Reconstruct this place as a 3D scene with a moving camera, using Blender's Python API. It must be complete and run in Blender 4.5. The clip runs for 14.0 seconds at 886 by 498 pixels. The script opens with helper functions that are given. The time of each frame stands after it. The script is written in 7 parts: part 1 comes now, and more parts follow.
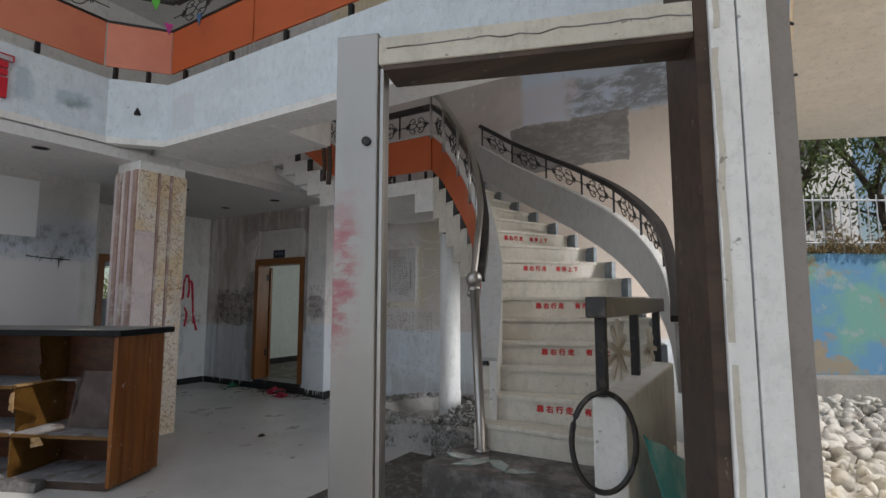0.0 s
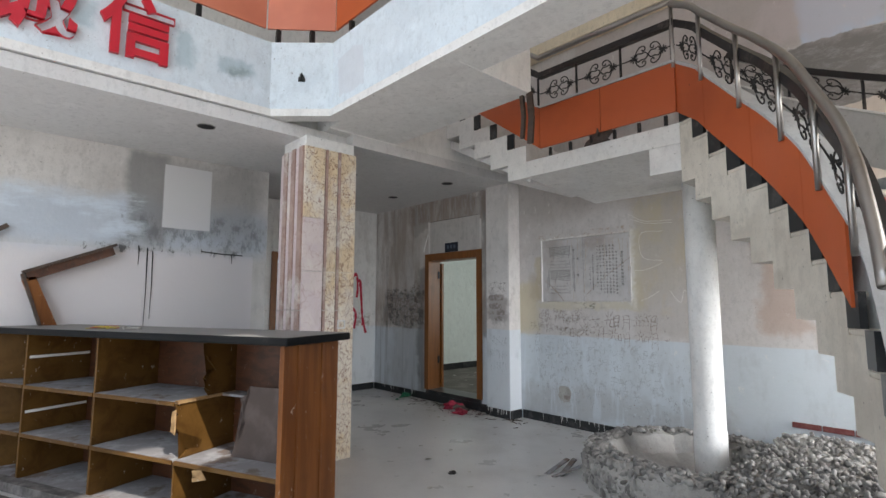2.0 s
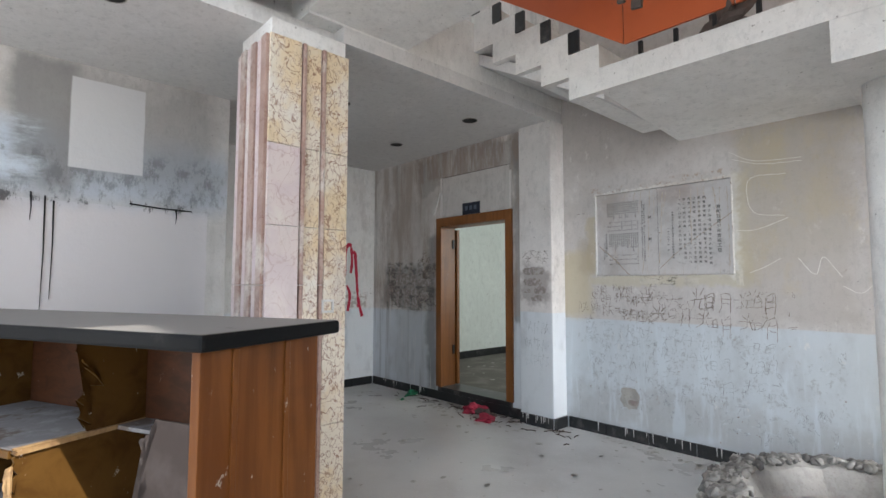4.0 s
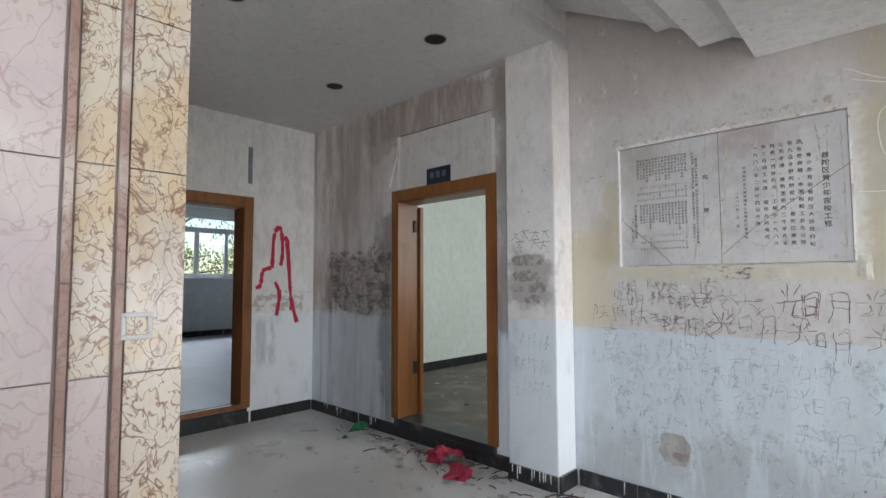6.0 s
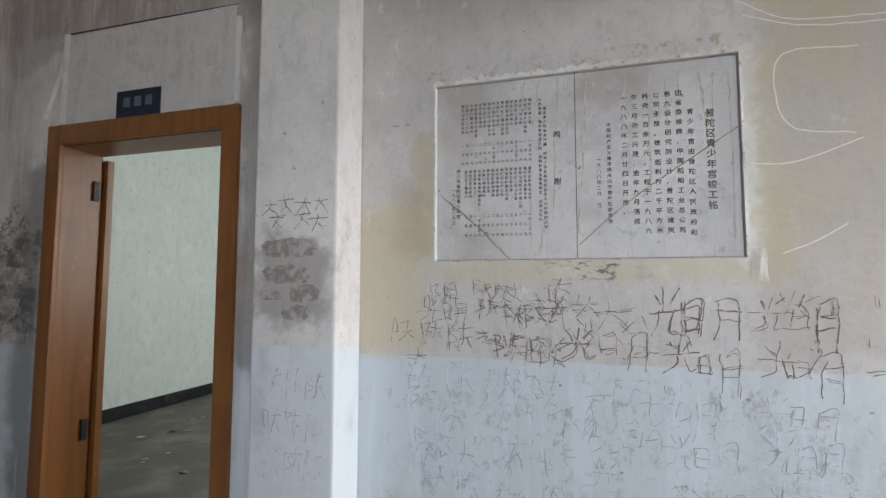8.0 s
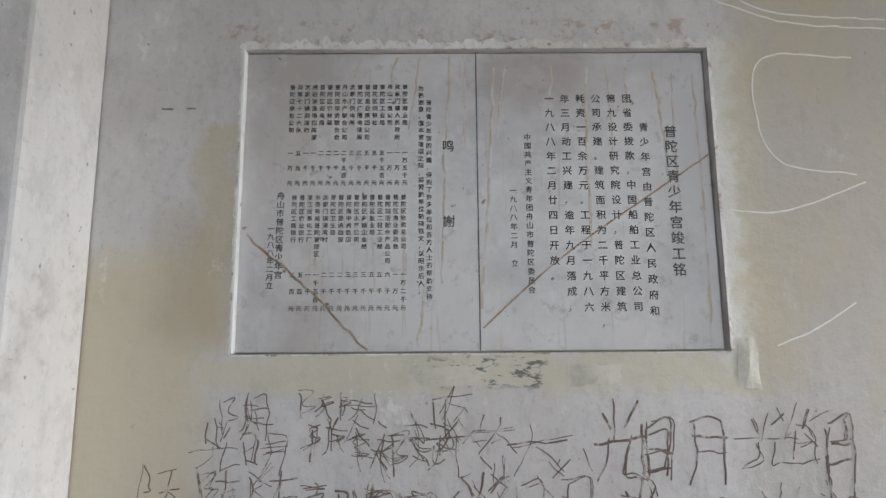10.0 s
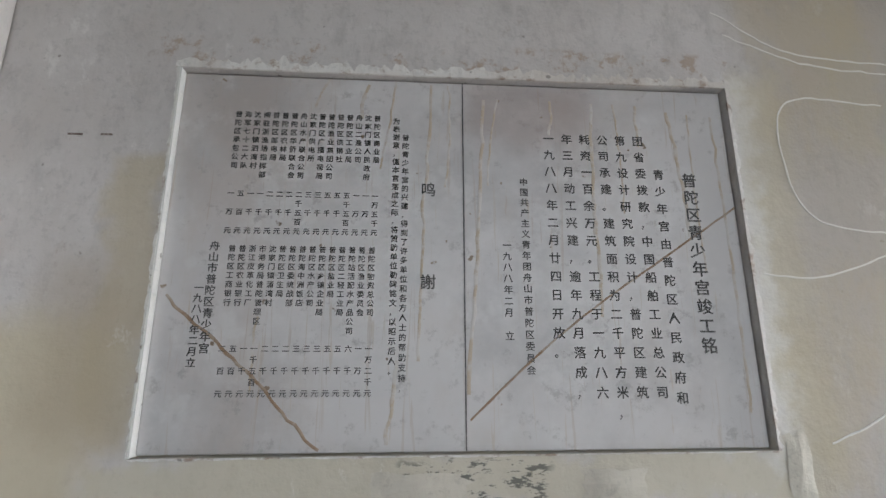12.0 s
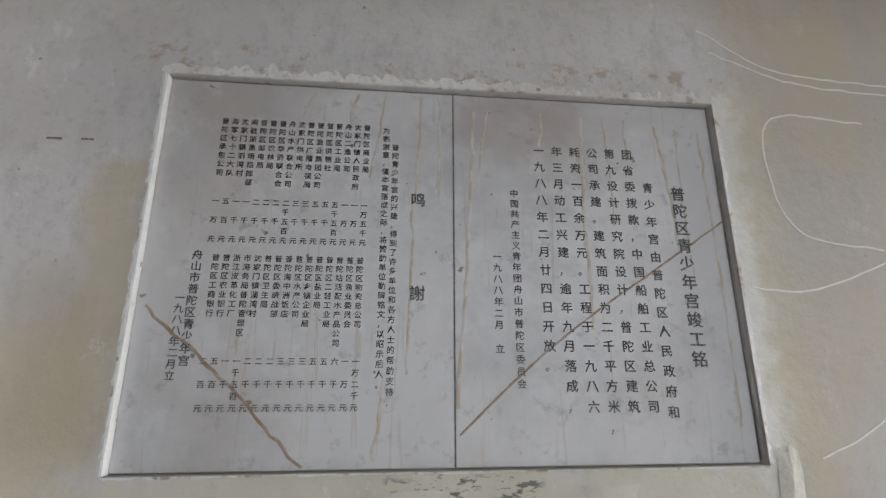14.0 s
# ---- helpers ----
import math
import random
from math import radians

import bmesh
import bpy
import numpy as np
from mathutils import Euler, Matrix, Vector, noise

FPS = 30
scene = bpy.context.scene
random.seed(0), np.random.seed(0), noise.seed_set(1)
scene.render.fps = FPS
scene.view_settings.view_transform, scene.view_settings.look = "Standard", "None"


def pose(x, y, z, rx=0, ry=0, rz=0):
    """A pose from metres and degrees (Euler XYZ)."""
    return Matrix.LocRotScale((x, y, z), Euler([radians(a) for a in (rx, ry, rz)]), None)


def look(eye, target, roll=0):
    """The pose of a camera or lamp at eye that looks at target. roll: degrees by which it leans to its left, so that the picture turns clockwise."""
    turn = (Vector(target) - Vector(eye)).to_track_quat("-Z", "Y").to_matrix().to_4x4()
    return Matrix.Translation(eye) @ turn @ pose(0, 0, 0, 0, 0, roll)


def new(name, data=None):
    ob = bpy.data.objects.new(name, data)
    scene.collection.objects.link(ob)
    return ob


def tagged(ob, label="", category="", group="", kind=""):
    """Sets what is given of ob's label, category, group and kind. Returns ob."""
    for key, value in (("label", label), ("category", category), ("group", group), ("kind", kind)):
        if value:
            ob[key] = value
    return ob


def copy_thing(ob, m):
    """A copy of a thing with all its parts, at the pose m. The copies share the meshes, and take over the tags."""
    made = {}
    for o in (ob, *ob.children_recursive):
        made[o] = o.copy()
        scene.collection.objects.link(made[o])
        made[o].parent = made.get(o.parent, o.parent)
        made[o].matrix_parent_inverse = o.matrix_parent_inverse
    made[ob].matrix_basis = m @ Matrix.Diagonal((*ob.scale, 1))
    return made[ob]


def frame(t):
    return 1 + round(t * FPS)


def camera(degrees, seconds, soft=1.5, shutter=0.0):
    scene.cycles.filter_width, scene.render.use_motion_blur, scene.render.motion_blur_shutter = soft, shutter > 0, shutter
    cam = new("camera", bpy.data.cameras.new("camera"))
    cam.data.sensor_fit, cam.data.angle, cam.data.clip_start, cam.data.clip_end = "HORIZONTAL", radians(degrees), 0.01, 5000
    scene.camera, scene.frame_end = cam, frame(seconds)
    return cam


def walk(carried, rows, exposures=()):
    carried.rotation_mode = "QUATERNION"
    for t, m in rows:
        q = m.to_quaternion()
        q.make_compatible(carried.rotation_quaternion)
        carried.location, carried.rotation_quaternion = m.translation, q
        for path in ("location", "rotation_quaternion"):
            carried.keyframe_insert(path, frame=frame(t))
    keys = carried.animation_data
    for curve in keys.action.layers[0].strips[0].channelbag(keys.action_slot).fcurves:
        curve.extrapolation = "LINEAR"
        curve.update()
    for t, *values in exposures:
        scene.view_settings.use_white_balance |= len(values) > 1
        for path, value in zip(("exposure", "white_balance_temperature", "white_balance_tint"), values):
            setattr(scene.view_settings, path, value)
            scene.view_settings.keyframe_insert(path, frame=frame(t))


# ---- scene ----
cam = camera(82.6, 14.0)
PATH = [
    (0, (0.132, 0.472, 1.393), (-0.897, 2.174, 1.599), 0.0),
    (0.5, (-0.226, 0.725, 1.415), (-1.452, 2.292, 1.62), -0.1),
    (1, (-0.542, 0.86, 1.396), (-1.936, 2.279, 1.61), -0.0),
    (1.5, (-0.917, 1.025, 1.4), (-2.369, 2.384, 1.61), 0.1),
    (2, (-1.271, 1.245, 1.373), (-2.74, 2.585, 1.585), 0.1),
    (2.5, (-1.656, 1.408, 1.327), (-3.136, 2.738, 1.524), 0.1),
    (3, (-1.994, 1.648, 1.304), (-3.472, 2.986, 1.469), -0.0),
    (5.5, (-3.492, 2.964, 1.307), (-4.905, 4.373, 1.435), -0.1),
    (6, (-3.726, 3.317, 1.306), (-5.107, 4.759, 1.428), -0.2),
    (6.5, (-3.966, 3.598, 1.275), (-5.259, 5.118, 1.401), -0.2),
    (7, (-4.177, 3.902, 1.271), (-5.259, 5.579, 1.401), -0.0),
    (7.5, (-4.339, 4.208, 1.261), (-5.137, 6.036, 1.408), 0.1),
    (8, (-4.502, 4.428, 1.279), (-5.08, 6.337, 1.427), 0.1),
    (8.5, (-4.611, 4.624, 1.342), (-4.966, 6.588, 1.471), -0.1),
    (11, (-4.681, 5.507, 1.523), (-4.596, 7.467, 1.911), -0.3),
    (11.5, (-4.691, 5.515, 1.539), (-4.58, 7.464, 1.972), -0.1),
    (12, (-4.686, 5.522, 1.534), (-4.545, 7.459, 2.009), -0.1),
    (12.5, (-4.693, 5.529, 1.534), (-4.528, 7.461, 2.024), -0.0),
    (13, (-4.7, 5.537, 1.529), (-4.517, 7.461, 2.042), -0.1),
    (13.5, (-4.7, 5.541, 1.525), (-4.506, 7.46, 2.054), -0.1),
    (14, (-4.695, 5.54, 1.527), (-4.494, 7.456, 2.065), -0.1),
]
# exposure of the clip's camera along the walk
EXPOSURES = [(0.0, -1.1), (0.5, -0.65), (1.0, -0.35), (2.0, -0.1), (3.2, 0.15), (5.3, 0.5), (6.5, 0.38), (8.7, 0.38), (10.8, 0.10), (14.0, 0.11)]
walk(cam, [(t, look(eye, target, roll)) for t, eye, target, roll in PATH], EXPOSURES)

# ---------------------------------------------------------------- light
world = bpy.data.worlds.new("sky")
scene.world = world
world.use_nodes = True
wn = world.node_tree
sky = wn.nodes.new("ShaderNodeTexSky")
sky.sky_type, sky.sun_disc = "NISHITA", False
sky.sun_elevation, sky.sun_rotation = radians(44), radians(95)
wn.links.new(sky.outputs[0], wn.nodes["Background"].inputs[0])
wn.nodes["Background"].inputs[1].default_value = 0.15

sun = new("sun", bpy.data.lights.new("sun", "SUN"))
sun.data.energy, sun.data.angle, sun.data.color = 5.0, radians(0.6), (1.0, 0.94, 0.86)
sun.matrix_world = look((8, 1.4, 8), (0, 2.2, 0))


def area(name, eye, target, w, h, watts, color):
    """An added rectangular lamp that stands in for daylight."""
    ob = new(name, bpy.data.lights.new(name, "AREA"))
    ob.data.shape, ob.data.size, ob.data.size_y, ob.data.energy, ob.data.color = "RECTANGLE", w, h, watts, color
    ob.matrix_world = look(eye, target)
    return ob


area("entrance_daylight", (-3.0, -3.6, 2.5), (-6.2, 6.0, 1.5), 8.0, 4.2, 155, (0.84, 0.925, 1.0))
# Fill lamp added out of view to brighten the upper stairwell and fascia.
area("gallery_fill_light", (-2.6, -2.4, 5.6), (-2.8, 6.0, 3.4), 6.5, 1.6, 125, (0.88, 0.945, 1.0))
# Lamp added in an assumed, unseen gap to brighten the stair and walls.
area("east_assumed_daylight", (0.16, 4.85, 2.5), (-6.0, 5.2, 1.3), 2.4, 1.3, 44, (0.97, 0.97, 0.97))
# Added outside a low assumed gap, unseen, to brighten the pilaster's east side.
foot = area("stair_foot_assumed_daylight", (0.42, 5.75, 1.15), (-5.5, 5.9, 1.0), 1.2, 1.2, 54, (0.95, 0.97, 1.0))
foot.data.spread = radians(95)
# Fill lamp added before the room's solid east wall, only to brighten it.
area("north_room_fill_light", (-4.4, 8.8, 1.9), (-8.6, 8.8, 1.3), 1.6, 1.6, 40, (0.95, 1.0, 0.98))
area("west_window_daylight", (-17.3, 7.7, 3.55), (-10.8, 6.3, 0.0), 2.6, 1.1, 150, (0.84, 0.92, 1.0))

# ---------------------------------------------------------------- small mesh tools
FLOOR = -0.085
FA = radians(18.5)            # the entrance front stands at this angle to the walls
FU, FV = Vector((math.cos(FA), math.sin(FA), 0)), Vector((-math.sin(FA), math.cos(FA), 0))


def mesh_ob(name, bm, mat, parent=None, label="", smooth=False):
    me = bpy.data.meshes.new(name)
    bmesh.ops.recalc_face_normals(bm, faces=bm.faces)
    bm.to_mesh(me)
    bm.free()
    for m in (mat if isinstance(mat, (list, tuple)) else [mat]):
        me.materials.append(m.m if isinstance(m, Mat) else m)
    if smooth:
        for p in me.polygons:
            p.use_smooth = True
    ob = new(name, me)
    if parent is not None:
        ob.parent = parent
        ob.matrix_parent_inverse = parent.matrix_world.inverted()
    if label:
        ob["label"] = label
    return ob


def part(name, bm, mat, parent, label="", smooth=False):
    return mesh_ob(name, bm, mat, parent, label, smooth)


def empty(name, at=(0, 0, 0)):
    ob = new(name)
    ob.empty_display_size = 0.1
    ob.matrix_world = Matrix.Translation(at)
    return ob


def box(bm, lo, hi, m=None, bevel=0.0):
    """A block between two corners, turned by m."""
    c = [(lo[i] + hi[i]) / 2 for i in range(3)]
    s = [abs(hi[i] - lo[i]) for i in range(3)]
    r = bmesh.ops.create_cube(bm, size=1.0)
    vs = r["verts"]
    bmesh.ops.scale(bm, vec=s, verts=vs)
    bmesh.ops.translate(bm, vec=c, verts=vs)
    if bevel:
        es = list({e for v in vs for e in v.link_edges})
        b = bmesh.ops.bevel(bm, geom=es, offset=bevel, segments=2, affect="EDGES", profile=0.6)
        vs = list({v for f in b["faces"] for v in f.verts} | {v for v in vs if v.is_valid})
    if m is not None:
        bmesh.ops.transform(bm, matrix=m, verts=vs)
    return vs


def B(*boxes, m=None, bevel=0.0):
    bm = bmesh.new()
    for lo, hi in boxes:
        box(bm, lo, hi, m, bevel)
    return bm


def prism(bm, pts, z0, z1):
    """An upright prism over a polygon of (x, y); z0 and z1 may be lists, one height a corner."""
    n = len(pts)
    za = z0 if isinstance(z0, (list, tuple)) else [z0] * n
    zb = z1 if isinstance(z1, (list, tuple)) else [z1] * n
    lo = [bm.verts.new((p[0], p[1], z)) for p, z in zip(pts, za)]
    hi = [bm.verts.new((p[0], p[1], z)) for p, z in zip(pts, zb)]
    bm.faces.new(lo[::-1])
    bm.faces.new(hi)
    for i in range(n):
        j = (i + 1) % n
        bm.faces.new((lo[i], lo[j], hi[j], hi[i]))


def tube(bm, pts, r, n=8, caps=True, flat=None):
    """A bar of round section along points; flat=(half width, half height) gives a rectangular one."""
    pts = [Vector(p) for p in pts]
    rings = []
    for i, p in enumerate(pts):
        d = (pts[min(i + 1, len(pts) - 1)] - pts[max(i - 1, 0)])
        d = d.normalized() if d.length > 1e-9 else Vector((0, 0, 1))
        up = Vector((0, 0, 1)) if abs(d.z) < 0.95 else Vector((0, 1, 0))
        a = d.cross(up).normalized()
        b = a.cross(d).normalized()
        if flat:
            offs = [(-flat[0], -flat[1]), (flat[0], -flat[1]), (flat[0], flat[1]), (-flat[0], flat[1])]
        else:
            rr = r[i] if isinstance(r, (list, tuple)) else r
            offs = [(rr * math.cos(2 * math.pi * k / n), rr * math.sin(2 * math.pi * k / n)) for k in range(n)]
        rings.append([bm.verts.new(p + a * x + b * y) for x, y in offs])
    m = len(rings[0])
    for q, w in zip(rings, rings[1:]):
        for k in range(m):
            bm.faces.new((q[k], q[(k + 1) % m], w[(k + 1) % m], w[k]))
    if caps:
        bm.faces.new(rings[0][::-1])
        bm.faces.new(rings[-1])


def lathe(bm, profile, at, n=24):
    """A turned body from (radius, z) pairs about an upright axis at (x, y)."""
    rings = [[bm.verts.new((at[0] + r * math.cos(2 * math.pi * k / n), at[1] + r * math.sin(2 * math.pi * k / n), z)) for k in range(n)] for r, z in profile]
    for q, w in zip(rings, rings[1:]):
        for k in range(n):
            bm.faces.new((q[k], q[(k + 1) % n], w[(k + 1) % n], w[k]))
    bm.faces.new(rings[0][::-1])
    bm.faces.new(rings[-1])


def spline(pts, s):
    """A smooth curve through points; s counts the points."""
    n = len(pts)
    i = min(max(int(math.floor(s)), 0), n - 2)
    t = s - i
    g = lambda k: Vector(pts[k]) if 0 <= k < n else (2 * Vector(pts[0]) - Vector(pts[1]) if k < 0 else 2 * Vector(pts[-1]) - Vector(pts[-2]))
    a, b, c, d = g(i - 1), g(i), g(i + 1), g(i + 2)
    return 0.5 * (2 * b + (c - a) * t + (2 * a - 5 * b + 4 * c - d) * t * t + (3 * b - a - 3 * c + d) * t ** 3)


# ---------------------------------------------------------------- materials
class Mat:
    """A node material built up step by step; colours are mixed in layers."""

    def __init__(self, name, color, rough=0.8, metal=0.0, spec=0.5):
        self.m = bpy.data.materials.new(name)
        self.m.use_nodes = True
        self.t = self.m.node_tree
        self.b = self.t.nodes["Principled BSDF"]
        self.b.inputs["Roughness"].default_value = rough
        self.b.inputs["Metallic"].default_value = metal
        self.b.inputs["Specular IOR Level"].default_value = spec
        self.b.inputs["Base Color"].default_value = (*color, 1)
        self.c = None
        self.base = color
        self.co = self.node("ShaderNodeTexCoord").outputs["Object"]

    def node(self, kind):
        return self.t.nodes.new(kind)

    def link(self, a, b):
        self.t.links.new(a, b)

    def math(self, op, a, b=None, c=None, clamp=False):
        n = self.node("ShaderNodeMath")
        n.operation, n.use_clamp = op, clamp
        for i, v in enumerate((a, b, c)):
            if v is None:
                continue
            if isinstance(v, (int, float)):
                n.inputs[i].default_value = v
            else:
                self.link(v, n.inputs[i])
        return n.outputs[0]

    def noise(self, scale, detail=4, rough=0.55, stretch=(1, 1, 1), shift=(0, 0, 0), dist=0.0):
        mp = self.node("ShaderNodeMapping")
        mp.inputs["Scale"].default_value = stretch
        mp.inputs["Location"].default_value = shift
        self.link(self.co, mp.inputs[0])
        n = self.node("ShaderNodeTexNoise")
        n.inputs["Scale"].default_value, n.inputs["Detail"].default_value, n.inputs["Roughness"].default_value = scale, detail, rough
        n.inputs["Distortion"].default_value = dist
        self.link(mp.outputs[0], n.inputs["Vector"])
        return n.outputs[0]

    def ramp(self, fac, a, b):
        n = self.node("ShaderNodeMapRange")
        n.interpolation_type = "SMOOTHSTEP"
        n.inputs[1].default_value, n.inputs[2].default_value = a, b
        self.link(fac, n.inputs[0])
        return n.outputs[0]

    def axis(self, which):
        n = self.node("ShaderNodeSeparateXYZ")
        self.link(self.co, n.inputs[0])
        return n.outputs["XYZ".index(which.upper())]

    def layer(self, color, fac):
        n = self.node("ShaderNodeMix")
        n.data_type = "RGBA"
        if isinstance(fac, (int, float)):
            n.inputs["Factor"].default_value = fac
        else:
            self.link(fac, n.inputs["Factor"])
        if self.c is None:
            n.inputs["A"].default_value = (*self.base, 1)
        else:
            self.link(self.c, n.inputs["A"])
        if isinstance(color, (tuple, list)):
            n.inputs["B"].default_value = (*color, 1)
        else:
            self.link(color, n.inputs["B"])
        self.c = n.outputs["Result"]
        self.link(self.c, self.b.inputs["Base Color"])
        return self

    def patch(self, u, lo, hi, soft=0.06, wob=0.05, scale=5.0, shift=(0, 0, 0)):
        """A mask with ragged edges over lo=(u, z) to hi=(u, z) of a wall; u is 'x' or 'y'."""
        nz = self.math("MULTIPLY_ADD", self.noise(scale, 5, 0.6, shift=shift), 2 * wob, -wob)
        out = None
        for ax, a, b in ((u, lo[0], hi[0]), ("z", lo[1], hi[1])):
            p = self.math("ADD", self.axis(ax), nz)
            m = self.math("MULTIPLY", self.ramp(p, a - soft / 2, a + soft / 2), self.ramp(p, b + soft / 2, b - soft / 2))
            out = m if out is None else self.math("MULTIPLY", out, m)
        return out

    def rough(self, fac, a, b):
        n = self.node("ShaderNodeMapRange")
        n.inputs[3].default_value, n.inputs[4].default_value = a, b
        self.link(fac, n.inputs[0])
        self.link(n.outputs[0], self.b.inputs["Roughness"])
        return self

    def bump(self, height, strength=0.3, dist=0.01):
        n = self.node("ShaderNodeBump")
        n.inputs["Strength"].default_value, n.inputs["Distance"].default_value = strength, dist
        self.link(height, n.inputs["Height"])
        if self.b.inputs["Normal"].is_linked:
            self.link(self.b.inputs["Normal"].links[0].from_socket, n.inputs["Normal"])
        self.link(n.outputs[0], self.b.inputs["Normal"])
        return self


def plaster(name, base, dirt=(0.36, 0.33, 0.30), amount=0.35, shift=(0, 0, 0), rough=0.75):
    """Old painted plaster: cloudy stains, downward streaks, specks and trowel relief."""
    m = Mat(name, base, rough)
    m.layer(dirt, m.math("MULTIPLY", m.ramp(m.noise(1.3, 6, 0.62, shift=shift), 0.42, 0.75), amount))
    m.layer([c * 0.8 for c in dirt], m.math("MULTIPLY", m.ramp(m.noise(2.4, 4, 0.6, (3.2, 3.2, 0.22), shift), 0.52, 0.8), amount * 0.8))
    m.layer([min(1, c * 1.12) for c in base], m.math("MULTIPLY", m.ramp(m.noise(4.0, 5, 0.6, shift=(3, 7, 1)), 0.5, 0.7), 0.5))
    m.layer([c * 0.72 for c in base], m.math("MULTIPLY", m.ramp(m.noise(16, 6, 0.75, (1, 1, 0.55), (6, 1, 4)), 0.48, 0.66), 0.36 + amount * 0.42))
    m.layer([min(1, c * 1.15) for c in base], m.math("MULTIPLY", m.ramp(m.noise(27, 4, 0.7, (1, 1, 0.6), (1, 6, 2)), 0.60, 0.70), 0.4))
    m.layer([c * 0.6 for c in base], m.math("MULTIPLY", m.ramp(m.noise(55, 5, 0.75, shift=(2, 8, 3)), 0.55, 0.63), 0.16 + amount * 0.35))
    m.layer((0.16, 0.14, 0.12), m.math("MULTIPLY", m.ramp(m.noise(38, 2, 0.5), 0.70, 0.76), 0.65))
    m.layer((0.20, 0.17, 0.15), m.math("MULTIPLY", m.ramp(m.noise(7, 5, 0.8, shift=(9, 9, 2)), 0.68, 0.74), 0.4 * min(1, amount * 2)))
    m.bump(m.noise(9, 6, 0.65), 0.5, 0.012)
    m.bump(m.noise(90, 3, 0.5), 0.12, 0.003)
    return m


def wall_paint(name, u, line=0.98, upper=(0.66, 0.63, 0.60), lower=(0.60, 0.67, 0.74), shift=(0, 0, 0), amount=0.4):
    """Two-tone wall: stained cream above, worn pale blue dado below the line."""
    m = plaster(name, upper, (0.42, 0.37, 0.33), amount, shift)
    z = m.math("ADD", m.axis("z"), m.math("MULTIPLY_ADD", m.noise(3, 3), 0.02, -0.01))
    dado = m.ramp(z, line + 0.006, line - 0.006)
    m.layer(lower, m.math("MULTIPLY", dado, 0.9))
    m.layer((0.40, 0.42, 0.44), m.math("MULTIPLY", m.math("MULTIPLY", dado, m.ramp(m.noise(5, 6, 0.65, (1, 1, 0.5), shift), 0.5, 0.75)), 0.5))
    return m


OCHRE, SOOT = (0.42, 0.35, 0.20), (0.10, 0.095, 0.09)

M_NORTH = wall_paint("north_wall_paint", "x", 0.98, (0.58, 0.55, 0.535), (0.57, 0.62, 0.66))
M_NORTH.layer(OCHRE, M_NORTH.math("MULTIPLY", M_NORTH.patch("x", (-3.88, 1.5), (-3.35, 2.9), 0.3, 0.3, 3), 0.32))
M_NORTH.layer((0.60, 0.53, 0.34), M_NORTH.math("MULTIPLY", M_NORTH.patch("x", (-3.96, 1.30), (-3.84, 2.20), 0.06, 0.08, 8), 0.55))
M_NORTH.layer((0.50, 0.42, 0.26), M_NORTH.math("MULTIPLY", M_NORTH.patch("x", (-5.27, 1.40), (-5.17, 1.95), 0.05, 0.12, 5, (3, 1, 2)), 0.55))
M_NORTH.layer((0.55, 0.48, 0.33), M_NORTH.math("MULTIPLY", M_NORTH.patch("x", (-5.6, 0.99), (-5.22, 1.62), 0.12, 0.1), 0.75))
M_NORTH.layer((0.55, 0.50, 0.36), M_NORTH.math("MULTIPLY", M_NORTH.patch("x", (-5.22, 1.30), (-3.85, 1.40), 0.05, 0.09, 11), 0.6))
M_NORTH.layer((0.74, 0.73, 0.70), M_NORTH.math("MULTIPLY", M_NORTH.patch("x", (-3.98, 1.35), (-3.925, 2.20), 0.05, 0.09, 14), 0.6))
M_NORTH.layer((0.55, 0.49, 0.32), M_NORTH.math("MULTIPLY", M_NORTH.patch("x", (-3.72, 2.0), (-3.60, 2.45), 0.05, 0.10, 12), 0.6))
M_NORTH.layer((0.40, 0.33, 0.24), M_NORTH.math("MULTIPLY", M_NORTH.patch("x", (-5.35, 1.40), (-5.20, 1.75), 0.1, 0.1, 6), 0.5))
# Darker bands along the wall's upper part and along its foot.
M_NORTH.layer((0.34, 0.30, 0.27), M_NORTH.math("MULTIPLY", M_NORTH.patch("x", (-5.5, 2.45), (-2.9, 3.1), 0.35, 0.3, 2), 0.45))
M_NORTH.layer((0.30, 0.28, 0.26), M_NORTH.math("MULTIPLY", M_NORTH.patch("x", (-5.5, 0.0), (-3.0, 0.35), 0.2, 0.25, 5), 0.35))
M_NORTH.layer((0.40, 0.27, 0.20), M_NORTH.math("MULTIPLY", M_NORTH.patch("x", (-2.75, 1.1), (-2.35, 2.4), 0.1, 0.2, 3), 0.6))
M_NORTH.layer((0.52, 0.60, 0.72), M_NORTH.math("MULTIPLY", M_NORTH.patch("x", (-2.3, 3.64), (0.4, 4.55), 0.03, 0.10, 3), 0.9))
M_NORTH.layer((0.40, 0.34, 0.31), M_NORTH.math("MULTIPLY", M_NORTH.patch("x", (-4.6, 3.66), (-2.3, 4.55), 0.1, 0.1, 2), 0.6))
M_NORTH.layer((0.22, 0.22, 0.23), M_NORTH.math("MULTIPLY", M_NORTH.math("MULTIPLY", M_NORTH.patch("x", (-1.7, 3.64), (0.4, 4.12), 0.12, 0.22, 2.6), M_NORTH.ramp(M_NORTH.noise(5, 7, 0.75, (0.6, 1, 1.4), (3, 2, 4)), 0.38, 0.54)), 0.85))
M_NORTH.layer((0.62, 0.50, 0.40), M_NORTH.math("MULTIPLY", M_NORTH.patch("x", (-2.3, 1.0), (0.4, 3.60), 0.15, 0.1, 2), 0.55))
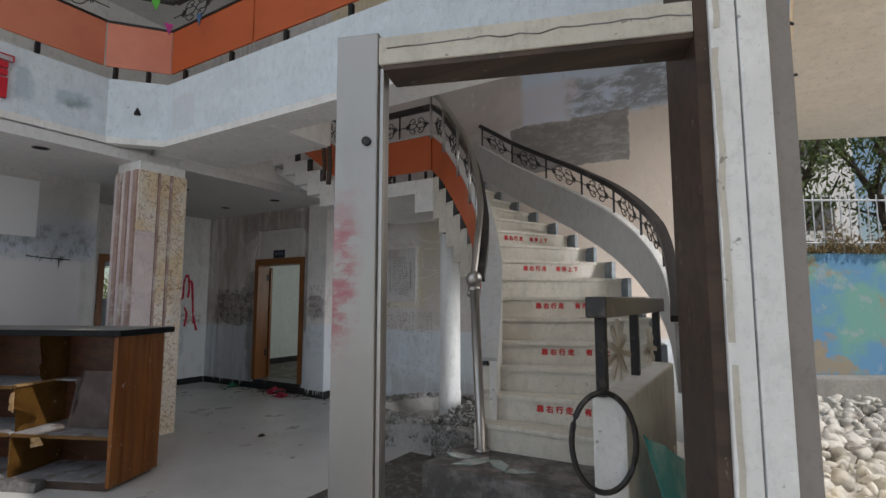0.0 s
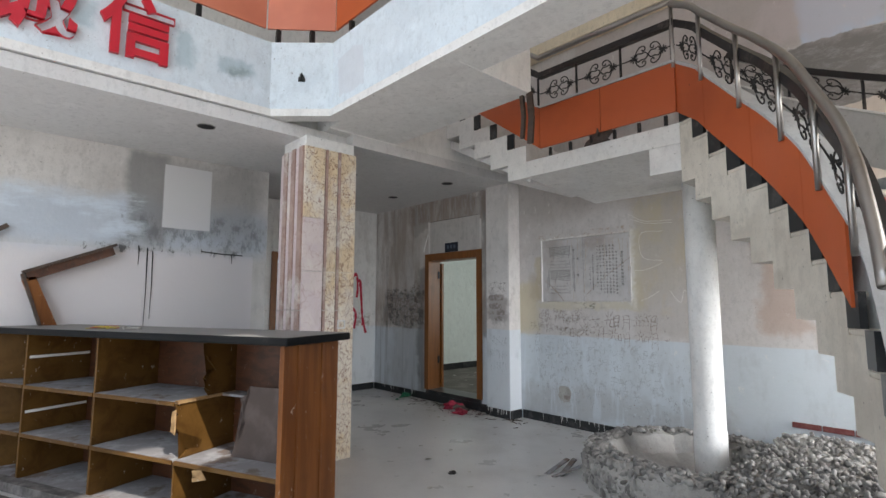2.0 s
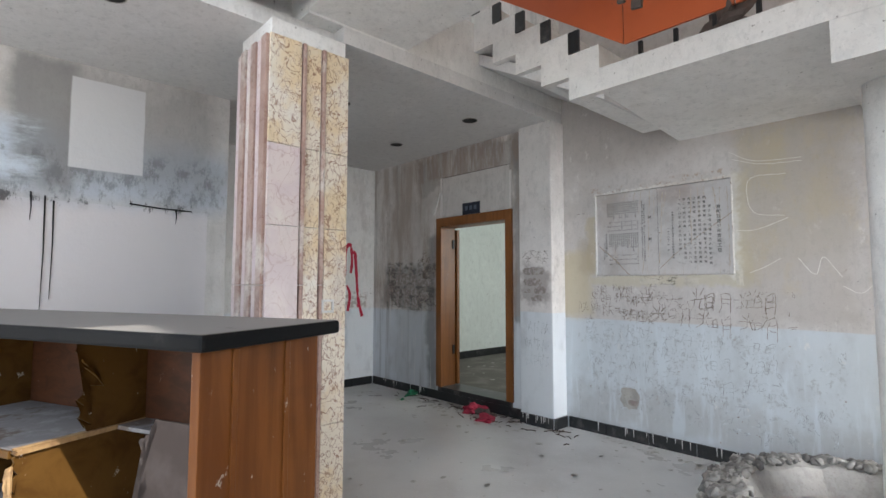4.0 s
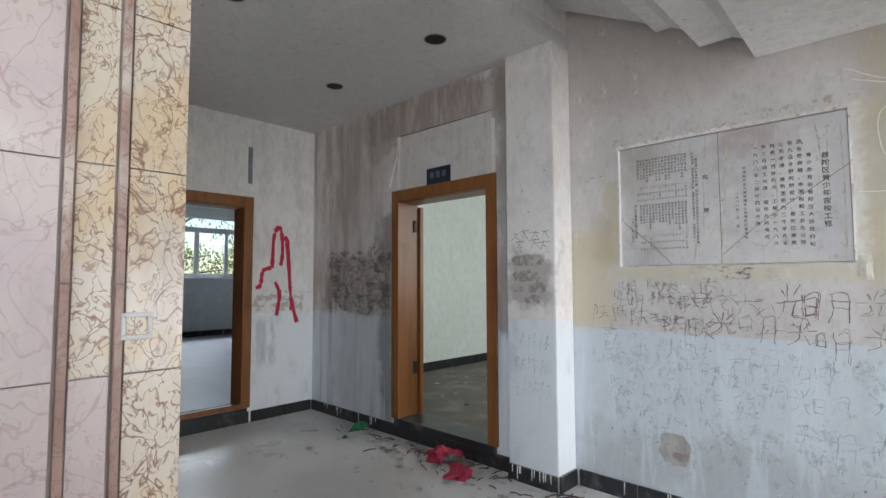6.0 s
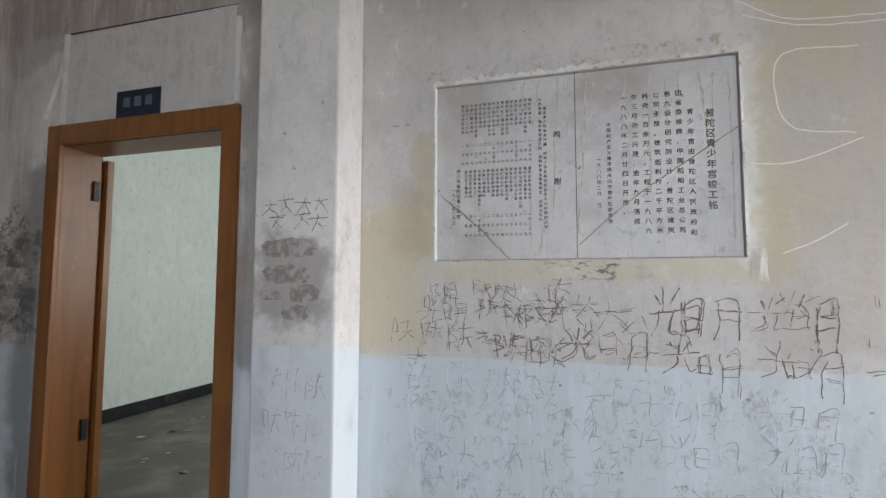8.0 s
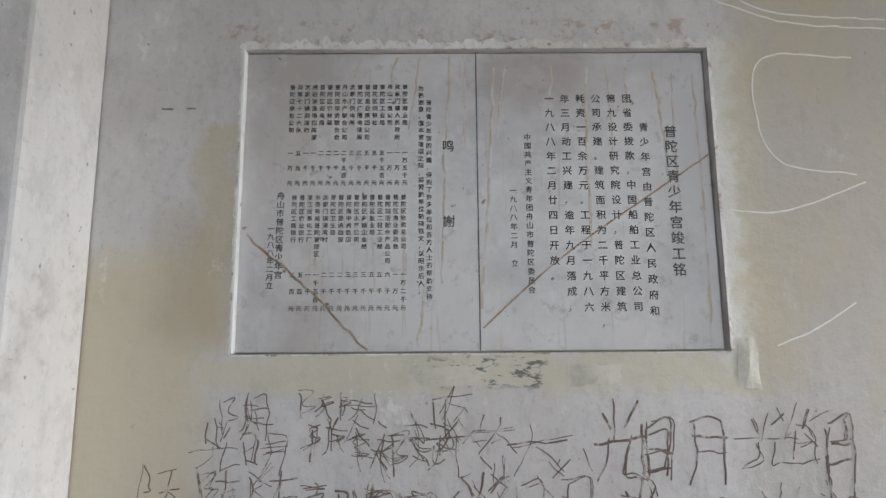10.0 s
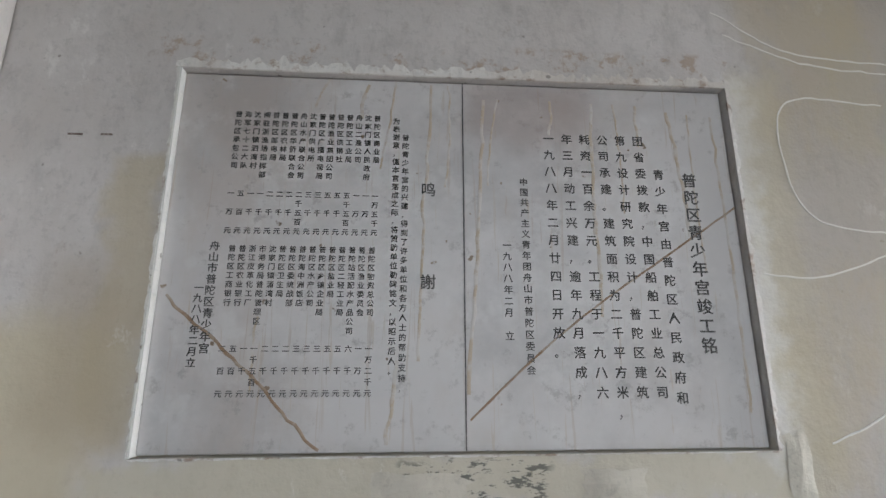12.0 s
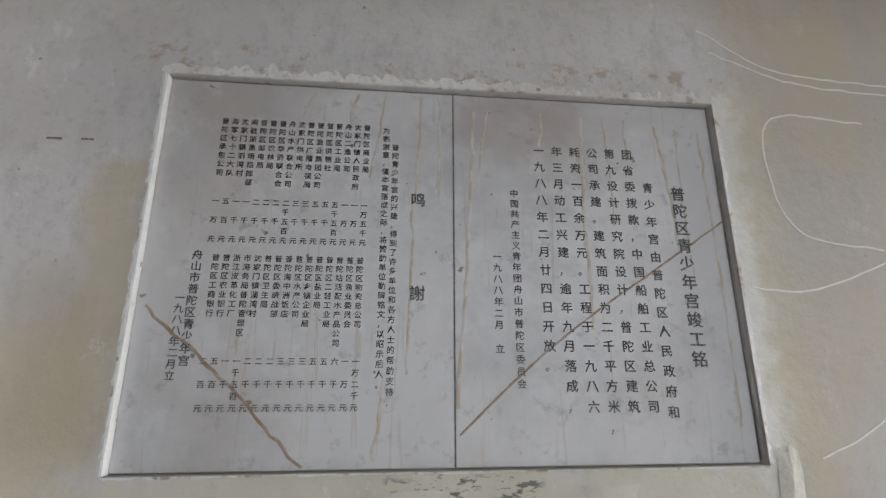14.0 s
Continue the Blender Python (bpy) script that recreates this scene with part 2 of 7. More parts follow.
M_NORTH.layer((0.30, 0.235, 0.19), M_NORTH.math("MULTIPLY", M_NORTH.ramp(M_NORTH.noise(6, 6, 0.75, (1, 1, 0.7), (8, 3, 6)), 0.62, 0.70), 0.45))
M_NORTH.layer((0.76, 0.74, 0.71), M_NORTH.math("MULTIPLY", M_NORTH.ramp(M_NORTH.noise(9, 6, 0.75, (1, 1, 0.6), (2, 3, 9)), 0.60, 0.68), 0.5))
MP = M_NORTH.patch("x", (-2.45, 3.04), (-0.97, 3.66), 0.015, 0.07, 5)
M_NORTH.layer((0.22, 0.205, 0.195), MP)
M_NORTH.layer((0.33, 0.31, 0.30), M_NORTH.math("MULTIPLY", MP, M_NORTH.ramp(M_NORTH.noise(5, 7, 0.8, (0.6, 1, 1.5), (1, 1, 4)), 0.46, 0.62)))
M_NORTH.layer((0.60, 0.52, 0.52), M_NORTH.math("MULTIPLY", M_NORTH.patch("x", (-2.6, 3.66), (-1.6, 4.2), 0.2, 0.4, 3, (5, 5, 5)), 0.45))
M_NORTH.layer((0.40, 0.36, 0.32), M_NORTH.math("MULTIPLY", M_NORTH.patch("x", (-3.90, 1.02), (-3.22, 3.0), 0.14, 0.16, 3, (2, 7, 1)), 0.50))
M_NORTH.layer((0.50, 0.42, 0.27), M_NORTH.math("MULTIPLY", M_NORTH.math("MULTIPLY", M_NORTH.patch("x", (-3.95, 1.25), (-3.15, 2.75), 0.1, 0.12, 4, (4, 1, 1)), M_NORTH.ramp(M_NORTH.noise(3.5, 6, 0.7, (1, 1, 0.6), (3, 3, 5)), 0.48, 0.62)), 0.34))
M_NORTH.layer((0.10, 0.10, 0.09), M_NORTH.math("MULTIPLY", M_NORTH.math("MULTIPLY", M_NORTH.patch("x", (-4.70, 1.31), (-4.42, 1.375), 0.02, 0.03, 9), M_NORTH.ramp(M_NORTH.noise(45, 4, 0.7, (0.6, 1, 1.6), (1, 2, 5)), 0.52, 0.58)), 0.85))
M_NORTH.layer((0.34, 0.22, 0.13), M_NORTH.math("MULTIPLY", M_NORTH.math("MULTIPLY", M_NORTH.patch("x", (-5.22, 2.17), (-3.9, 2.235), 0.02, 0.03, 9), M_NORTH.ramp(M_NORTH.noise(17, 5, 0.7, shift=(1, 2, 8)), 0.52, 0.62)), 0.6))
M_NORTH.layer((0.66, 0.72, 0.77), M_NORTH.math("MULTIPLY", M_NORTH.math("MULTIPLY", M_NORTH.patch("x", (-5.5, 0.05), (-3.0, 0.96), 0.1, 0.02, 4), M_NORTH.ramp(M_NORTH.noise(5, 5, 0.65, (2.4, 1, 0.25), (6, 2, 2)), 0.50, 0.64)), 0.5))
M_NORTH.layer((0.34, 0.35, 0.36), M_NORTH.math("MULTIPLY", M_NORTH.math("MULTIPLY", M_NORTH.patch("x", (-5.4, 0.15), (-3.3, 0.94), 0.1, 0.05, 4), M_NORTH.ramp(M_NORTH.noise(21, 6, 0.75, (1, 1, 0.7), (9, 2, 2)), 0.55, 0.63)), 0.55))
M_DOORWALL = wall_paint("door_wall_paint", "x", 0.97, (0.74, 0.71, 0.69), (0.68, 0.73, 0.78), (5, 1, 2), 0.5)
M_DOORWALL.layer(SOOT, M_DOORWALL.math("MULTIPLY", M_DOORWALL.patch("x", (-8.35, 1.0), (-7.32, 1.55), 0.15, 0.30, 3), 0.55))
M_DOORWALL.layer((0.26, 0.24, 0.22), M_DOORWALL.math("MULTIPLY", M_DOORWALL.patch("x", (-8.2, 0.0), (-7.3, 2.9), 0.4, 0.5, 1.5), 0.28))
M_DOORWALL.layer((0.22, 0.20, 0.19), M_DOORWALL.math("MULTIPLY", M_DOORWALL.patch("x", (-7.6, 2.5), (-5.9, 2.95), 0.1, 0.3, 3), 0.45))
M_DOORWALL.layer((0.17, 0.16, 0.155), M_DOORWALL.math("MULTIPLY", M_DOORWALL.ramp(M_DOORWALL.noise(3.2, 5, 0.65, (3.0, 1, 0.14), (7, 1, 1)), 0.50, 0.66), 0.36))
M_DOORWALL.layer((0.10, 0.095, 0.09), M_DOORWALL.math("MULTIPLY", M_DOORWALL.patch("x", (-7.45, 0.0), (-7.25, 1.9), 0.12, 0.15, 4), 0.6))
M_DOORWALL.layer((0.10, 0.095, 0.09), M_DOORWALL.math("MULTIPLY", M_DOORWALL.patch("x", (-6.07, 0.9), (-5.85, 2.95), 0.1, 0.12, 4), 0.55))
M_DOORWALL.layer((0.36, 0.285, 0.235), M_DOORWALL.math("MULTIPLY", M_DOORWALL.math("MULTIPLY", M_DOORWALL.patch("x", (-8.9, 1.0), (-5.8, 2.95), 0.2, 0.1, 3), M_DOORWALL.ramp(M_DOORWALL.noise(2.6, 6, 0.7, (1.8, 1, 0.3), (2, 1, 8)), 0.42, 0.60)), 0.62))
M_DOORWALL.layer((0.74, 0.73, 0.72), M_DOORWALL.math("MULTIPLY", M_DOORWALL.ramp(M_DOORWALL.noise(3.4, 5, 0.7, (2.6, 1, 0.18), (3, 1, 3)), 0.56, 0.68), 0.62))
M_DOORWALL.layer((0.30, 0.23, 0.19), M_DOORWALL.math("MULTIPLY", M_DOORWALL.math("MULTIPLY", M_DOORWALL.patch("x", (-7.7, 2.62), (-5.8, 2.96), 0.06, 0.08, 5), M_DOORWALL.ramp(M_DOORWALL.noise(6, 5, 0.7, (2, 1, 0.4), (3, 8, 3)), 0.40, 0.58)), 0.65))
M_DOORWALL.layer((0.085, 0.08, 0.078), M_DOORWALL.math("MULTIPLY", M_DOORWALL.math("MULTIPLY", M_DOORWALL.patch("x", (-8.28, 0.98), (-7.32, 1.60), 0.06, 0.16, 5, (1, 1, 1)), M_DOORWALL.ramp(M_DOORWALL.noise(9, 6, 0.75, (1, 1, 1.5), (4, 4, 4)), 0.45, 0.58)), 0.75))
M_PILASTER = wall_paint("pilaster_paint", "x", 1.03, (0.74, 0.71, 0.69), (0.70, 0.74, 0.78), (1, 8, 2), 0.3)
M_PILASTER.layer((0.24, 0.20, 0.185), M_PILASTER.math("MULTIPLY", M_PILASTER.patch("x", (-5.90, 1.12), (-5.56, 1.50), 0.1, 0.16, 9), 0.6))
M_WEST = wall_paint("west_wall_paint", "y", 0.97, (0.80, 0.79, 0.78), (0.80, 0.84, 0.87), (2, 3, 9), 0.25)
M_WEST.layer((0.46, 0.42, 0.39), M_WEST.math("MULTIPLY", M_WEST.math("MULTIPLY", M_WEST.patch("y", (5.5, 1.6), (6.4, 2.9), 0.3, 0.2, 3), M_WEST.ramp(M_WEST.noise(3.2, 6, 0.7, (1, 1.6, 0.4), (2, 1, 8)), 0.45, 0.65)), 0.35))
M_WEST.layer((0.40, 0.34, 0.30), M_WEST.math("MULTIPLY", M_WEST.math("MULTIPLY", M_WEST.patch("y", (5.68, 0.99), (6.22, 1.20), 0.04, 0.08, 7), M_WEST.ramp(M_WEST.noise(12, 5, 0.7, (1, 1, 1.6), (2, 4, 8)), 0.46, 0.56)), 0.7))
M_WEST.layer((0.46, 0.50, 0.54), M_WEST.math("MULTIPLY", M_WEST.math("MULTIPLY", M_WEST.patch("y", (5.68, 0.45), (5.92, 0.93), 0.1, 0.08, 4), M_WEST.ramp(M_WEST.noise(5, 5, 0.7, (1, 2, 0.5), (2, 4, 2)), 0.42, 0.58)), 0.7))
M_BACK = plaster("back_wall_paint", (0.64, 0.62, 0.60), (0.40, 0.38, 0.36), 0.45, (4, 4, 1))
M_BACK.layer((0.70, 0.67, 0.68), M_BACK.patch("y", (-3, -0.2), (3.58, 1.905), 0.012, 0.012, 6))
M_BACK.layer((0.50, 0.58, 0.68), M_BACK.math("MULTIPLY", M_BACK.patch("y", (-3, 1.92), (3.75, 2.42), 0.25, 0.12, 3), 0.75))
M_BACK.layer((0.22, 0.22, 0.22), M_BACK.math("MULTIPLY", M_BACK.patch("y", (2.26, 1.98), (2.64, 2.95), 0.10, 0.10, 3), 0.75))
M_BACK.layer((0.26, 0.25, 0.25), M_BACK.math("MULTIPLY", M_BACK.patch("y", (2.5, 2.0), (3.7, 2.9), 0.35, 0.3, 2.2), 0.55))
M_BACK.layer((0.14, 0.145, 0.15), M_BACK.math("MULTIPLY", M_BACK.math("MULTIPLY", M_BACK.patch("y", (2.2, 1.93), (3.75, 2.32), 0.16, 0.14, 4, (3, 1, 1)), M_BACK.ramp(M_BACK.noise(7, 6, 0.75, (1, 1.2, 0.7), (2, 6, 1)), 0.46, 0.60)), 0.6))
M_BACK.layer((0.66, 0.74, 0.82), M_BACK.math("MULTIPLY", M_BACK.math("MULTIPLY", M_BACK.patch("y", (-3, 2.0), (2.4, 2.45), 0.2, 0.15, 2, (3, 1, 5)), M_BACK.ramp(M_BACK.noise(3, 5, 0.7, (1, 0.5, 1.6), (2, 6, 4)), 0.42, 0.60)), 0.8))
M_BACK.layer((0.08, 0.08, 0.085), M_BACK.math("MULTIPLY", M_BACK.math("MULTIPLY", M_BACK.patch("y", (1.9, 1.88), (3.62, 1.955), 0.02, 0.05, 14, (5, 1, 1)), M_BACK.ramp(M_BACK.noise(16, 6, 0.75, (1, 1, 0.4), (2, 3, 1)), 0.54, 0.60)), 0.8))
M_BACK.layer((0.66, 0.66, 0.67), M_BACK.patch("y", (2.60, 2.16), (3.08, 2.84), 0.012, 0.006, 5))
M_WHITE = plaster("white_plaster", (0.80, 0.79, 0.77), (0.50, 0.46, 0.42), 0.25, (7, 2, 2))
M_CEIL = plaster("ceiling_paint", (0.68, 0.67, 0.66), (0.58, 0.55, 0.53), 0.2, (1, 2, 3), 0.85)
M_FASCIA = plaster("fascia_paint", (0.70, 0.77, 0.82), (0.44, 0.49, 0.54), 0.35, (3, 5, 6))
for ya, yb, za, zc, cc in ((2.27, 2.42, 3.30, 3.62, (0.33, 0.45, 0.50)), (2.62, 2.90, 3.36, 3.50, (0.30, 0.42, 0.47)), (1.58, 1.72, 3.38, 3.60, (0.35, 0.47, 0.52)), (1.0, 1.12, 3.4, 3.6, (0.35, 0.47, 0.52)), (2.70, 2.84, 3.37, 3.41, (0.08, 0.09, 0.09))):
    M_FASCIA.layer(cc, M_FASCIA.math("MULTIPLY", M_FASCIA.patch("y", (ya, za), (yb, zc), 0.08, 0.12, 6), 0.6))
M_FASCIA.layer((0.60, 0.62, 0.66), M_FASCIA.math("MULTIPLY", M_FASCIA.patch("x", (-5.15, 3.2), (-4.75, 3.6), 0.02, 0.12, 3), 0.6))
M_TRANSOM = plaster("transom_board_paint", (0.61, 0.585, 0.565), (0.40, 0.36, 0.33), 0.6, (9, 1, 4))
M_CREAM = plaster("cream_plaster", (0.72, 0.62, 0.46), (0.42, 0.33, 0.24), 0.35, (2, 2, 8))
M_ROOM = plaster("room_paint", (0.78, 0.82, 0.79), (0.55, 0.56, 0.53), 0.15, (6, 6, 6))

M_FLOOR = Mat("dusty_terrazzo", (0.62, 0.61, 0.60), 0.5)
M_FLOOR.layer((0.44, 0.42, 0.405), M_FLOOR.math("MULTIPLY", M_FLOOR.ramp(M_FLOOR.noise(1.1, 6, 0.65), 0.42, 0.7), 0.6))
M_FLOOR.layer((0.72, 0.71, 0.70), M_FLOOR.math("MULTIPLY", M_FLOOR.ramp(M_FLOOR.noise(45, 3, 0.6), 0.6, 0.7), 0.5))
M_FLOOR.layer((0.20, 0.18, 0.165), M_FLOOR.math("MULTIPLY", M_FLOOR.ramp(M_FLOOR.noise(14, 4, 0.7, shift=(3, 3, 0)), 0.66, 0.74), 0.7))
M_FLOOR.rough(M_FLOOR.noise(2.0, 4, 0.6), 0.12, 0.55)
M_FLOOR.bump(M_FLOOR.noise(60, 3, 0.6), 0.08, 0.004)

M_BLACK = Mat("black_stone_tile", (0.022, 0.024, 0.026), 0.32)
M_BLACK.layer((0.20, 0.19, 0.18), M_BLACK.math("MULTIPLY", M_BLACK.ramp(M_BLACK.noise(6, 5, 0.65), 0.52, 0.75), 0.5))
M_DRIP = Mat("white_paint_drips", (0.72, 0.72, 0.70), 0.6)


def wood(name, a, b, rough=0.45, scale=3.0, along="z", worn=0.25):
    st = {"z": (6, 6, 0.5), "x": (0.5, 6, 6), "y": (6, 0.5, 6)}[along]
    m = Mat(name, a, rough)
    m.layer(b, m.ramp(m.noise(scale, 6, 0.6, st, dist=0.6), 0.38, 0.68))
    m.layer([c * 0.45 for c in b], m.math("MULTIPLY", m.ramp(m.noise(1.4, 5, 0.65), 0.5, 0.78), 0.55))
    m.layer((0.62, 0.57, 0.50), m.math("MULTIPLY", m.ramp(m.noise(19, 5, 0.75, (1, 1, 0.6), (2, 5, 1)), 0.64, 0.69), worn * 2))
    m.bump(m.noise(scale * 4, 4, 0.6, st), 0.15, 0.003)
    return m


M_DOORWOOD = wood("varnished_door_wood", (0.25, 0.092, 0.022), (0.19, 0.066, 0.016), 0.38, 3, "z", 0.06)
M_DESK = wood("counter_veneer", (0.23, 0.085, 0.022), (0.155, 0.052, 0.014), 0.36, 2, "z", 0.42)
M_DESKIN = wood("counter_inner_board", (0.13, 0.066, 0.017), (0.085, 0.040, 0.010), 0.42, 1.2, "x", 0.42)
for w_ in (M_DESK, M_DESKIN):
    w_.b.inputs["Specular IOR Level"].default_value = 0.22
M_SPLINT = wood("broken_board_edge", (0.44, 0.28, 0.13), (0.30, 0.18, 0.09), 0.8, 5, "x", 0.3)
M_DARKWOOD = wood("dark_stained_board", (0.075, 0.045, 0.03), (0.04, 0.025, 0.018), 0.5, 3, "x", 0.15)
M_DUST = Mat("dusty_shelf", (0.24, 0.23, 0.235), 0.9)
M_DUST.layer((0.36, 0.355, 0.365), M_DUST.ramp(M_DUST.noise(7, 6, 0.7), 0.45, 0.7))
M_DUST.layer((0.12, 0.07, 0.04), M_DUST.math("MULTIPLY", M_DUST.ramp(M_DUST.noise(4, 5, 0.7, shift=(4, 1, 1)), 0.52, 0.62), 0.7))
M_TOP = Mat("black_counter_stone", (0.008, 0.009, 0.010), 0.5, spec=0.12)
M_TOP.layer((0.30, 0.29, 0.28), M_TOP.math("MULTIPLY", M_TOP.ramp(M_TOP.axis("z"), 1.1625, 1.1648), 0.8))
M_TOP.layer((0.05, 0.048, 0.046), M_TOP.math("MULTIPLY", M_TOP.ramp(M_TOP.noise(9, 6, 0.7), 0.6, 0.75), 0.4))

M_MARBLE = []
for i, (a, b, vein) in enumerate([((0.78, 0.71, 0.60), (0.74, 0.60, 0.40), (0.28, 0.13, 0.08)), ((0.67, 0.57, 0.58), (0.72, 0.63, 0.61), (0.40, 0.22, 0.20)),
                                  ((0.47, 0.33, 0.28), (0.38, 0.25, 0.21), (0.22, 0.10, 0.08))]):
    m = Mat("veined_marble_%s" % ("yellow", "pink", "rose")[i], a, 0.3)
    m.layer(b, m.ramp(m.noise(3.5, 5, 0.6, shift=(i, 2, i)), 0.42, 0.62))
    m.layer((0.80, 0.76, 0.70), m.math("MULTIPLY", m.ramp(m.noise(2.3, 4, 0.6, shift=(9, i, 3)), 0.52, 0.66), 0.7))
    for sc, wd, am in (((11, 0.024, 0.9), (19, 0.028, 0.75)), ((5, 0.016, 0.4), (13, 0.02, 0.35)), ((7, 0.02, 0.5), (16, 0.03, 0.45)))[i]:
        ridge = m.math("ABSOLUTE", m.math("SUBTRACT", m.noise(sc, 2.5, 0.5, (1, 1, 0.8), (i, sc, 2), 0.9), 0.5))
        m.layer(vein, m.math("MULTIPLY", m.ramp(ridge, wd, 0.0), m.math("MULTIPLY", m.ramp(m.noise(3, 4, 0.6, shift=(sc, 1, i)), 0.28, 0.48), am)))
    m.layer((0.34, 0.27, 0.25), m.math("MULTIPLY", m.ramp(m.noise(2.2, 6, 0.7, (1, 1, 0.4), (4, 4, i)), 0.52, 0.72), 0.4))
    M_MARBLE.append(m.m)

M_STONE = Mat("river_stone", (0.13, 0.12, 0.113), 0.8)
oi = M_STONE.node("ShaderNodeNewGeometry")
M_STONE.layer((0.42, 0.40, 0.375), oi.outputs["Random Per Island"])
M_STONE.layer((0.10, 0.09, 0.085), M_STONE.math("MULTIPLY", M_STONE.ramp(M_STONE.noise(5, 4), 0.5, 0.7), 0.6))
M_STONE.bump(M_STONE.noise(40, 4), 0.3, 0.006)
M_CONC = plaster("rough_concrete", (0.42, 0.40, 0.375), (0.18, 0.165, 0.15), 0.6, (1, 1, 5), 0.95)
M_CONC.bump(M_CONC.noise(22, 5, 0.7), 0.6, 0.02)
M_DIRT = Mat("dark_dirt", (0.10, 0.09, 0.08), 0.95)
M_DIRT.layer((0.24, 0.22, 0.20), M_DIRT.ramp(M_DIRT.noise(18, 6, 0.7), 0.45, 0.7))
M_DIRT.bump(M_DIRT.noise(30, 5, 0.7), 0.8, 0.03)
M_STEP = plaster("stair_terrazzo", (0.66, 0.615, 0.535), (0.33, 0.28, 0.22), 0.45, (5, 3, 4), 0.45)
M_PLAT = Mat("dusty_dark_stone", (0.085, 0.078, 0.074), 0.7)
M_PLAT.layer((0.24, 0.22, 0.21), M_PLAT.ramp(M_PLAT.noise(5, 6, 0.7), 0.42, 0.66))
M_SLATE = Mat("blue_grey_stone", (0.16, 0.18, 0.20), 0.5)
M_SLATE.layer((0.27, 0.29, 0.31), M_SLATE.ramp(M_SLATE.noise(6, 5, 0.65), 0.45, 0.7))
M_ORANGE = Mat("orange_panel_board", (0.50, 0.105, 0.030), 0.42)
M_ORANGE.layer((0.36, 0.075, 0.025), M_ORANGE.math("MULTIPLY", M_ORANGE.ramp(M_ORANGE.noise(1.6, 5, 0.6), 0.45, 0.75), 0.6))
M_ORANGE.layer((0.13, 0.05, 0.03), M_ORANGE.math("MULTIPLY", M_ORANGE.ramp(M_ORANGE.noise(28, 3), 0.72, 0.76), 0.6))
M_SALMON = Mat("salmon_panel_board", (0.66, 0.22, 0.13), 0.35)
M_SALMON.layer((0.56, 0.17, 0.10), M_SALMON.ramp(M_SALMON.noise(1.2, 4, 0.6), 0.4, 0.7))
M_GREY = plaster("grey_board_paint", (0.50, 0.50, 0.50), (0.34, 0.33, 0.32), 0.3, (2, 8, 8), 0.6)
M_IRON = Mat("black_wrought_iron", (0.018, 0.017, 0.017), 0.5, 0.3)
M_IRON.layer((0.10, 0.075, 0.06), M_IRON.math("MULTIPLY", M_IRON.ramp(M_IRON.noise(20, 4), 0.55, 0.7), 0.5))
M_RAIL = Mat("black_painted_rail", (0.025, 0.022, 0.022), 0.35)
M_RAIL.layer((0.16, 0.13, 0.11), M_RAIL.math("MULTIPLY", M_RAIL.ramp(M_RAIL.noise(8, 5, 0.7), 0.55, 0.7), 0.5))
M_STEEL = Mat("dull_stainless_steel", (0.42, 0.40, 0.38), 0.3, 1.0)
M_STEEL.rough(M_STEEL.noise(5, 5, 0.7), 0.18, 0.5)
M_STEEL.layer((0.30, 0.27, 0.24), M_STEEL.math("MULTIPLY", M_STEEL.ramp(M_STEEL.noise(6, 5, 0.7, (1, 1, 0.4)), 0.5, 0.75), 0.6))
M_RED = Mat("red_sign_paint", (0.56, 0.012, 0.030), 0.4)
M_RED.layer((0.35, 0.02, 0.03), M_RED.math("MULTIPLY", M_RED.ramp(M_RED.noise(7, 4), 0.5, 0.7), 0.6))
M_REDTEXT = Mat("red_lettering", (0.50, 0.03, 0.03), 0.6)
M_SPRAY = Mat("red_spray_paint", (0.52, 0.012, 0.05), 0.5)
M_DARK = Mat("dark_void", (0.012, 0.012, 0.012), 0.9)
M_INK = Mat("black_engraved_paint", (0.06, 0.058, 0.056), 0.6)
M_INK.layer((0.24, 0.225, 0.215), M_INK.math("MULTIPLY", M_INK.ramp(M_INK.noise(70, 4, 0.75), 0.48, 0.62), 0.9))
M_FLOOR2 = Mat("old_board_floor", (0.40, 0.41, 0.48), 0.4)
M_FLOOR2.layer((0.34, 0.34, 0.38), M_FLOOR2.math("MULTIPLY", M_FLOOR2.ramp(M_FLOOR2.noise(2.0, 6, 0.65), 0.42, 0.7), 0.7))
M_FLOOR2.bump(M_FLOOR2.noise(20, 4), 0.2, 0.006)
M_CREAM2 = plaster("grey_cream_paint", (0.60, 0.56, 0.48), (0.34, 0.30, 0.25), 0.5, (8, 2, 8))
M_FLOOR3 = Mat("dirty_room_floor", (0.15, 0.135, 0.12), 0.8)
M_FLOOR3.layer((0.24, 0.22, 0.20), M_FLOOR3.ramp(M_FLOOR3.noise(3.0, 6, 0.65), 0.42, 0.7))
M_FLOOR3.bump(M_FLOOR3.noise(25, 4), 0.3, 0.008)
M_TABLET = Mat("weathered_marble_tablet", (0.56, 0.54, 0.535), 0.42)
M_TABLET.layer((0.36, 0.35, 0.35), M_TABLET.math("MULTIPLY", M_TABLET.ramp(M_TABLET.noise(3.0, 6, 0.65), 0.42, 0.72), 0.7))
M_TABLET.layer((0.43, 0.36, 0.31), M_TABLET.math("MULTIPLY", M_TABLET.ramp(M_TABLET.noise(1.9, 6, 0.7, (1, 1, 0.6), (6, 1, 3)), 0.48, 0.70), 0.5))
M_TABLET.layer((0.62, 0.61, 0.60), M_TABLET.math("MULTIPLY", M_TABLET.ramp(M_TABLET.noise(11, 5, 0.65, shift=(2, 2, 2)), 0.5, 0.7), 0.5))
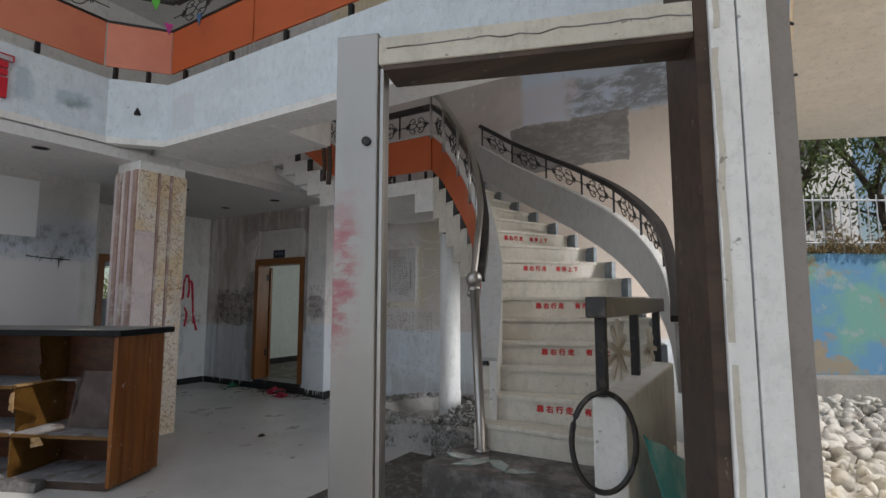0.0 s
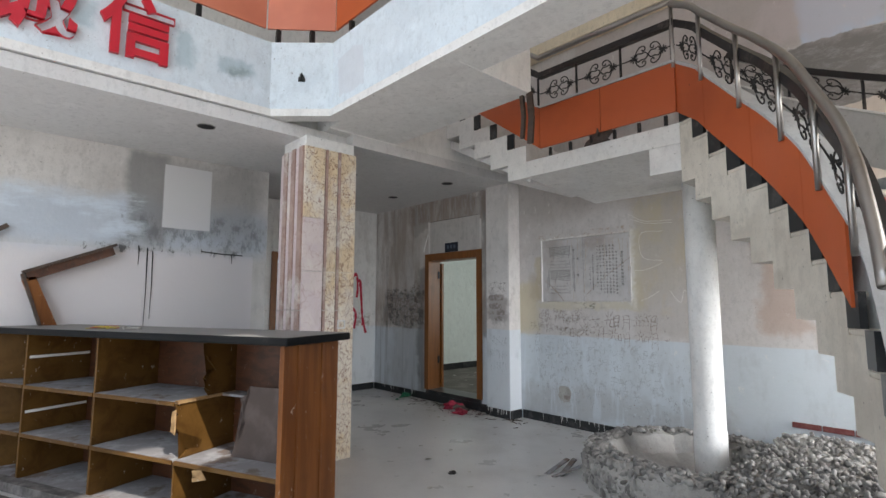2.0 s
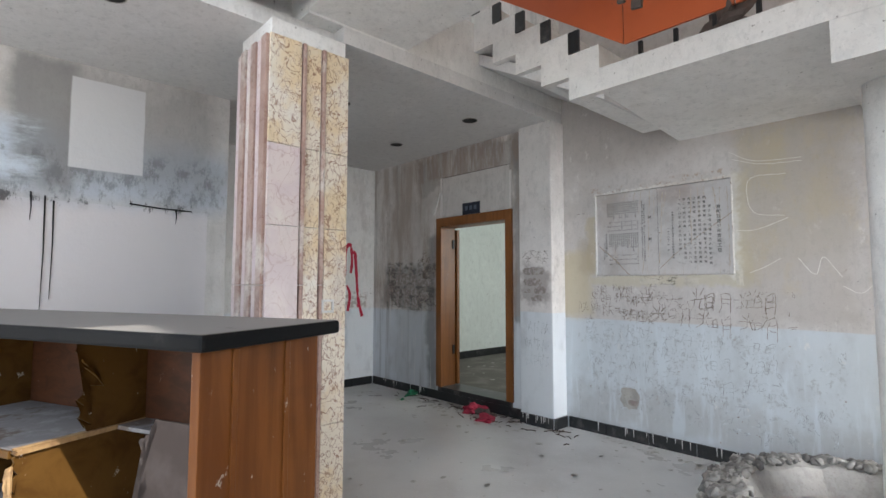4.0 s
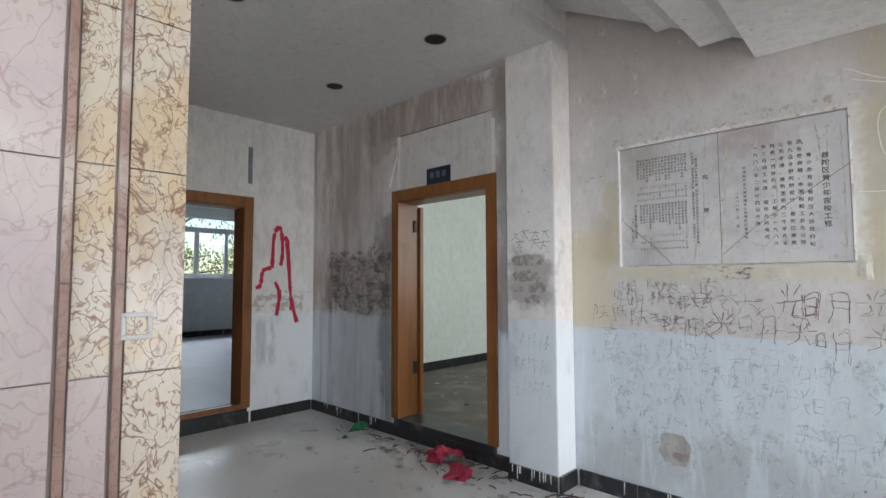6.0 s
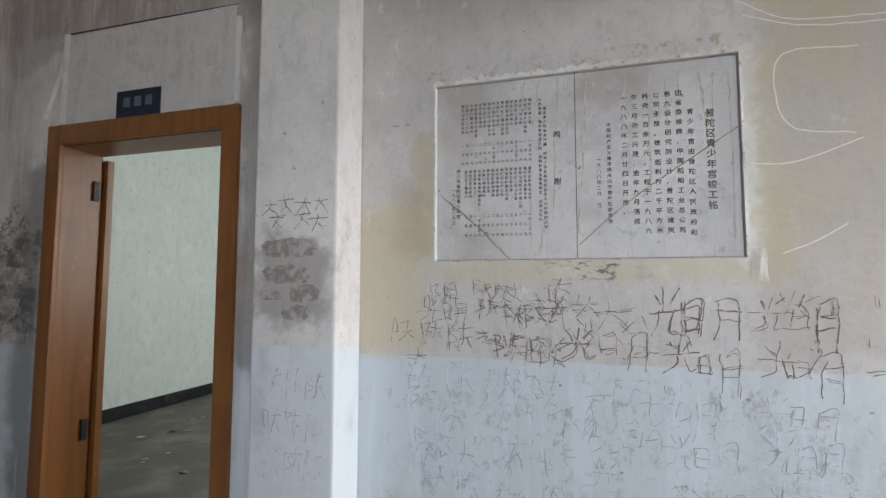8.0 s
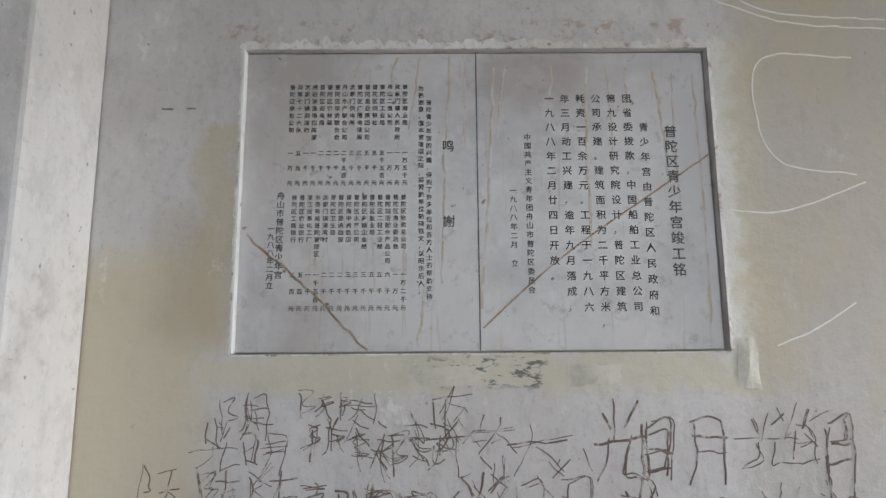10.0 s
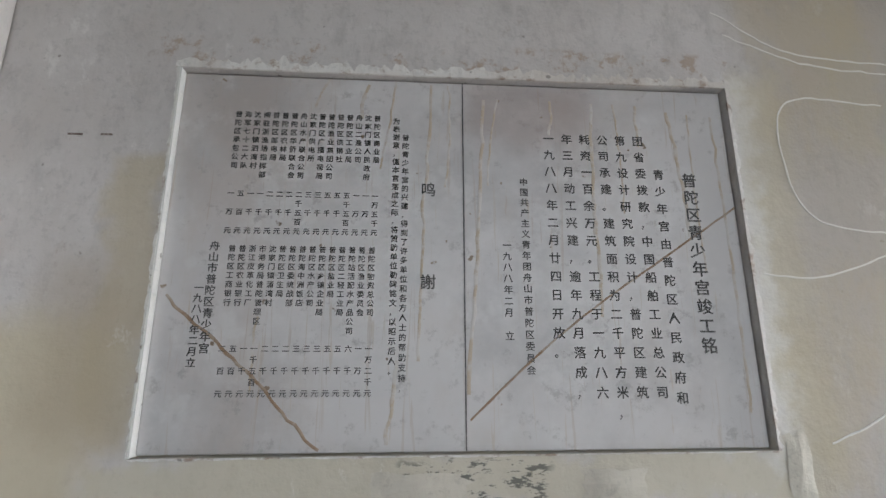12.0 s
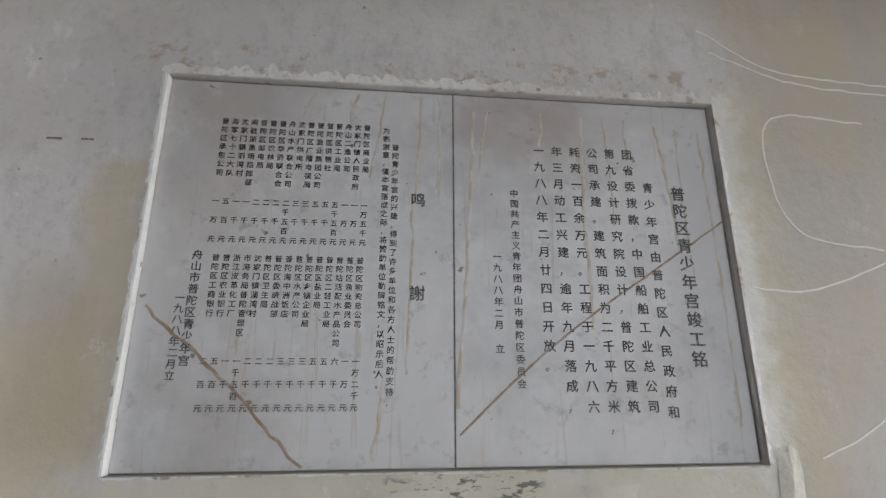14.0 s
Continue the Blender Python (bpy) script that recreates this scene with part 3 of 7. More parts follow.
M_TABLET.layer((0.40, 0.31, 0.23), M_TABLET.math("MULTIPLY", M_TABLET.ramp(M_TABLET.noise(34, 4, 0.6, (1.4, 1, 0.07), (1.3, 0, 4), 1.2), 0.62, 0.68), 0.35))
M_TABLET.layer((0.44, 0.33, 0.20), M_TABLET.math("MULTIPLY", M_TABLET.ramp(M_TABLET.noise(60, 4, 0.6, (1.4, 1, 0.06), (4.3, 0, 2), 1.2), 0.63, 0.69), 0.3))
M_TABLET.layer((0.30, 0.28, 0.27), M_TABLET.math("MULTIPLY", M_TABLET.ramp(M_TABLET.noise(26, 5, 0.75, shift=(7, 2, 5)), 0.56, 0.70), 0.5))
M_TABLET.layer((0.33, 0.25, 0.22), M_TABLET.math("MULTIPLY", M_TABLET.patch("x", (-4.57, 2.02), (-4.30, 2.16), 0.08, 0.06, 8), 0.45))
M_TABLET.layer((0.20, 0.13, 0.07), M_TABLET.math("MULTIPLY", M_TABLET.ramp(M_TABLET.noise(31, 3, 0.5, shift=(5, 5, 1)), 0.69, 0.74), 0.85))
M_TABLET.bump(M_TABLET.noise(50, 4), 0.08, 0.002)
M_CEIL2 = plaster("canopy_paint", (0.80, 0.74, 0.66), (0.55, 0.48, 0.40), 0.2, (2, 9, 3), 0.85)
M_SHEET = Mat("dusty_brown_sheet", (0.075, 0.054, 0.046), 0.8)
M_SHEET.layer((0.11, 0.085, 0.075), M_SHEET.ramp(M_SHEET.noise(6, 5), 0.42, 0.7))
M_DESKBACK = wood("counter_back_board", (0.10, 0.034, 0.013), (0.055, 0.02, 0.008), 0.5, 3, "x", 0.1)

# ---------------------------------------------------------------- the setting
def structure(name, bm, mat, label=""):
    return tagged(mesh_ob(name, bm, mat), label, kind="structure")


ROOF = 6.4
NW = 6.50
structure("floor", B(((-9.0, -8, FLOOR - 0.2), (0.05, NW, FLOOR))), M_FLOOR, "dusty grey terrazzo floor with scattered debris")
# recess for the tablet, cut through the north wall's outer skin
PX0, PX1, PZ0, PZ1 = -5.166, -3.975, 1.388, 2.158
structure("wall_north", B(((-5.55, NW, FLOOR), (PX0, NW + 0.24, ROOF)), ((PX1, NW, FLOOR), (0.42, NW + 0.24, ROOF)), ((PX0, NW, FLOOR), (PX1, NW + 0.24, PZ0)),
                          ((PX0, NW, PZ1), (PX1, NW + 0.24, ROOF)), ((PX0, NW + 0.03, PZ0), (PX1, NW + 0.24, PZ1))), M_NORTH, "stained cream wall with pale blue dado")
D2 = (-7.262, -6.062)
DW = 6.35
structure("wall_north_door", B(((-8.85, DW, FLOOR), (D2[0] + 0.02, DW + 0.22, ROOF)), ((D2[1] - 0.02, DW, FLOOR), (-5.55, DW + 0.22, ROOF)),
                               ((D2[0] + 0.02, DW, 2.10), (D2[1] - 0.02, DW + 0.22, ROOF)), ((D2[0] + 0.02, DW, FLOOR), (D2[1] - 0.02, DW + 0.22, 0.068))), M_DOORWALL,
          "soot-stained grey plaster wall with blue dado")
structure("pilaster", B(((-5.915, 6.27, FLOOR), (-5.515, NW - 0.002, 2.95)), bevel=0.012), M_PILASTER, "white plastered pilaster with scratched dado")
D1 = (4.44, 5.642)
WX = -8.615
structure("wall_west", B(((WX - 0.22, 3.5, FLOOR), (WX, D1[0] + 0.02, 2.95)), ((WX - 0.22, D1[1] - 0.02, FLOOR), (WX, DW, 2.95)),
                         ((WX - 0.22, D1[0] + 0.02, 2.11), (WX, D1[1] - 0.02, 2.95)), ((WX - 0.22, D1[0] + 0.02, FLOOR), (WX, D1[1] - 0.02, 0.06))), M_WEST, "pale plaster wall with red scrawl")
structure("wall_back", B(((-7.40, -4.0, FLOOR), (-7.156, 3.74, 2.95))), M_BACK, "patchy wall with pale blue wash")
structure("wall_return", B(((-8.62, 3.5, FLOOR), (-7.401, 3.739, 2.95))), M_WEST)
structure("ceiling", B(((-9.0, -4.0, 2.946), (-5.66, NW + 0.2, 3.06)), ((-5.66, 3.9, 2.946), (-5.53, 6.49, 3.06))), M_CEIL, "grey painted ceiling with empty lamp holes")
# Assumed roof, out of view; it closes the hall against the sky.
structure("ceiling_assumed_roof", B(((-9.0, -1.5, ROOF), (0.6, NW + 0.24, ROOF + 0.2))), M_CEIL)

# gallery front with its cut corner, walkway slab and beam
bm = bmesh.new()
prism(bm, [(-5.645, -3.0), (-5.645, 3.075), (-5.265, 3.50), (-1.0, 3.50), (0.3, 3.50), (0.3, 3.62), (-5.32, 3.62), (-5.77, 3.13), (-5.77, -3.0)], 3.14, 3.78)
structure("gallery_fascia", bm, M_FASCIA, "pale blue-white plastered gallery front")
bm = bmesh.new()
prism(bm, [(-5.63, -3.0), (-5.63, 3.08), (-5.26, 3.485), (0.3, 3.485), (0.3, 3.63), (-5.32, 3.63), (-5.77, 3.14), (-5.77, -3.0)], 3.07, 3.138)
structure("trim_gallery_foot", bm, M_WHITE, "white plaster foot moulding")
structure("gallery_slab", B(((-5.53, 3.632, 3.075), (-3.72, 4.45, 3.55)), ((-9.0, -3.0, 3.061), (-5.78, NW, 3.55)), ((-5.78, 3.64, 3.061), (-5.531, NW, 3.55))), M_WHITE)
structure("beam_gallery", B(((-3.719, 3.632, 3.08), (0.3, 3.86, 3.6))), M_WHITE, "rough white plaster beam")
structure("beam_upper", B(((-5.5, 6.32, 4.55), (0.5, 6.498, 4.80)), ((-5.5, 6.25, 4.802), (0.5, 6.498, ROOF))), [M_CREAM])
# The gaps beside the stair are assumed and unseen, left for the east lamps.
structure("wall_east", B(((-0.13, 3.08, FLOOR), (0.2, 3.50, ROOF)), ((0.03, 2.12, FLOOR), (0.2, 3.079, ROOF)), ((0.06, 3.501, FLOOR), (0.22, 5.20, 1.8)), ((0.06, 5.2001, FLOOR), (0.22, NW, 0.55)), ((0.06, 6.3001, 0.5501), (0.22, NW, 1.8)), ((0.06, 5.2001, 1.7501), (0.22, 6.30, 1.8)), ((0.06, 3.501, 3.15), (0.22, NW, ROOF)), ((0.06, 6.2, 1.8), (0.22, NW, 3.15))), M_CREAM, "cream stained plaster wall")
structure("wall_gallery_back", B(((-9.0, -3.0, 3.56), (-8.8, NW, ROOF))), M_WHITE)
# Walls added out of view behind the entrance to close the hall.
structure("wall_south_upper", B(((-9.0, -3.1, 5.2), (0.6, -2.9, ROOF))), M_WHITE)
structure("wall_south_west", B(((-9.0, -4.2, FLOOR), (-7.1, -4.0, ROOF))), M_WHITE)

# skirting of black tiles
def skirting(name, a, b, depth, h0=FLOOR, h1=0.02, n=1):
    """A row of black tiles from a to b along the foot of a wall; depth points into the room."""
    th = empty(name, (a[0], a[1], h0))
    tagged(th, "black stone skirting tiles with white paint drips", kind="structure")
    for i in range(n):
        p = [a[k] + (b[k] - a[k]) * (i + 0.01) / n for k in (0, 1)]
        q = [a[k] + (b[k] - a[k]) * (i + 0.99) / n for k in (0, 1)]
        lo = (min(p[0], q[0], p[0] + depth[0]), min(p[1], q[1], p[1] + depth[1]), h0)
        hi = (max(p[0], q[0], p[0] + depth[0]), max(p[1], q[1], p[1] + depth[1]), h1)
        part("tile", B((lo, hi)), M_BLACK, th)
    return th


skirting("baseboard", (-8.60, 6.35), (-5.93, 6.35), (0, -0.015), n=7)
skirting("baseboard", (-5.915, 6.27), (-5.515, 6.27), (0, -0.018), n=1)
skirting("baseboard", (-5.515, 6.27), (-5.515, 6.48), (0.018, 0), n=1)
skirting("baseboard", (-5.49, 6.50), (-2.3, 6.50), (0, -0.015), n=8)
skirting("baseboard", (WX, 5.66), (WX, 6.33), (0.015, 0), n=2)
skirting("baseboard", (WX, 3.76), (WX, 5.64), (0.015, 0), n=5)


def door_frame(name, label, lo, hi, z0, z1, axis, wall, depth, w=0.092):
    """A door lining with architraves in a wall; lo to hi along the wall, depth through it."""
    th = tagged(empty(name, (lo, wall, z0) if axis == "x" else (wall, lo, z0)), label, kind="structure")
    sgn = 1 if depth > 0 else -1

    def blk(a0, a1, d0, d1, zz0, zz1):
        if axis == "x":
            return B(((a0, wall + min(d0, d1), zz0), (a1, wall + max(d0, d1), zz1)), bevel=0.004)
        return B(((wall + min(d0, d1), a0, zz0), (wall + max(d0, d1), a1, zz1)), bevel=0.004)

    f = -0.025 * sgn
    part("architrave", blk(lo, lo + w, f, 0.0, z0, z1), M_DOORWOOD, th)
    part("architrave", blk(hi - w, hi, f, 0.0, z0, z1), M_DOORWOOD, th)
    part("architrave", blk(lo + w, hi - w, f, 0.0, z1 - 0.105, z1), M_DOORWOOD, th)
    part("jamb", blk(lo + 0.022, lo + w - 0.006, 0.001 * sgn, depth, z0, z1 - 0.03), M_DOORWOOD, th)
    part("jamb", blk(hi - w + 0.006, hi - 0.022, 0.001 * sgn, depth, z0, z1 - 0.03), M_DOORWOOD, th)
    part("head", blk(lo + w - 0.006, hi - w + 0.006, 0.001 * sgn, depth, z1 - 0.11, z1 - 0.03), M_DOORWOOD, th)
    return th


d2 = door_frame("door_1", "varnished brown wooden door frame without a leaf", D2[0], D2[1], 0.072, 2.12, "x", DW, 0.225)
d1 = door_frame("door_2", "brown wooden double door frame standing open", D1[0], D1[1], 0.062, 2.142, "y", WX, -0.225)
part("leaf", B(((D2[0] - 0.76, DW + 0.235, 0.08), (D2[0] + 0.112, DW + 0.275, 1.99)), bevel=0.003), M_DOORWOOD, d2, "brown door leaf swung inwards")
for z in (0.45, 1.75):
    part("hinge", B(((D2[0] + 0.089, DW + 0.17, z), (D2[0] + 0.10, DW + 0.20, z + 0.11))), M_IRON, d2)
part("threshold", B(((D2[0] + 0.02, DW - 0.012, FLOOR), (D2[1] - 0.02, DW + 0.3, 0.07)), bevel=0.006), M_BLACK, d2)
part("threshold", B(((WX - 0.3, D1[0] + 0.02, FLOOR), (WX + 0.012, D1[1] - 0.02, 0.056)), bevel=0.006), M_BLACK, d1)

# room behind the north door
structure("floor_north_room", B(((-8.95, DW + 0.3, -0.1), (-4.2, 11.0, 0.05))), M_FLOOR3)
structure("wall_north_room", B(((-8.95, 10.6, 0.05), (-4.0, 10.8, 3.0))), M_ROOM, "plain pale green-white room wall")
structure("wall_north_room_west", B(((-8.95, 6.58, 0.05), (-8.75, 10.6, 3.0))), M_ROOM)
structure("wall_north_room_east", B(((-4.2, 6.75, 0.05), (-4.0, 10.6, 3.0))), M_ROOM)
structure("ceiling_north_room", B(((-8.95, 6.58, 3.0), (-4.0, 10.8, 3.1))), M_ROOM)
skirting("baseboard", (-8.75, 6.6), (-8.75, 10.6), (0.015, 0), 0.05, 0.17, 6)
# room behind the west door, with its window
RX = -15.8
structure("floor_west_room", B(((RX - 0.2, 1.0, -0.1), (WX - 0.3, 10.5, 0.04))), M_FLOOR2)
WW = (6.36, 9.2, 1.38, 2.80)
structure("wall_west_room", B(((RX - 0.2, 1.0, 0.04), (RX, WW[0], 3.0)), ((RX - 0.2, WW[1], 0.04), (RX, 10.5, 3.0)), ((RX - 0.2, WW[0], 0.04), (RX, WW[1], WW[2])),
                              ((RX - 0.2, WW[0], WW[3]), (RX, WW[1], 3.0))), M_ROOM, "dim grey-white room wall under a window")
structure("wall_west_room_north", B(((RX, 10.5, 0.04), (-8.84, 10.7, 3.0))), M_ROOM)
structure("wall_west_room_south", B(((RX, 0.8, 0.04), (-8.84, 1.0, 3.0))), M_ROOM)
structure("wall_west_room_east", B(((-9.0, 6.36, 0.04), (-8.951, 10.5, 3.0)), ((-9.0, 1.0, 0.04), (-8.84, 3.5, 3.0))), M_ROOM)
structure("ceiling_west_room", B(((RX - 0.2, 0.8, 3.0), (-8.951, 10.7, 3.1))), M_CEIL)
structure("beam_west_room", B(((RX, 5.2, 2.5), (-8.96, 5.5, 3.0))), M_ROOM)
structure("pier_west_room", B(((RX, 5.55, 0.04), (RX + 0.35, 6.2, 2.99))), M_ROOM)
skirting("baseboard", (RX, 1.0), (RX, 10.5), (0.02, 0), 0.04, 0.16, 9)
M_PVC = Mat("white_window_frame", (0.78, 0.80, 0.82), 0.4)
M_GLASS = Mat("window_glass", (0.95, 0.98, 0.98), 0.0)
M_GLASS.b.inputs["Transmission Weight"].default_value = 1.0
M_GLASS.b.inputs["IOR"].default_value = 1.02
win = tagged(empty("window_1", (RX - 0.1, WW[0], WW[2])), "white sliding window with transom panes", kind="structure")
part("window_frame", B(((RX - 0.14, WW[0], WW[2]), (RX - 0.06, WW[1], WW[2] + 0.05)), ((RX - 0.14, WW[0], WW[3] - 0.05), (RX - 0.06, WW[1], WW[3])), ((RX - 0.14, WW[0], WW[2] + 0.05), (RX - 0.06, WW[0] + 0.05, WW[3] - 0.05)),
                       ((RX - 0.14, WW[1] - 0.05, WW[2] + 0.05), (RX - 0.06, WW[1], WW[3] - 0.05)), ((RX - 0.13, WW[0] + 0.05, 2.46), (RX - 0.07, WW[1] - 0.05, 2.54))), M_PVC, win)
part("window_sill", B(((RX - 0.05, WW[0] - 0.05, WW[2] - 0.05), (RX + 0.06, WW[1] + 0.05, WW[2] - 0.002)), bevel=0.005), M_PVC, win)
for i in range(4):
    y0 = WW[0] + 0.05 + i * (WW[1] - WW[0] - 0.10) / 4
    y1 = y0 + (WW[1] - WW[0] - 0.10) / 4
    x = RX - (0.11 if i % 2 else 0.09)
    sash = part("sash", B(((x - 0.015, y0, WW[2] + 0.05), (x + 0.015, y0 + 0.05, 2.46)), ((x - 0.015, y1 - 0.05, WW[2] + 0.05), (x + 0.015, y1, 2.46)),
                          ((x - 0.015, y0 + 0.05, WW[2] + 0.05), (x + 0.015, y1 - 0.05, WW[2] + 0.09)), ((x - 0.015, y0 + 0.05, 2.42), (x + 0.015, y1 - 0.05, 2.46))), M_PVC, win)
    for za, zb in ((WW[2] + 0.09, 2.42), (2.54, 2.75)):
        g = part("pane", B(((x - 0.003, y0 + 0.05, za), (x + 0.003, y1 - 0.05, zb))), M_GLASS, sash)
        g.visible_shadow = False

# ---------------------------------------------------------------- marble pillar
def marble_pillar():
    th = tagged(empty("marble_pillar", (-5.76, 3.64, FLOOR)), "square pillar clad in veined yellow and pink marble strips", "pillar", kind="thing")
    x0, x1, y0, y1, top = -6.02, -5.52, 3.38, 3.94, 2.84
    part("core", B(((x0 + 0.02, y0 + 0.02, FLOOR), (x1 - 0.02, y1 - 0.02, 2.946))), M_WHITE, th)
    rng = random.Random(4)
    # east face: strips with slim rose fillets between
    cols = [(y0 + 0.005, y0 + 0.215, 0.0, (1, 0)), (y0 + 0.222, y0 + 0.248, 0.008, (2,)), (y0 + 0.252, y0 + 0.355, -0.006, (0, 1)), (y0 + 0.360, y0 + 0.386, 0.008, (2,)), (y0 + 0.390, y1, 0.0, (0, 0))]
    zs = [FLOOR, 0.42, 1.02, 1.66, 2.16, top]
    for a, b, out, kinds in cols:
        cuts = zs if len(kinds) > 1 else [FLOOR, 1.3, top]
        for i, (z0, z1) in enumerate(zip(cuts, cuts[1:])):
            k = kinds[0] if len(kinds) == 1 else ((1 if (a < y0 + 0.1 and i in (1, 2, 3)) or (0.2 < a - y0 < 0.3 and i == 1) else 0))
            part("marble_slab", B(((x1 - 0.02, a, z0 + 0.002), (x1 + out, b - 0.003, z1 - 0.002)), bevel=0.002), M_MARBLE[k], th)
    n = 6
    for j in range(n):
        a, b = x0 + (x1 - x0 - 0.021) * j / n, x0 + (x1 - x0 - 0.021) * (j + 1) / n
        for z0, z1 in ((FLOOR, 1.3), (1.3, top)):
            part("marble_slab", B(((a, y0 - (0.012 if j % 2 else 0.0), z0 + 0.002), (b - 0.004, y0 + 0.02, z1 - 0.002)), bevel=0.002), M_MARBLE[2 if j % 2 else 1], th)
    part("north_face", B(((x0, y1 - 0.02, FLOOR), (x1 - 0.021, y1, top))), M_MARBLE[0], th)
    return th


pil = marble_pillar()
part("switch_plate", B(((-5.519, 3.757, 1.124), (-5.506, 3.844, 1.138)), ((-5.519, 3.757, 1.194), (-5.506, 3.844, 1.208)), ((-5.519, 3.757, 1.1385), (-5.506, 3.770, 1.1935)), ((-5.519, 3.831, 1.1385), (-5.506, 3.844, 1.1935)), bevel=0.002), M_WHITE, pil, "open white switch box frame")

# ---------------------------------------------------------------- the winding stair
RISE, BASE, NST = 0.169, 0.415, 14
INNER = [(-1.50, 3.58), (-1.53, 3.71), (-1.57, 3.84), (-1.615, 3.97), (-1.672, 4.10), (-1.75, 4.22), (-1.83, 4.335), (-1.915, 4.44), (-2.03, 4.57), (-2.16, 4.715), (-2.31, 4.845), (-2.455, 4.955), (-2.60, 5.05), (-2.73, 5.12), (-2.85, 5.19)]
OUTER = [(-0.27, 3.62), (-0.29, 3.90), (-0.34, 4.18), (-0.41, 4.46), (-0.52, 4.74), (-0.66, 5.00), (-0.83, 5.25), (-1.03, 5.48), (-1.27, 5.69), (-1.52, 5.88), (-1.80, 6.03), (-2.08, 6.15), (-2.36, 6.24), (-2.60, 6.30), (-2.85, 6.34)]


def cin(s, off=0.0):
    p, d = spline(INNER, s), spline(INNER, min(s + 0.05, 14)) - spline(INNER, s - 0.05)
    n = Vector((d.y, -d.x)).normalized() if d.length else Vector((1, 0))
    return p - n * off


def cout(s, off=0.0):
    p, d = spline(OUTER, s), spline(OUTER, min(s + 0.05, 14)) - spline(OUTER, s - 0.05)
    n = Vector((d.y, -d.x)).normalized()
    return p + n * off


def line(s):
    return BASE + RISE * (s + 0.5)


stair = tagged(empty("winding_stair", (-1.0, 3.6, FLOOR)), "winding cream terrazzo stair with red lettering on its risers", "staircase")
for k in range(NST):
    a, b, c, d = cin(k), cin(k + 1), cout(k + 1), cout(k)
    bm = bmesh.new()
    z = BASE + RISE * (k + 1)
    prism(bm, [a, b, c, d], max(z - 0.48, FLOOR) if k > 1 else FLOOR, z - 0.03)
    part("step", bm, M_STEP, stair)
    e = (a - b).normalized() * 0.022
    f = (d - c).normalized() * 0.022
    bm = bmesh.new()
    prism(bm, [a + e, b, c, d + f], z - 0.03, z)
    bmesh.ops.bevel(bm, geom=list(bm.edges), offset=0.006, segments=2, affect="EDGES")
    part("tread", bm, M_STEP, stair)
    if k > 1:
        q, w = cin(k + 0.25, 0.003), cin(k + 0.985, 0.003)
        bm = bmesh.new()
        prism(bm, [q, w, cin(k + 1, -0.03), cin(k + 0.25, -0.03)], z + 0.001, z + RISE - 0.002)
        part("skirting_tile", bm, M_BLACK, stair)
        bm = bmesh.new()
        prism(bm, [cout(k + 0.55, 0.0), cout(k + 0.985, 0.0), cout(k + 0.985, -0.035), cout(k + 0.55, -0.035)], z + 0.001, z + RISE - 0.002)
        part("skirting_tile", bm, M_SLATE, stair, "blue-grey stone skirting tile")
LZ = BASE + RISE * NST
bm = B(((-3.10, 5.19, LZ - 0.38), (-2.851, 6.495, LZ - 0.162)))
prism(bm, [(-4.36, 5.19), (-2.851, 5.19), (-2.851, 6.495), (-4.36, 6.495)], [LZ - 0.16, LZ - 0.16, LZ - 0.25, LZ - 0.25], LZ)
part("landing", bm, M_WHITE, stair)
for k in range(5):
    x = -4.36 - 0.24 * k
    z = LZ + RISE * (k + 1)
    part("step", B(((x - 0.24, 5.19, z - 0.33), (x, 6.34, z))), M_WHITE, stair)
    part("skirting_tile", B(((x - 0.235, 5.178, z + 0.004), (x - 0.15, 5.20, z + RISE - 0.01))), M_BLACK, stair)
bm = bmesh.new()
prism(bm, [(-4.36, 5.25), (-5.53, 5.25), (-5.53, 6.34), (-4.36, 6.34)], [LZ - 0.2, 3.2, 3.2, LZ - 0.2], [LZ - 0.1, 3.3, 3.3, LZ - 0.1])
part("soffit", bm, M_CEIL, stair)
bm = bmesh.new()
lathe(bm, [(0.125, FLOOR), (0.125, 0.35), (0.12, 0.36), (0.12, 2.402)], (-2.93, 5.70), 32)
for f in bm.faces:
    f.smooth = len(f.verts) == 4
col = tagged(mesh_ob("round_column", bm, M_WHITE), "round white plastered column under the stair landing", "column")
structure("stair_platform", B(((-1.62, 3.12, FLOOR), (-0.22, 3.80, BASE)), bevel=0.01), M_PLAT, "dark dusty stone stair platform")
structure("stair_platform_low", B(((-1.75, 2.82, FLOOR), (-0.4, 3.119, 0.2)), bevel=0.01), M_PLAT)

# ---------------------------------------------------------------- ribbons, ironwork and lettering
def ribbon(bm, xy, z0, z1, s0, s1, n, t):
    """A thick upright band along xy(s, offset), between heights z0(s) and z1(s)."""
    rows = []
    for i in range(n + 1):
        s = s0 + (s1 - s0) * i / n
        a, b = xy(s, 0.0), xy(s, t)
        rows.append([bm.verts.new((a[0], a[1], z0(s))), bm.verts.new((b[0], b[1], z0(s))), bm.verts.new((b[0], b[1], z1(s))), bm.verts.new((a[0], a[1], z1(s)))])
    for q, w in zip(rows, rows[1:]):
        for k in range(4):
            bm.faces.new((q[k], q[(k + 1) % 4], w[(k + 1) % 4], w[k]))
    bm.faces.new(rows[0][::-1])
    bm.faces.new(rows[-1])


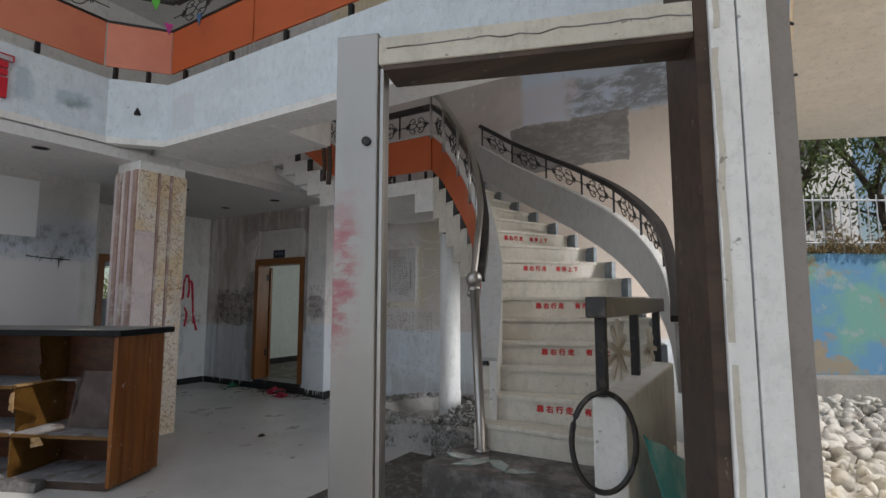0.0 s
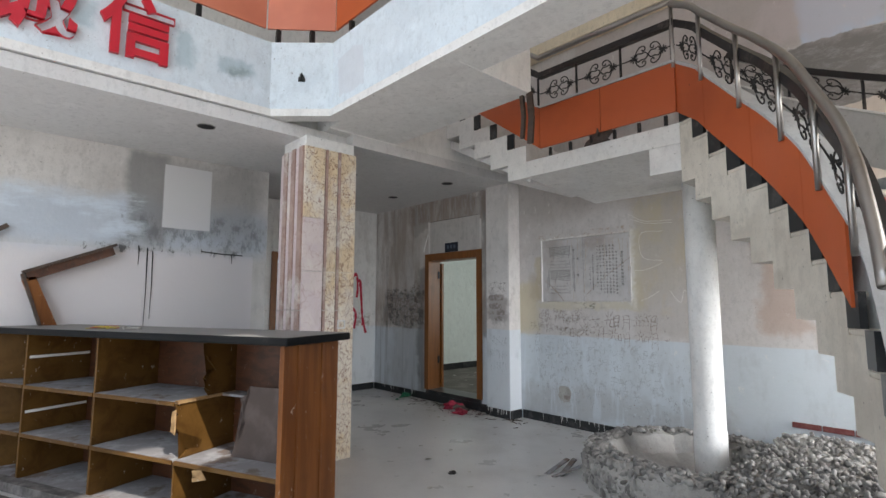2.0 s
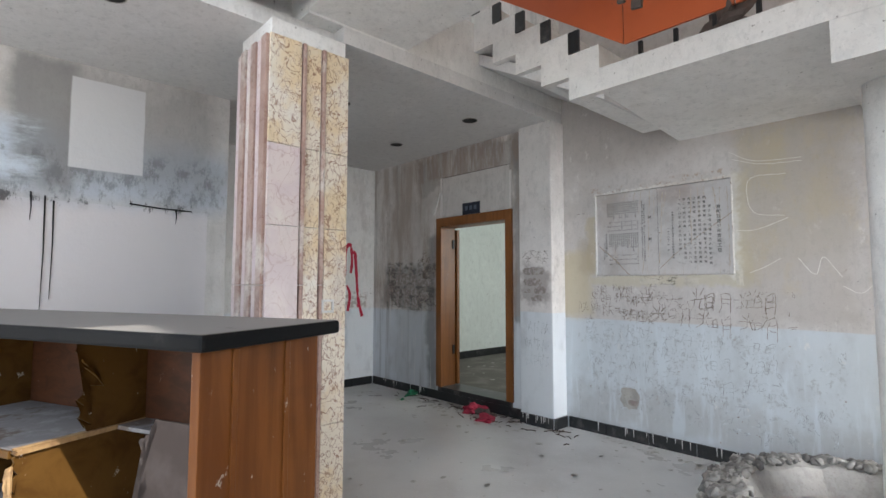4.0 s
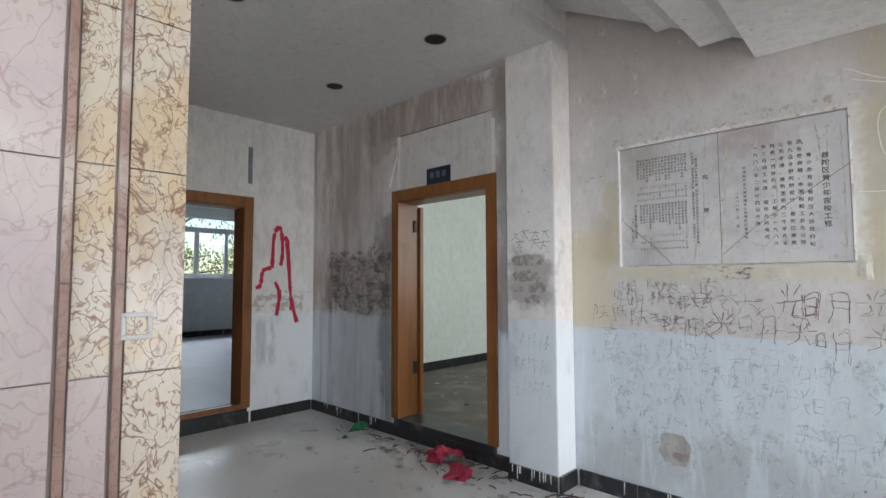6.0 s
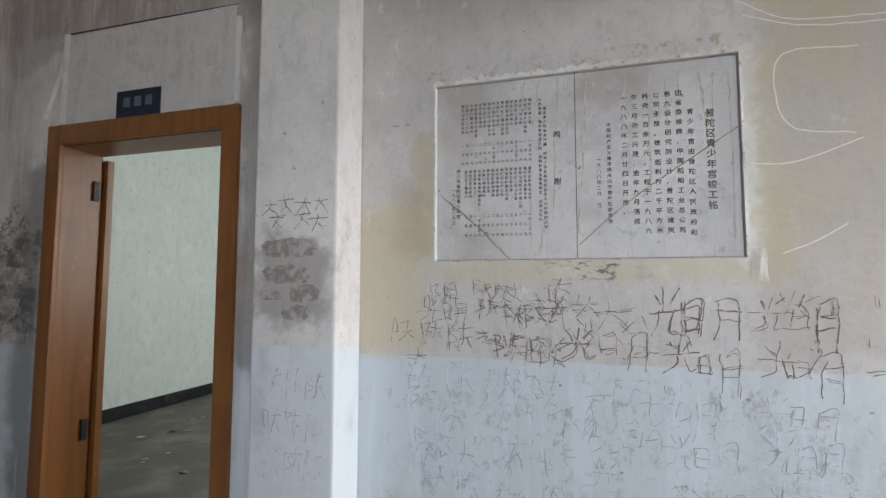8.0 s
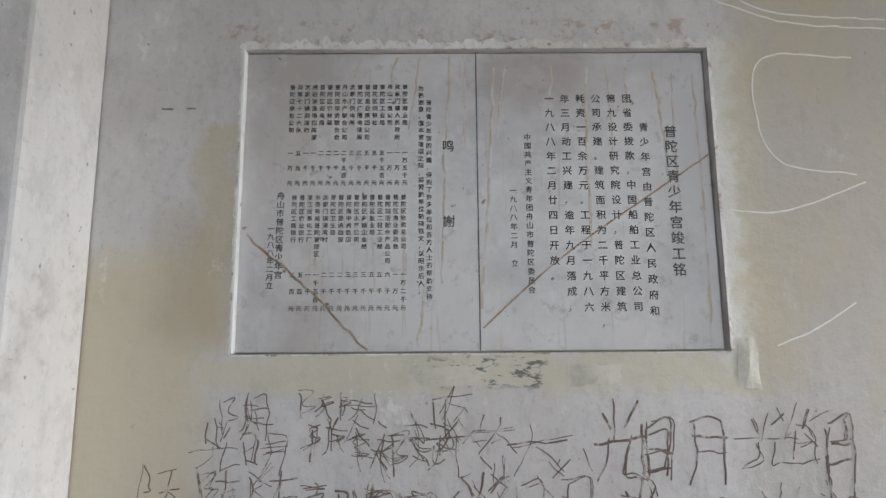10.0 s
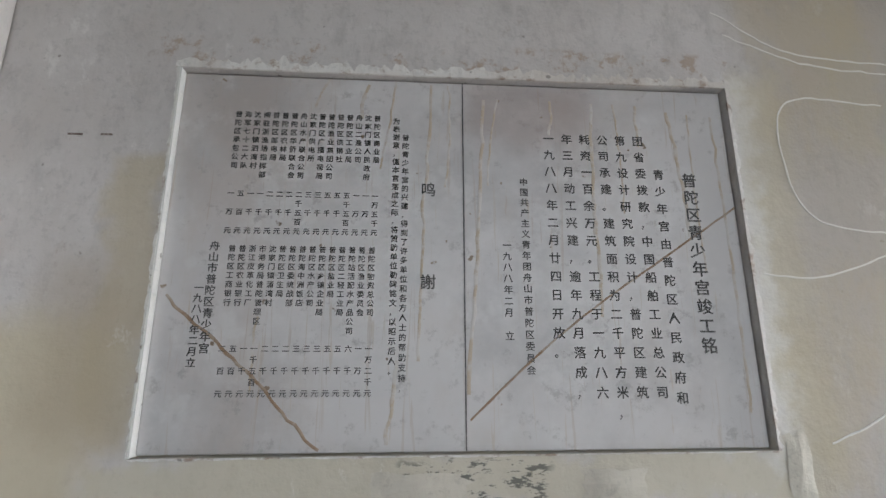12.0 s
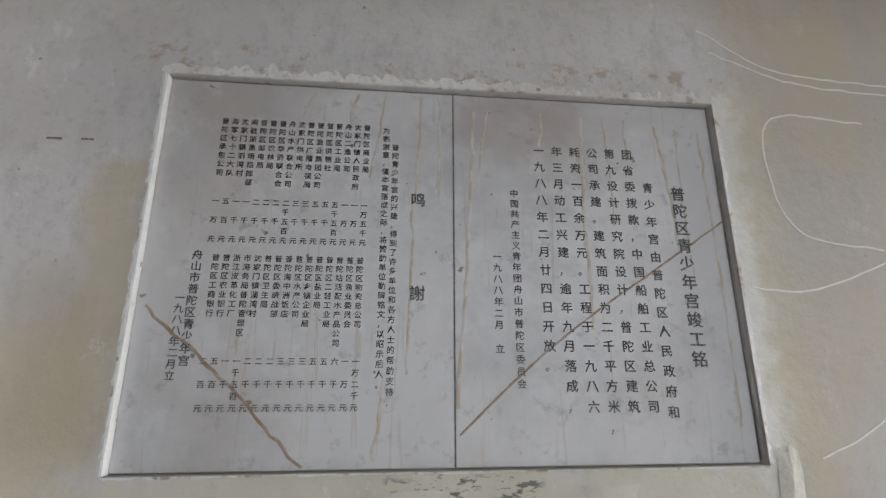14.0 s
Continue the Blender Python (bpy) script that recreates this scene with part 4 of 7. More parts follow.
def scroll_lines(l, h):
    """Wrought-iron ornament in a bay: four curls about a crossing and two star flowers on a bar."""
    curl = [(0.255, 0.0), (0.235, 0.20), (0.18, 0.36), (0.11, 0.40), (0.055, 0.33), (0.06, 0.22), (0.105, 0.20), (0.115, 0.27)]
    inner = [(0.0, 0.0), (0.055, 0.13), (0.13, 0.12), (0.20, 0.16), (0.235, 0.06)]
    out = []
    for sx in (-1, 1):
        for sy in (-1, 1):
            for base in (curl, inner):
                ctl = [(sx * a * l, sy * b * h) for a, b in base]
                out.append([spline(ctl, i * (len(ctl) - 1) / 16) for i in range(17)])
        f = sx * 0.285 * l
        out.append([(sx * 0.235 * l, 0), (sx * 0.5 * l, 0)])
        for k in range(4):
            a = math.pi * k / 4 + 0.2
            r = 0.16 * h
            out.append([(f - r * math.cos(a), -r * math.sin(a)), (f + r * math.cos(a), r * math.sin(a))])
    return out


def ironwork(parent, xy, z, s0, s1, h, r=0.0055):
    """One ornament between s0 and s1 of a rail whose middle runs at height z(s)."""
    sm = (s0 + s1) / 2
    a, b = Vector(xy(s0, 0.01)), Vector(xy(s1, 0.01))
    l = math.hypot((b - a).length, z(s1) - z(s0))
    bm = bmesh.new()
    for ln in scroll_lines(l, h):
        pts = []
        for p in ln:
            s = sm + (s1 - s0) * p[0] / l
            q = xy(s, 0.01)
            pts.append((q[0], q[1], z(s) + p[1]))
        tube(bm, pts, r, 5)
    return part("scrollwork", bm, M_IRON, parent)


def flat_path(pts):
    """xy(s, offset) along a polyline of (x, y); s counts the points; offset goes to the left of the way."""
    def f(s, off=0.0):
        i = min(max(int(s), 0), len(pts) - 2)
        p = Vector(pts[i]) + (Vector(pts[i + 1]) - Vector(pts[i])) * (s - i)
        d = (Vector(pts[i + 1]) - Vector(pts[i])).normalized()
        return p + Vector((-d.y, d.x)) * off
    return f


def embolden(me, w):
    """The same letters with thicker strokes."""
    vs, fs = [v.co.copy() for v in me.vertices], [list(p.vertices) for p in me.polygons]
    V, F4 = [], []
    for k, (dx, dy) in enumerate(((0, 0), (w, 0), (-w, 0), (0, w), (0, -w))):
        F4 += [[i + len(V) for i in f] for f in fs]
        V += [(v.x + dx, v.y + dy, v.z + 0.00002 * k) for v in vs]
    out = bpy.data.meshes.new("letters")
    out.from_pydata(V, [], F4)
    bpy.data.meshes.remove(me)
    return out


def glyphs(body, size, at, mx, my, mat, name, parent, depth=0.002, fat=0.0, vertical=False, pitch=1.0, res=2, label="", bold=0.0):
    """Raised lettering as one mesh: starts at the point at, runs along mx, stands along my."""
    cu = bpy.data.curves.new("letters", "FONT")
    cu.body, cu.size, cu.extrude, cu.offset, cu.resolution_u = body, size, depth, fat, res
    cu.align_x, cu.align_y = "CENTER", "CENTER"
    if vertical:
        cu.body = "\n".join(body)
        cu.space_line = pitch
        cu.align_y = "TOP"
    ob = bpy.data.objects.new("letters", cu)
    scene.collection.objects.link(ob)
    dg = bpy.context.evaluated_depsgraph_get()
    me = bpy.data.meshes.new_from_object(ob.evaluated_get(dg))
    bpy.data.objects.remove(ob)
    bpy.data.curves.remove(cu)
    if bold:
        me = embolden(me, bold)
    mx, my = Vector(mx).normalized(), Vector(my).normalized()
    mz = mx.cross(my)
    m = Matrix((mx, my, mz)).transposed().to_4x4()
    m.translation = at
    me.transform(m)
    me.materials.clear()
    me.materials.append(mat.m if isinstance(mat, Mat) else mat)
    me.name = name
    o = new(name, me)
    if parent is not None:
        o.parent = parent
        o.matrix_parent_inverse = parent.matrix_world.inverted()
    if label:
        o["label"] = label
    return o


# lettering on the risers
for k in (1, 3, 5, 7, 9):
    a, b = cin(k), cout(k)
    d = (b - a)
    n = Vector((d.y, -d.x)).normalized()
    for fr, body in ((0.42, "靠 右 行 走"), (0.668, "有 序 上 下")):
        p = a + d * fr + n * 0.003
        glyphs(body, 0.05, (p.x, p.y, BASE + RISE * (k + 0.54)), (d.x, d.y, 0), (0, 0, 1), M_REDTEXT, "lettering", stair, 0.001, 0.0, label="red painted lettering", bold=0.0022)

# ---------------------------------------------------------------- inner balustrade: orange boards, scrollwork, rails
inner_rail = tagged(empty("stair_balustrade", (-1.5, 3.6, BASE)), "orange-boarded stair balustrade with black scrollwork and steel handrail", "balustrade")
zb = lambda s: line(s) + 0.11 * min(1.0, (14 - s) / 1.5)
cuts = [4.4, 7.0, 9.5, 12.0, 14.0]
for s0, s1 in zip(cuts, cuts[1:]):
    bm = bmesh.new()
    ribbon(bm, lambda s, o: cin(s, 0.004 + o), zb, lambda s: zb(s) + 0.40, s0 + 0.008, s1 - 0.008, 12, 0.016)
    part("panel", bm, M_ORANGE, inner_rail)
bm = bmesh.new()
ribbon(bm, lambda s, o: cin(s, -0.055 - 0.08 * min(1.0, (14 - s) / 6) + o), lambda s: line(s) - 0.09, lambda s: zb(s) + 0.40 - 0.15 * max(0.0, 1 - (s - 0.7) / 2.5), 0.7, 14, 50, 0.05)
part("inner_board", bm, M_WHITE, inner_rail, "peeling white inner board")
bm = bmesh.new()
ribbon(bm, lambda s, o: cin(s, -0.06 - 0.08 * min(1.0, (14 - s) / 6) + o * (0.08 + 0.08 * min(1.0, (14 - s) / 6)) / 0.08), lambda s: zb(s) + 0.401 - 0.15 * max(0.0, 1 - (s - 0.7) / 2.5), lambda s: zb(s) + 0.425 - 0.15 * max(0.0, 1 - (s - 0.7) / 2.5), 0.7, 14, 50, 0.08)
part("cap", bm, M_GREY, inner_rail)
land = flat_path([(-2.852, 5.168), (-4.16, 5.168), (-5.45, 5.168)])
lz = lambda s: line(14) + (0.0 if s <= 1 else (s - 1) * 0.92)
for s0, s1 in ((0.0, 0.5), (0.5, 1.0), (1.0, 1.98)):
    bm = bmesh.new()
    ribbon(bm, lambda s, o: land(s, o), lz, lambda s: lz(s) + 0.40, s0 + 0.003, s1 - 0.003, 1, 0.016)
    part("panel", bm, M_ORANGE, inner_rail)
bm = bmesh.new()
ribbon(bm, lambda s, o: land(s, -0.01 + o), lambda s: lz(s) + 0.401, lambda s: lz(s) + 0.42, 0.0, 1.98, 12, 0.04)
part("cap", bm, M_GREY, inner_rail)
for i in range(6):
    s = 0.08 + 0.17 * i
    p = land(s, -0.03)
    part("stub_post", B(((p[0] - 0.012, p[1] - 0.012, LZ), (p[0] + 0.012, p[1] + 0.012, lz(s)))), M_IRON, inner_rail)
# black flat rail, steel handrail, uprights and ornaments
bm = bmesh.new()
tube(bm, [(*cin(1.2 + 12.8 * i / 40, -0.01), zb(1.2 + 12.8 * i / 40) + 0.74) for i in range(41)] , 0.03, flat=(0.03, 0.028))
part("flat_rail", bm, M_RAIL, inner_rail, "black painted flat rail")
bm = bmesh.new()
tube(bm, [(*land(s, -0.01), lz(s) + 0.74) for s in (0.0, 0.5, 1.0, 1.5, 1.98)], 0.03, flat=(0.028, 0.03))
part("flat_rail", bm, M_RAIL, inner_rail)
bm = bmesh.new()
tube(bm, [(*cin(0.2 + 13.8 * i / 50, 0.03), zb(0.2 + 13.8 * i / 50) + 0.90 - 0.12 * max(0, 1 - (0.2 + 13.8 * i / 50) / 2.5)) for i in range(51)], 0.026, 12)
part("handrail", bm, M_STEEL, inner_rail, "stainless steel tube handrail", smooth=True)
bm = bmesh.new()
tube(bm, [(*land(s, 0.01), lz(s) + 0.92) for s in (0.0, 0.5, 1.0, 1.5, 1.98)], 0.024, 12)
part("handrail", bm, M_STEEL, inner_rail, smooth=True)
ups = [3.6, 5.7, 7.8, 9.9, 12.0, 14.0]
for s in ups:
    p, q = cin(s, 0.03), cin(s, 0.03)
    bm = bmesh.new()
    tube(bm, [(p[0], p[1], zb(s) + 0.36), (q[0], q[1], zb(s) + 0.90)], 0.016, 10)
    part("upright", bm, M_STEEL, inner_rail, smooth=True)
for s0, s1 in zip(ups, ups[1:]):
    ironwork(inner_rail, lambda s, o: cin(s, o - 0.02), lambda s: zb(s) + 0.555, s0, s1, 0.24)
for s0 in (0.0, 0.333, 0.667, 1.0, 1.33, 1.66):
    ironwork(inner_rail, lambda s, o: land(s, o - 0.02), lambda s: lz(s) + 0.555, s0, s0 + 0.333, 0.22)
    p = land(s0 + 0.02, -0.01)
    bm = bmesh.new()
    tube(bm, [(p[0], p[1], lz(s0) + 0.40), (p[0], p[1], lz(s0) + 0.72)], 0.012, 6)
    part("baluster", bm, M_IRON, inner_rail)
# steel newel post with a ball
bm = bmesh.new()
lathe(bm, [(0.052, BASE), (0.052, BASE + 0.015), (0.031, BASE + 0.02), (0.031, 1.46), (0.042, 1.465), (0.042, 1.49), (0.025, 1.495)], (-1.47, 3.53), 24)
for v in bm.verts:
    v.co.x += 0.05 * (1 - (v.co.z - BASE) / (1.5 - BASE))
post = tagged(mesh_ob("newel_post", bm, M_STEEL, smooth=True), "stainless steel newel post topped by a polished ball", "post")
bm = bmesh.new()
bmesh.ops.create_uvsphere(bm, u_segments=24, v_segments=16, radius=0.055, matrix=Matrix.Translation((-1.47, 3.53, 1.545)))
part("ball", bm, M_STEEL, post, smooth=True)

# ---------------------------------------------------------------- outer balustrade: grey curved board, black rail
outer_rail = tagged(empty("curved_balustrade", (-0.3, 3.8, BASE)), "curved grey board balustrade with black rail and scrollwork", "balustrade")
oz = lambda s: line(s) + 0.17
rz = lambda s: line(s) + 0.87 - 0.22 * max(0.0, (3.5 - s) / 3.5)
def owall(s, o=0.0):
    return cout(s, 0.02 + o)
bm = bmesh.new()
ribbon(bm, owall, lambda s: oz(s), lambda s: oz(s) + 0.42, 1.0, 14, 40, 0.03)
part("board", bm, M_GREY, outer_rail)
bm = bmesh.new()
ribbon(bm, lambda s, o: owall(s, o - 0.015), lambda s: oz(s) + 0.421, lambda s: oz(s) + 0.44, 1.0, 14, 40, 0.06)
part("cap", bm, M_WHITE, outer_rail)
bm = bmesh.new()
tube(bm, [(*owall(0.6 + 13.4 * i / 40, 0.015), rz(0.6 + 13.4 * i / 40)) for i in range(41)], 0.03, flat=(0.035, 0.025))
part("rail", bm, M_RAIL, outer_rail)
ost = [1.2, 3.2, 5.0, 6.7, 8.4, 10.2, 12.0, 13.9]
for s in ost:
    p = owall(s, 0.015)
    bm = bmesh.new()
    tube(bm, [(p[0], p[1], oz(s) + 0.44), (p[0], p[1], rz(s))], 0.011, 6)
    part("baluster", bm, M_IRON, outer_rail)
for s0, s1 in zip(ost, ost[1:]):
    ironwork(outer_rail, lambda s, o: owall(s, o), lambda s: (oz(s) + 0.44 + rz(s)) / 2, s0, s1, 0.21)
# low white end wall with a boxed rail and cable loop
bm = B(((-0.40, 2.44, FLOOR), (-0.275, 3.80, 1.03)), bevel=0.012)
endwall = tagged(mesh_ob("stair_end_wall", bm, M_WHITE), "low white plastered wall at the foot of the stair", kind="structure")
box_rail = tagged(empty("box_rail", (-0.33, 2.5, 1.03)), "black boxed end rail on square posts", "railing")
part("rail", B(((-0.405, 2.40, 1.33), (-0.325, 3.90, 1.41)), bevel=0.008), M_RAIL, box_rail)
for y in (2.48, 3.14):
    part("post", B(((-0.387, y - 0.02, 1.031), (-0.347, y + 0.02, 1.329)), bevel=0.003), M_IRON, box_rail)
part("post", B(((-0.385, 3.80, 0.9), (-0.345, 3.84, 1.329))), M_IRON, box_rail)
M_PALE = Mat("pale_scroll_paint", (0.62, 0.56, 0.47), 0.7)
for cy, cz, rad in ((2.722, 1.188, 0.13), (3.493, 1.149, 0.11)):
    for k in range(5):
        a = radians(20 + 36 * k)
        dy, dz = math.cos(a) * rad * 1.5, math.sin(a) * rad
        bm = bmesh.new()
        tube(bm, [(-0.365 + 0.004 * k, cy - dy, max(1.04, cz - dz)), (-0.362 + 0.004 * k, cy + 0.2 * dy, cz - 0.1 * dz), (-0.365 + 0.004 * k, cy + dy, cz + dz)], 0.011, flat=(0.007, 0.011))
        part("scroll_bar", bm, M_PALE, box_rail, "pale painted flat bar of the ornament")
bm = bmesh.new()
tube(bm, [(-0.345 + 0.10 * math.cos(a), 2.385 + 0.06 * math.cos(a), 0.886 + 0.175 * math.sin(a)) for a in [2 * math.pi * i / 36 + 1.2 for i in range(37)]], 0.011, 8)
tagged(mesh_ob("cable_loop", bm, M_RAIL, smooth=True), "black rubber cable hanging in a loop on the end wall", "cable")

# ---------------------------------------------------------------- gallery parapet above the fascia
gal = tagged(empty("gallery_balustrade", (-5.4, 3.3, 3.78)), "salmon and orange boarded gallery balustrade over short black posts", "balustrade")
gp = flat_path([(-5.70, -2.9), (-5.70, 3.05), (-5.30, 3.50 + 0.04), (0.3, 3.54)])
GS = {0: (0.0, 1.0, 4), 1: (1.0, 2.0, 1), 2: (2.0, 3.0, 4)}
for seg, (s0, s1, n) in GS.items():
    for i in range(n):
        a, b = s0 + (s1 - s0) * i / n, s0 + (s1 - s0) * (i + 1) / n
        bm = bmesh.new()
        ribbon(bm, gp, lambda s: 3.93, lambda s: 4.42, a + 0.002, b - 0.0021, 1, 0.02)
        part("panel", bm, M_ORANGE if seg == 2 else M_SALMON, gal)
    bm = bmesh.new()
    ribbon(bm, lambda s, o: gp(s, o - 0.01), lambda s: 4.421, lambda s: 4.445, s0 + 0.001, s1 - 0.001, 1, 0.05)
    part("cap", bm, M_IRON, gal)
    m = 7 if n > 1 else 2
    for i in range(m):
        p = gp(s0 + (s1 - s0) * (i + 0.3) / m, 0.03)
        part("stub_post", B(((p[0] - 0.02, p[1] - 0.02, 3.78), (p[0] + 0.02, p[1] + 0.02, 3.93))), M_IRON, gal)
        if m > 2:
            ironwork(gal, lambda s, o: gp(s, o), lambda s: 4.60, s0 + (s1 - s0) * i / m, s0 + (s1 - s0) * (i + 1) / m, 0.28)
    bm = bmesh.new()
    tube(bm, [(*gp(s0, 0.02), 4.80), (*gp(s1 - 0.001, 0.02), 4.80)], 0.03, flat=(0.03, 0.03))
    part("flat_rail", bm, M_RAIL, gal)
M_FLAG = [Mat("pennant_%s" % n, c, 0.7) for n, c in (("blue", (0.05, 0.12, 0.25)), ("magenta", (0.45, 0.04, 0.22)), ("green", (0.10, 0.45, 0.05)))]
for i, (s, z, k) in enumerate(((2.09, 4.37, 0), (1.93, 4.40, 1), (0.86, 4.66, 2), (1.70, 4.66, 2))):
    p = gp(s, -0.012)
    d = Vector(gp(s + 0.001, -0.012)) - Vector(p)
    d = d.normalized() * 0.05
    n = Vector((d.y, -d.x)).normalized() * 0.004
    bm = bmesh.new()
    tri = [(p - d, z + 0.12), (p + d, z + 0.11), (p + d * 0.1, z - 0.02)]
    fr, bk = [bm.verts.new((*q, h)) for q, h in tri], [bm.verts.new((*(q + n), h)) for q, h in tri]
    bm.faces.new(fr)
    bm.faces.new(bk[::-1])
    for a in range(3):
        bm.faces.new((fr[(a + 1) % 3], fr[a], bk[a], bk[(a + 1) % 3]))
    tagged(mesh_ob("pennant", bm, M_FLAG[k]), "small faded cloth pennant hung on the balustrade", "pennant", "pennants on the gallery")
# big red characters on the fascia, patches where others were torn off
for body, y in (("诚", 1.365), ("信", 2.005)):
    o = glyphs(body, 0.52, (-5.622, y, 3.455), (0, 1, 0), (0, 0, 1), M_RED, "wall_character", None, 0.02, 0.012, res=4)
    tagged(o, "large red raised character fixed to the white gallery front", "sign", "red characters on the gallery")

# ---------------------------------------------------------------- reception counter
def counter():
    """A long shelved counter; local x runs along its front, y towards the hall, z up from the floor."""
    ux, vx = Vector((-0.914, -0.407, 0)), Vector((0.407, -0.914, 0))
    m = Matrix((ux, vx, (0, 0, 1))).transposed().to_4x4()
    m.translation = (-4.12, 2.60, FLOOR)
    th = empty("reception_counter")
    tagged(th, "battered brown wooden reception counter with broken open shelves", "counter")
    L, top = 3.28, 1.25
    q = lambda lo, hi, mat, name, bev=0.003, label="": part(name, B((lo, hi), m=m, bevel=bev), mat, th, label)
    q((0.0, -0.66, top - 0.052), (L, 0.0, top), M_TOP, "worktop", 0.012, "black stone worktop under grey dust")
    q((0.06, -0.60, 0.03), (0.095, -0.05, top - 0.053), M_DESK, "end_panel", 0.004, "varnished brown end panel with scuffed white marks")
    for y in (-0.42, -0.18):
        q((0.052, y - 0.012, 0.04), (0.0595, y + 0.012, top - 0.06), M_DESK, "batten")
    q((0.096, -0.60, 0.03), (L, -0.575, top - 0.053), M_DESKBACK, "back_panel")
    q((0.0965, -0.574, 0.0), (L, -0.07, 0.055), M_DARKWOOD, "plinth")
    q((L - 0.03, -0.574, 0.056), (L, -0.07, top - 0.053), M_DESKIN, "end_panel", 0.003, "dark brown end panel by the wall")
    part("end_panel", B(((-7.153, 1.20, FLOOR + 0.06), (-7.132, 1.92, FLOOR + top - 0.054))), M_DESKIN, th, "dark brown end panel by the wall")
    q((0.62, -0.069, 0.0), (L, 0.03, 0.075), M_PLAT, "kick_plinth", 0.006, "dusty black stone kick plinth")
    cols = (0.97, 1.83, 2.72)
    for x in cols[1:]:
        q((x, -0.574, 0.056), (x + 0.022, -0.07, top - 0.053), M_DESKIN, "divider")
    edges = (0.096,) + tuple(v for x in cols for v in (x, x + 0.022)) + (L - 0.03,)
    for i in range(4):
        a, b = edges[2 * i], edges[2 * i + 1]
        for z in (0.398, 0.775):
            if i == 0 and z > 0.5:
                b2 = b
                q((a + 0.55, -0.574, z), (b2 - 0.001, -0.44, z + 0.018), M_DUST, "shelf")
                continue
            q((a + 0.001, -0.574, z), (b - 0.001, -0.075, z + 0.018), M_DUST, "shelf")
            q((a + 0.001, -0.0745, z - 0.012), (b - 0.001, -0.062, z + 0.016), M_DESKIN, "shelf_edge")
        q((a + 0.001, -0.574, 0.0565), (b - 0.001, -0.08, 0.063), M_DUST, "shelf")
    for i in (2, 3):
        a, b = edges[2 * i], edges[2 * i + 1]
        for z in (0.565, 1.0):
            q((b - 0.012, -0.56, z), (b - 0.0005, -0.09, z + 0.022), M_WHITE, "drawer_runner", 0.003, "white drawer runner")

    def torn(name, pts, mat, mm, t=0.012, seed=1):
        """A board with a torn outline (local a, b), laid by mm."""
        rng = random.Random(seed)
        out = []
        for (a0, b0, rag), (a1, b1, _) in zip(pts, pts[1:] + pts[:1]):
            n = 9 if rag else 1
            for k in range(n):
                f = k / n
                w = rag * (rng.random() - 0.5) if 0 < k else 0
                out.append((a0 + (a1 - a0) * f + w, b0 + (b1 - b0) * f + w * 0.6))
        bm = bmesh.new()
        lo = [bm.verts.new((a, 0, b)) for a, b in out]
        hi = [bm.verts.new((a, t, b)) for a, b in out]
        bm.faces.new(lo)
        bm.faces.new(hi[::-1])
        for i in range(len(out)):
            j = (i + 1) % len(out)
            bm.faces.new((lo[j], lo[i], hi[i], hi[j]))
        bmesh.ops.triangulate(bm, faces=[f for f in bm.faces if len(f.verts) > 4])
        bm.transform(m @ mm)
        return part(name, bm, mat, th)

    # the first divider is broken: a stub above, a holed board below
    torn("broken_board", [(0.0, 0.0, 0), (0.25, 0.0, 0.06), (0.27, 0.06, 0.09), (0.215, 0.21, 0.10), (0.30, 0.34, 0.05), (0.27, 0.402, 0), (0.0, 0.402, 0)], M_DESKIN, pose(0.985, -0.573, 0.793, 0, 0, 90), seed=3)
    torn("broken_board", [(0.0, 0.0, 0), (0.46, 0.0, 0.05), (0.28, 0.065, 0.02), (0.30, 0.095, 0.05), (0.45, 0.155, 0.03), (0.50, 0.21, 0.03), (0.49, 0.36, 0), (0.0, 0.36, 0)], M_DESKIN, pose(0.985, -0.573, 0.416, 0, 0, 90), seed=5)
    torn("broken_board", [(0.0, 0.0, 0), (0.50, 0.0, 0), (0.50, 0.332, 0), (0.0, 0.332, 0)], M_DESKIN, pose(0.985, -0.573, 0.064, 0, 0, 90), seed=6)
    torn("torn_edge", [(0.0, 0.0, 0.0), (0.50, 0.0, 0.012), (0.50, 0.022, 0), (0.0, 0.018, 0.012)], M_SPLINT, pose(0.992, -0.573, 0.7765, 0, 0, 90), 0.03, seed=8)
    torn("flap", [(0.0, 0.0, 0.03), (0.035, 0.02, 0.02), (0.03, 0.14, 0.02), (0.0, 0.16, 0)], M_SPLINT, pose(0.965, -0.066, 0.58, 0, 0, 8), 0.008, seed=9)
    torn("leaning_sheet", [(0.0, 0.0, 0), (0.59, 0.0, 0.03), (0.50, 0.19, 0.06), (0.545, 0.35, 0.05), (0.49, 0.47, 0.02), (0.0, 0.47, 0)], M_SHEET, pose(0.10, -0.29, 0.417, 5, 0, 0), 0.006, seed=11)
    torn("splinter", [(0.0, 0.0, 0.0), (0.09, 0.0, 0.03), (0.06, 0.08, 0.03), (0.01, 0.07, 0)], M_SPLINT, pose(0.66, -0.06, 0.34, -20, 10, 20), 0.006, seed=12)
    slab = B(((1.35, 0.10, 0.001), (3.1, 0.52, 0.022)), m=m, bevel=0.004)
    tagged(mesh_ob("floor_board", slab, M_PLAT), "dusty dark board lying on the floor before the counter", "board")
    # scraps on the worktop
    rng = random.Random(9)
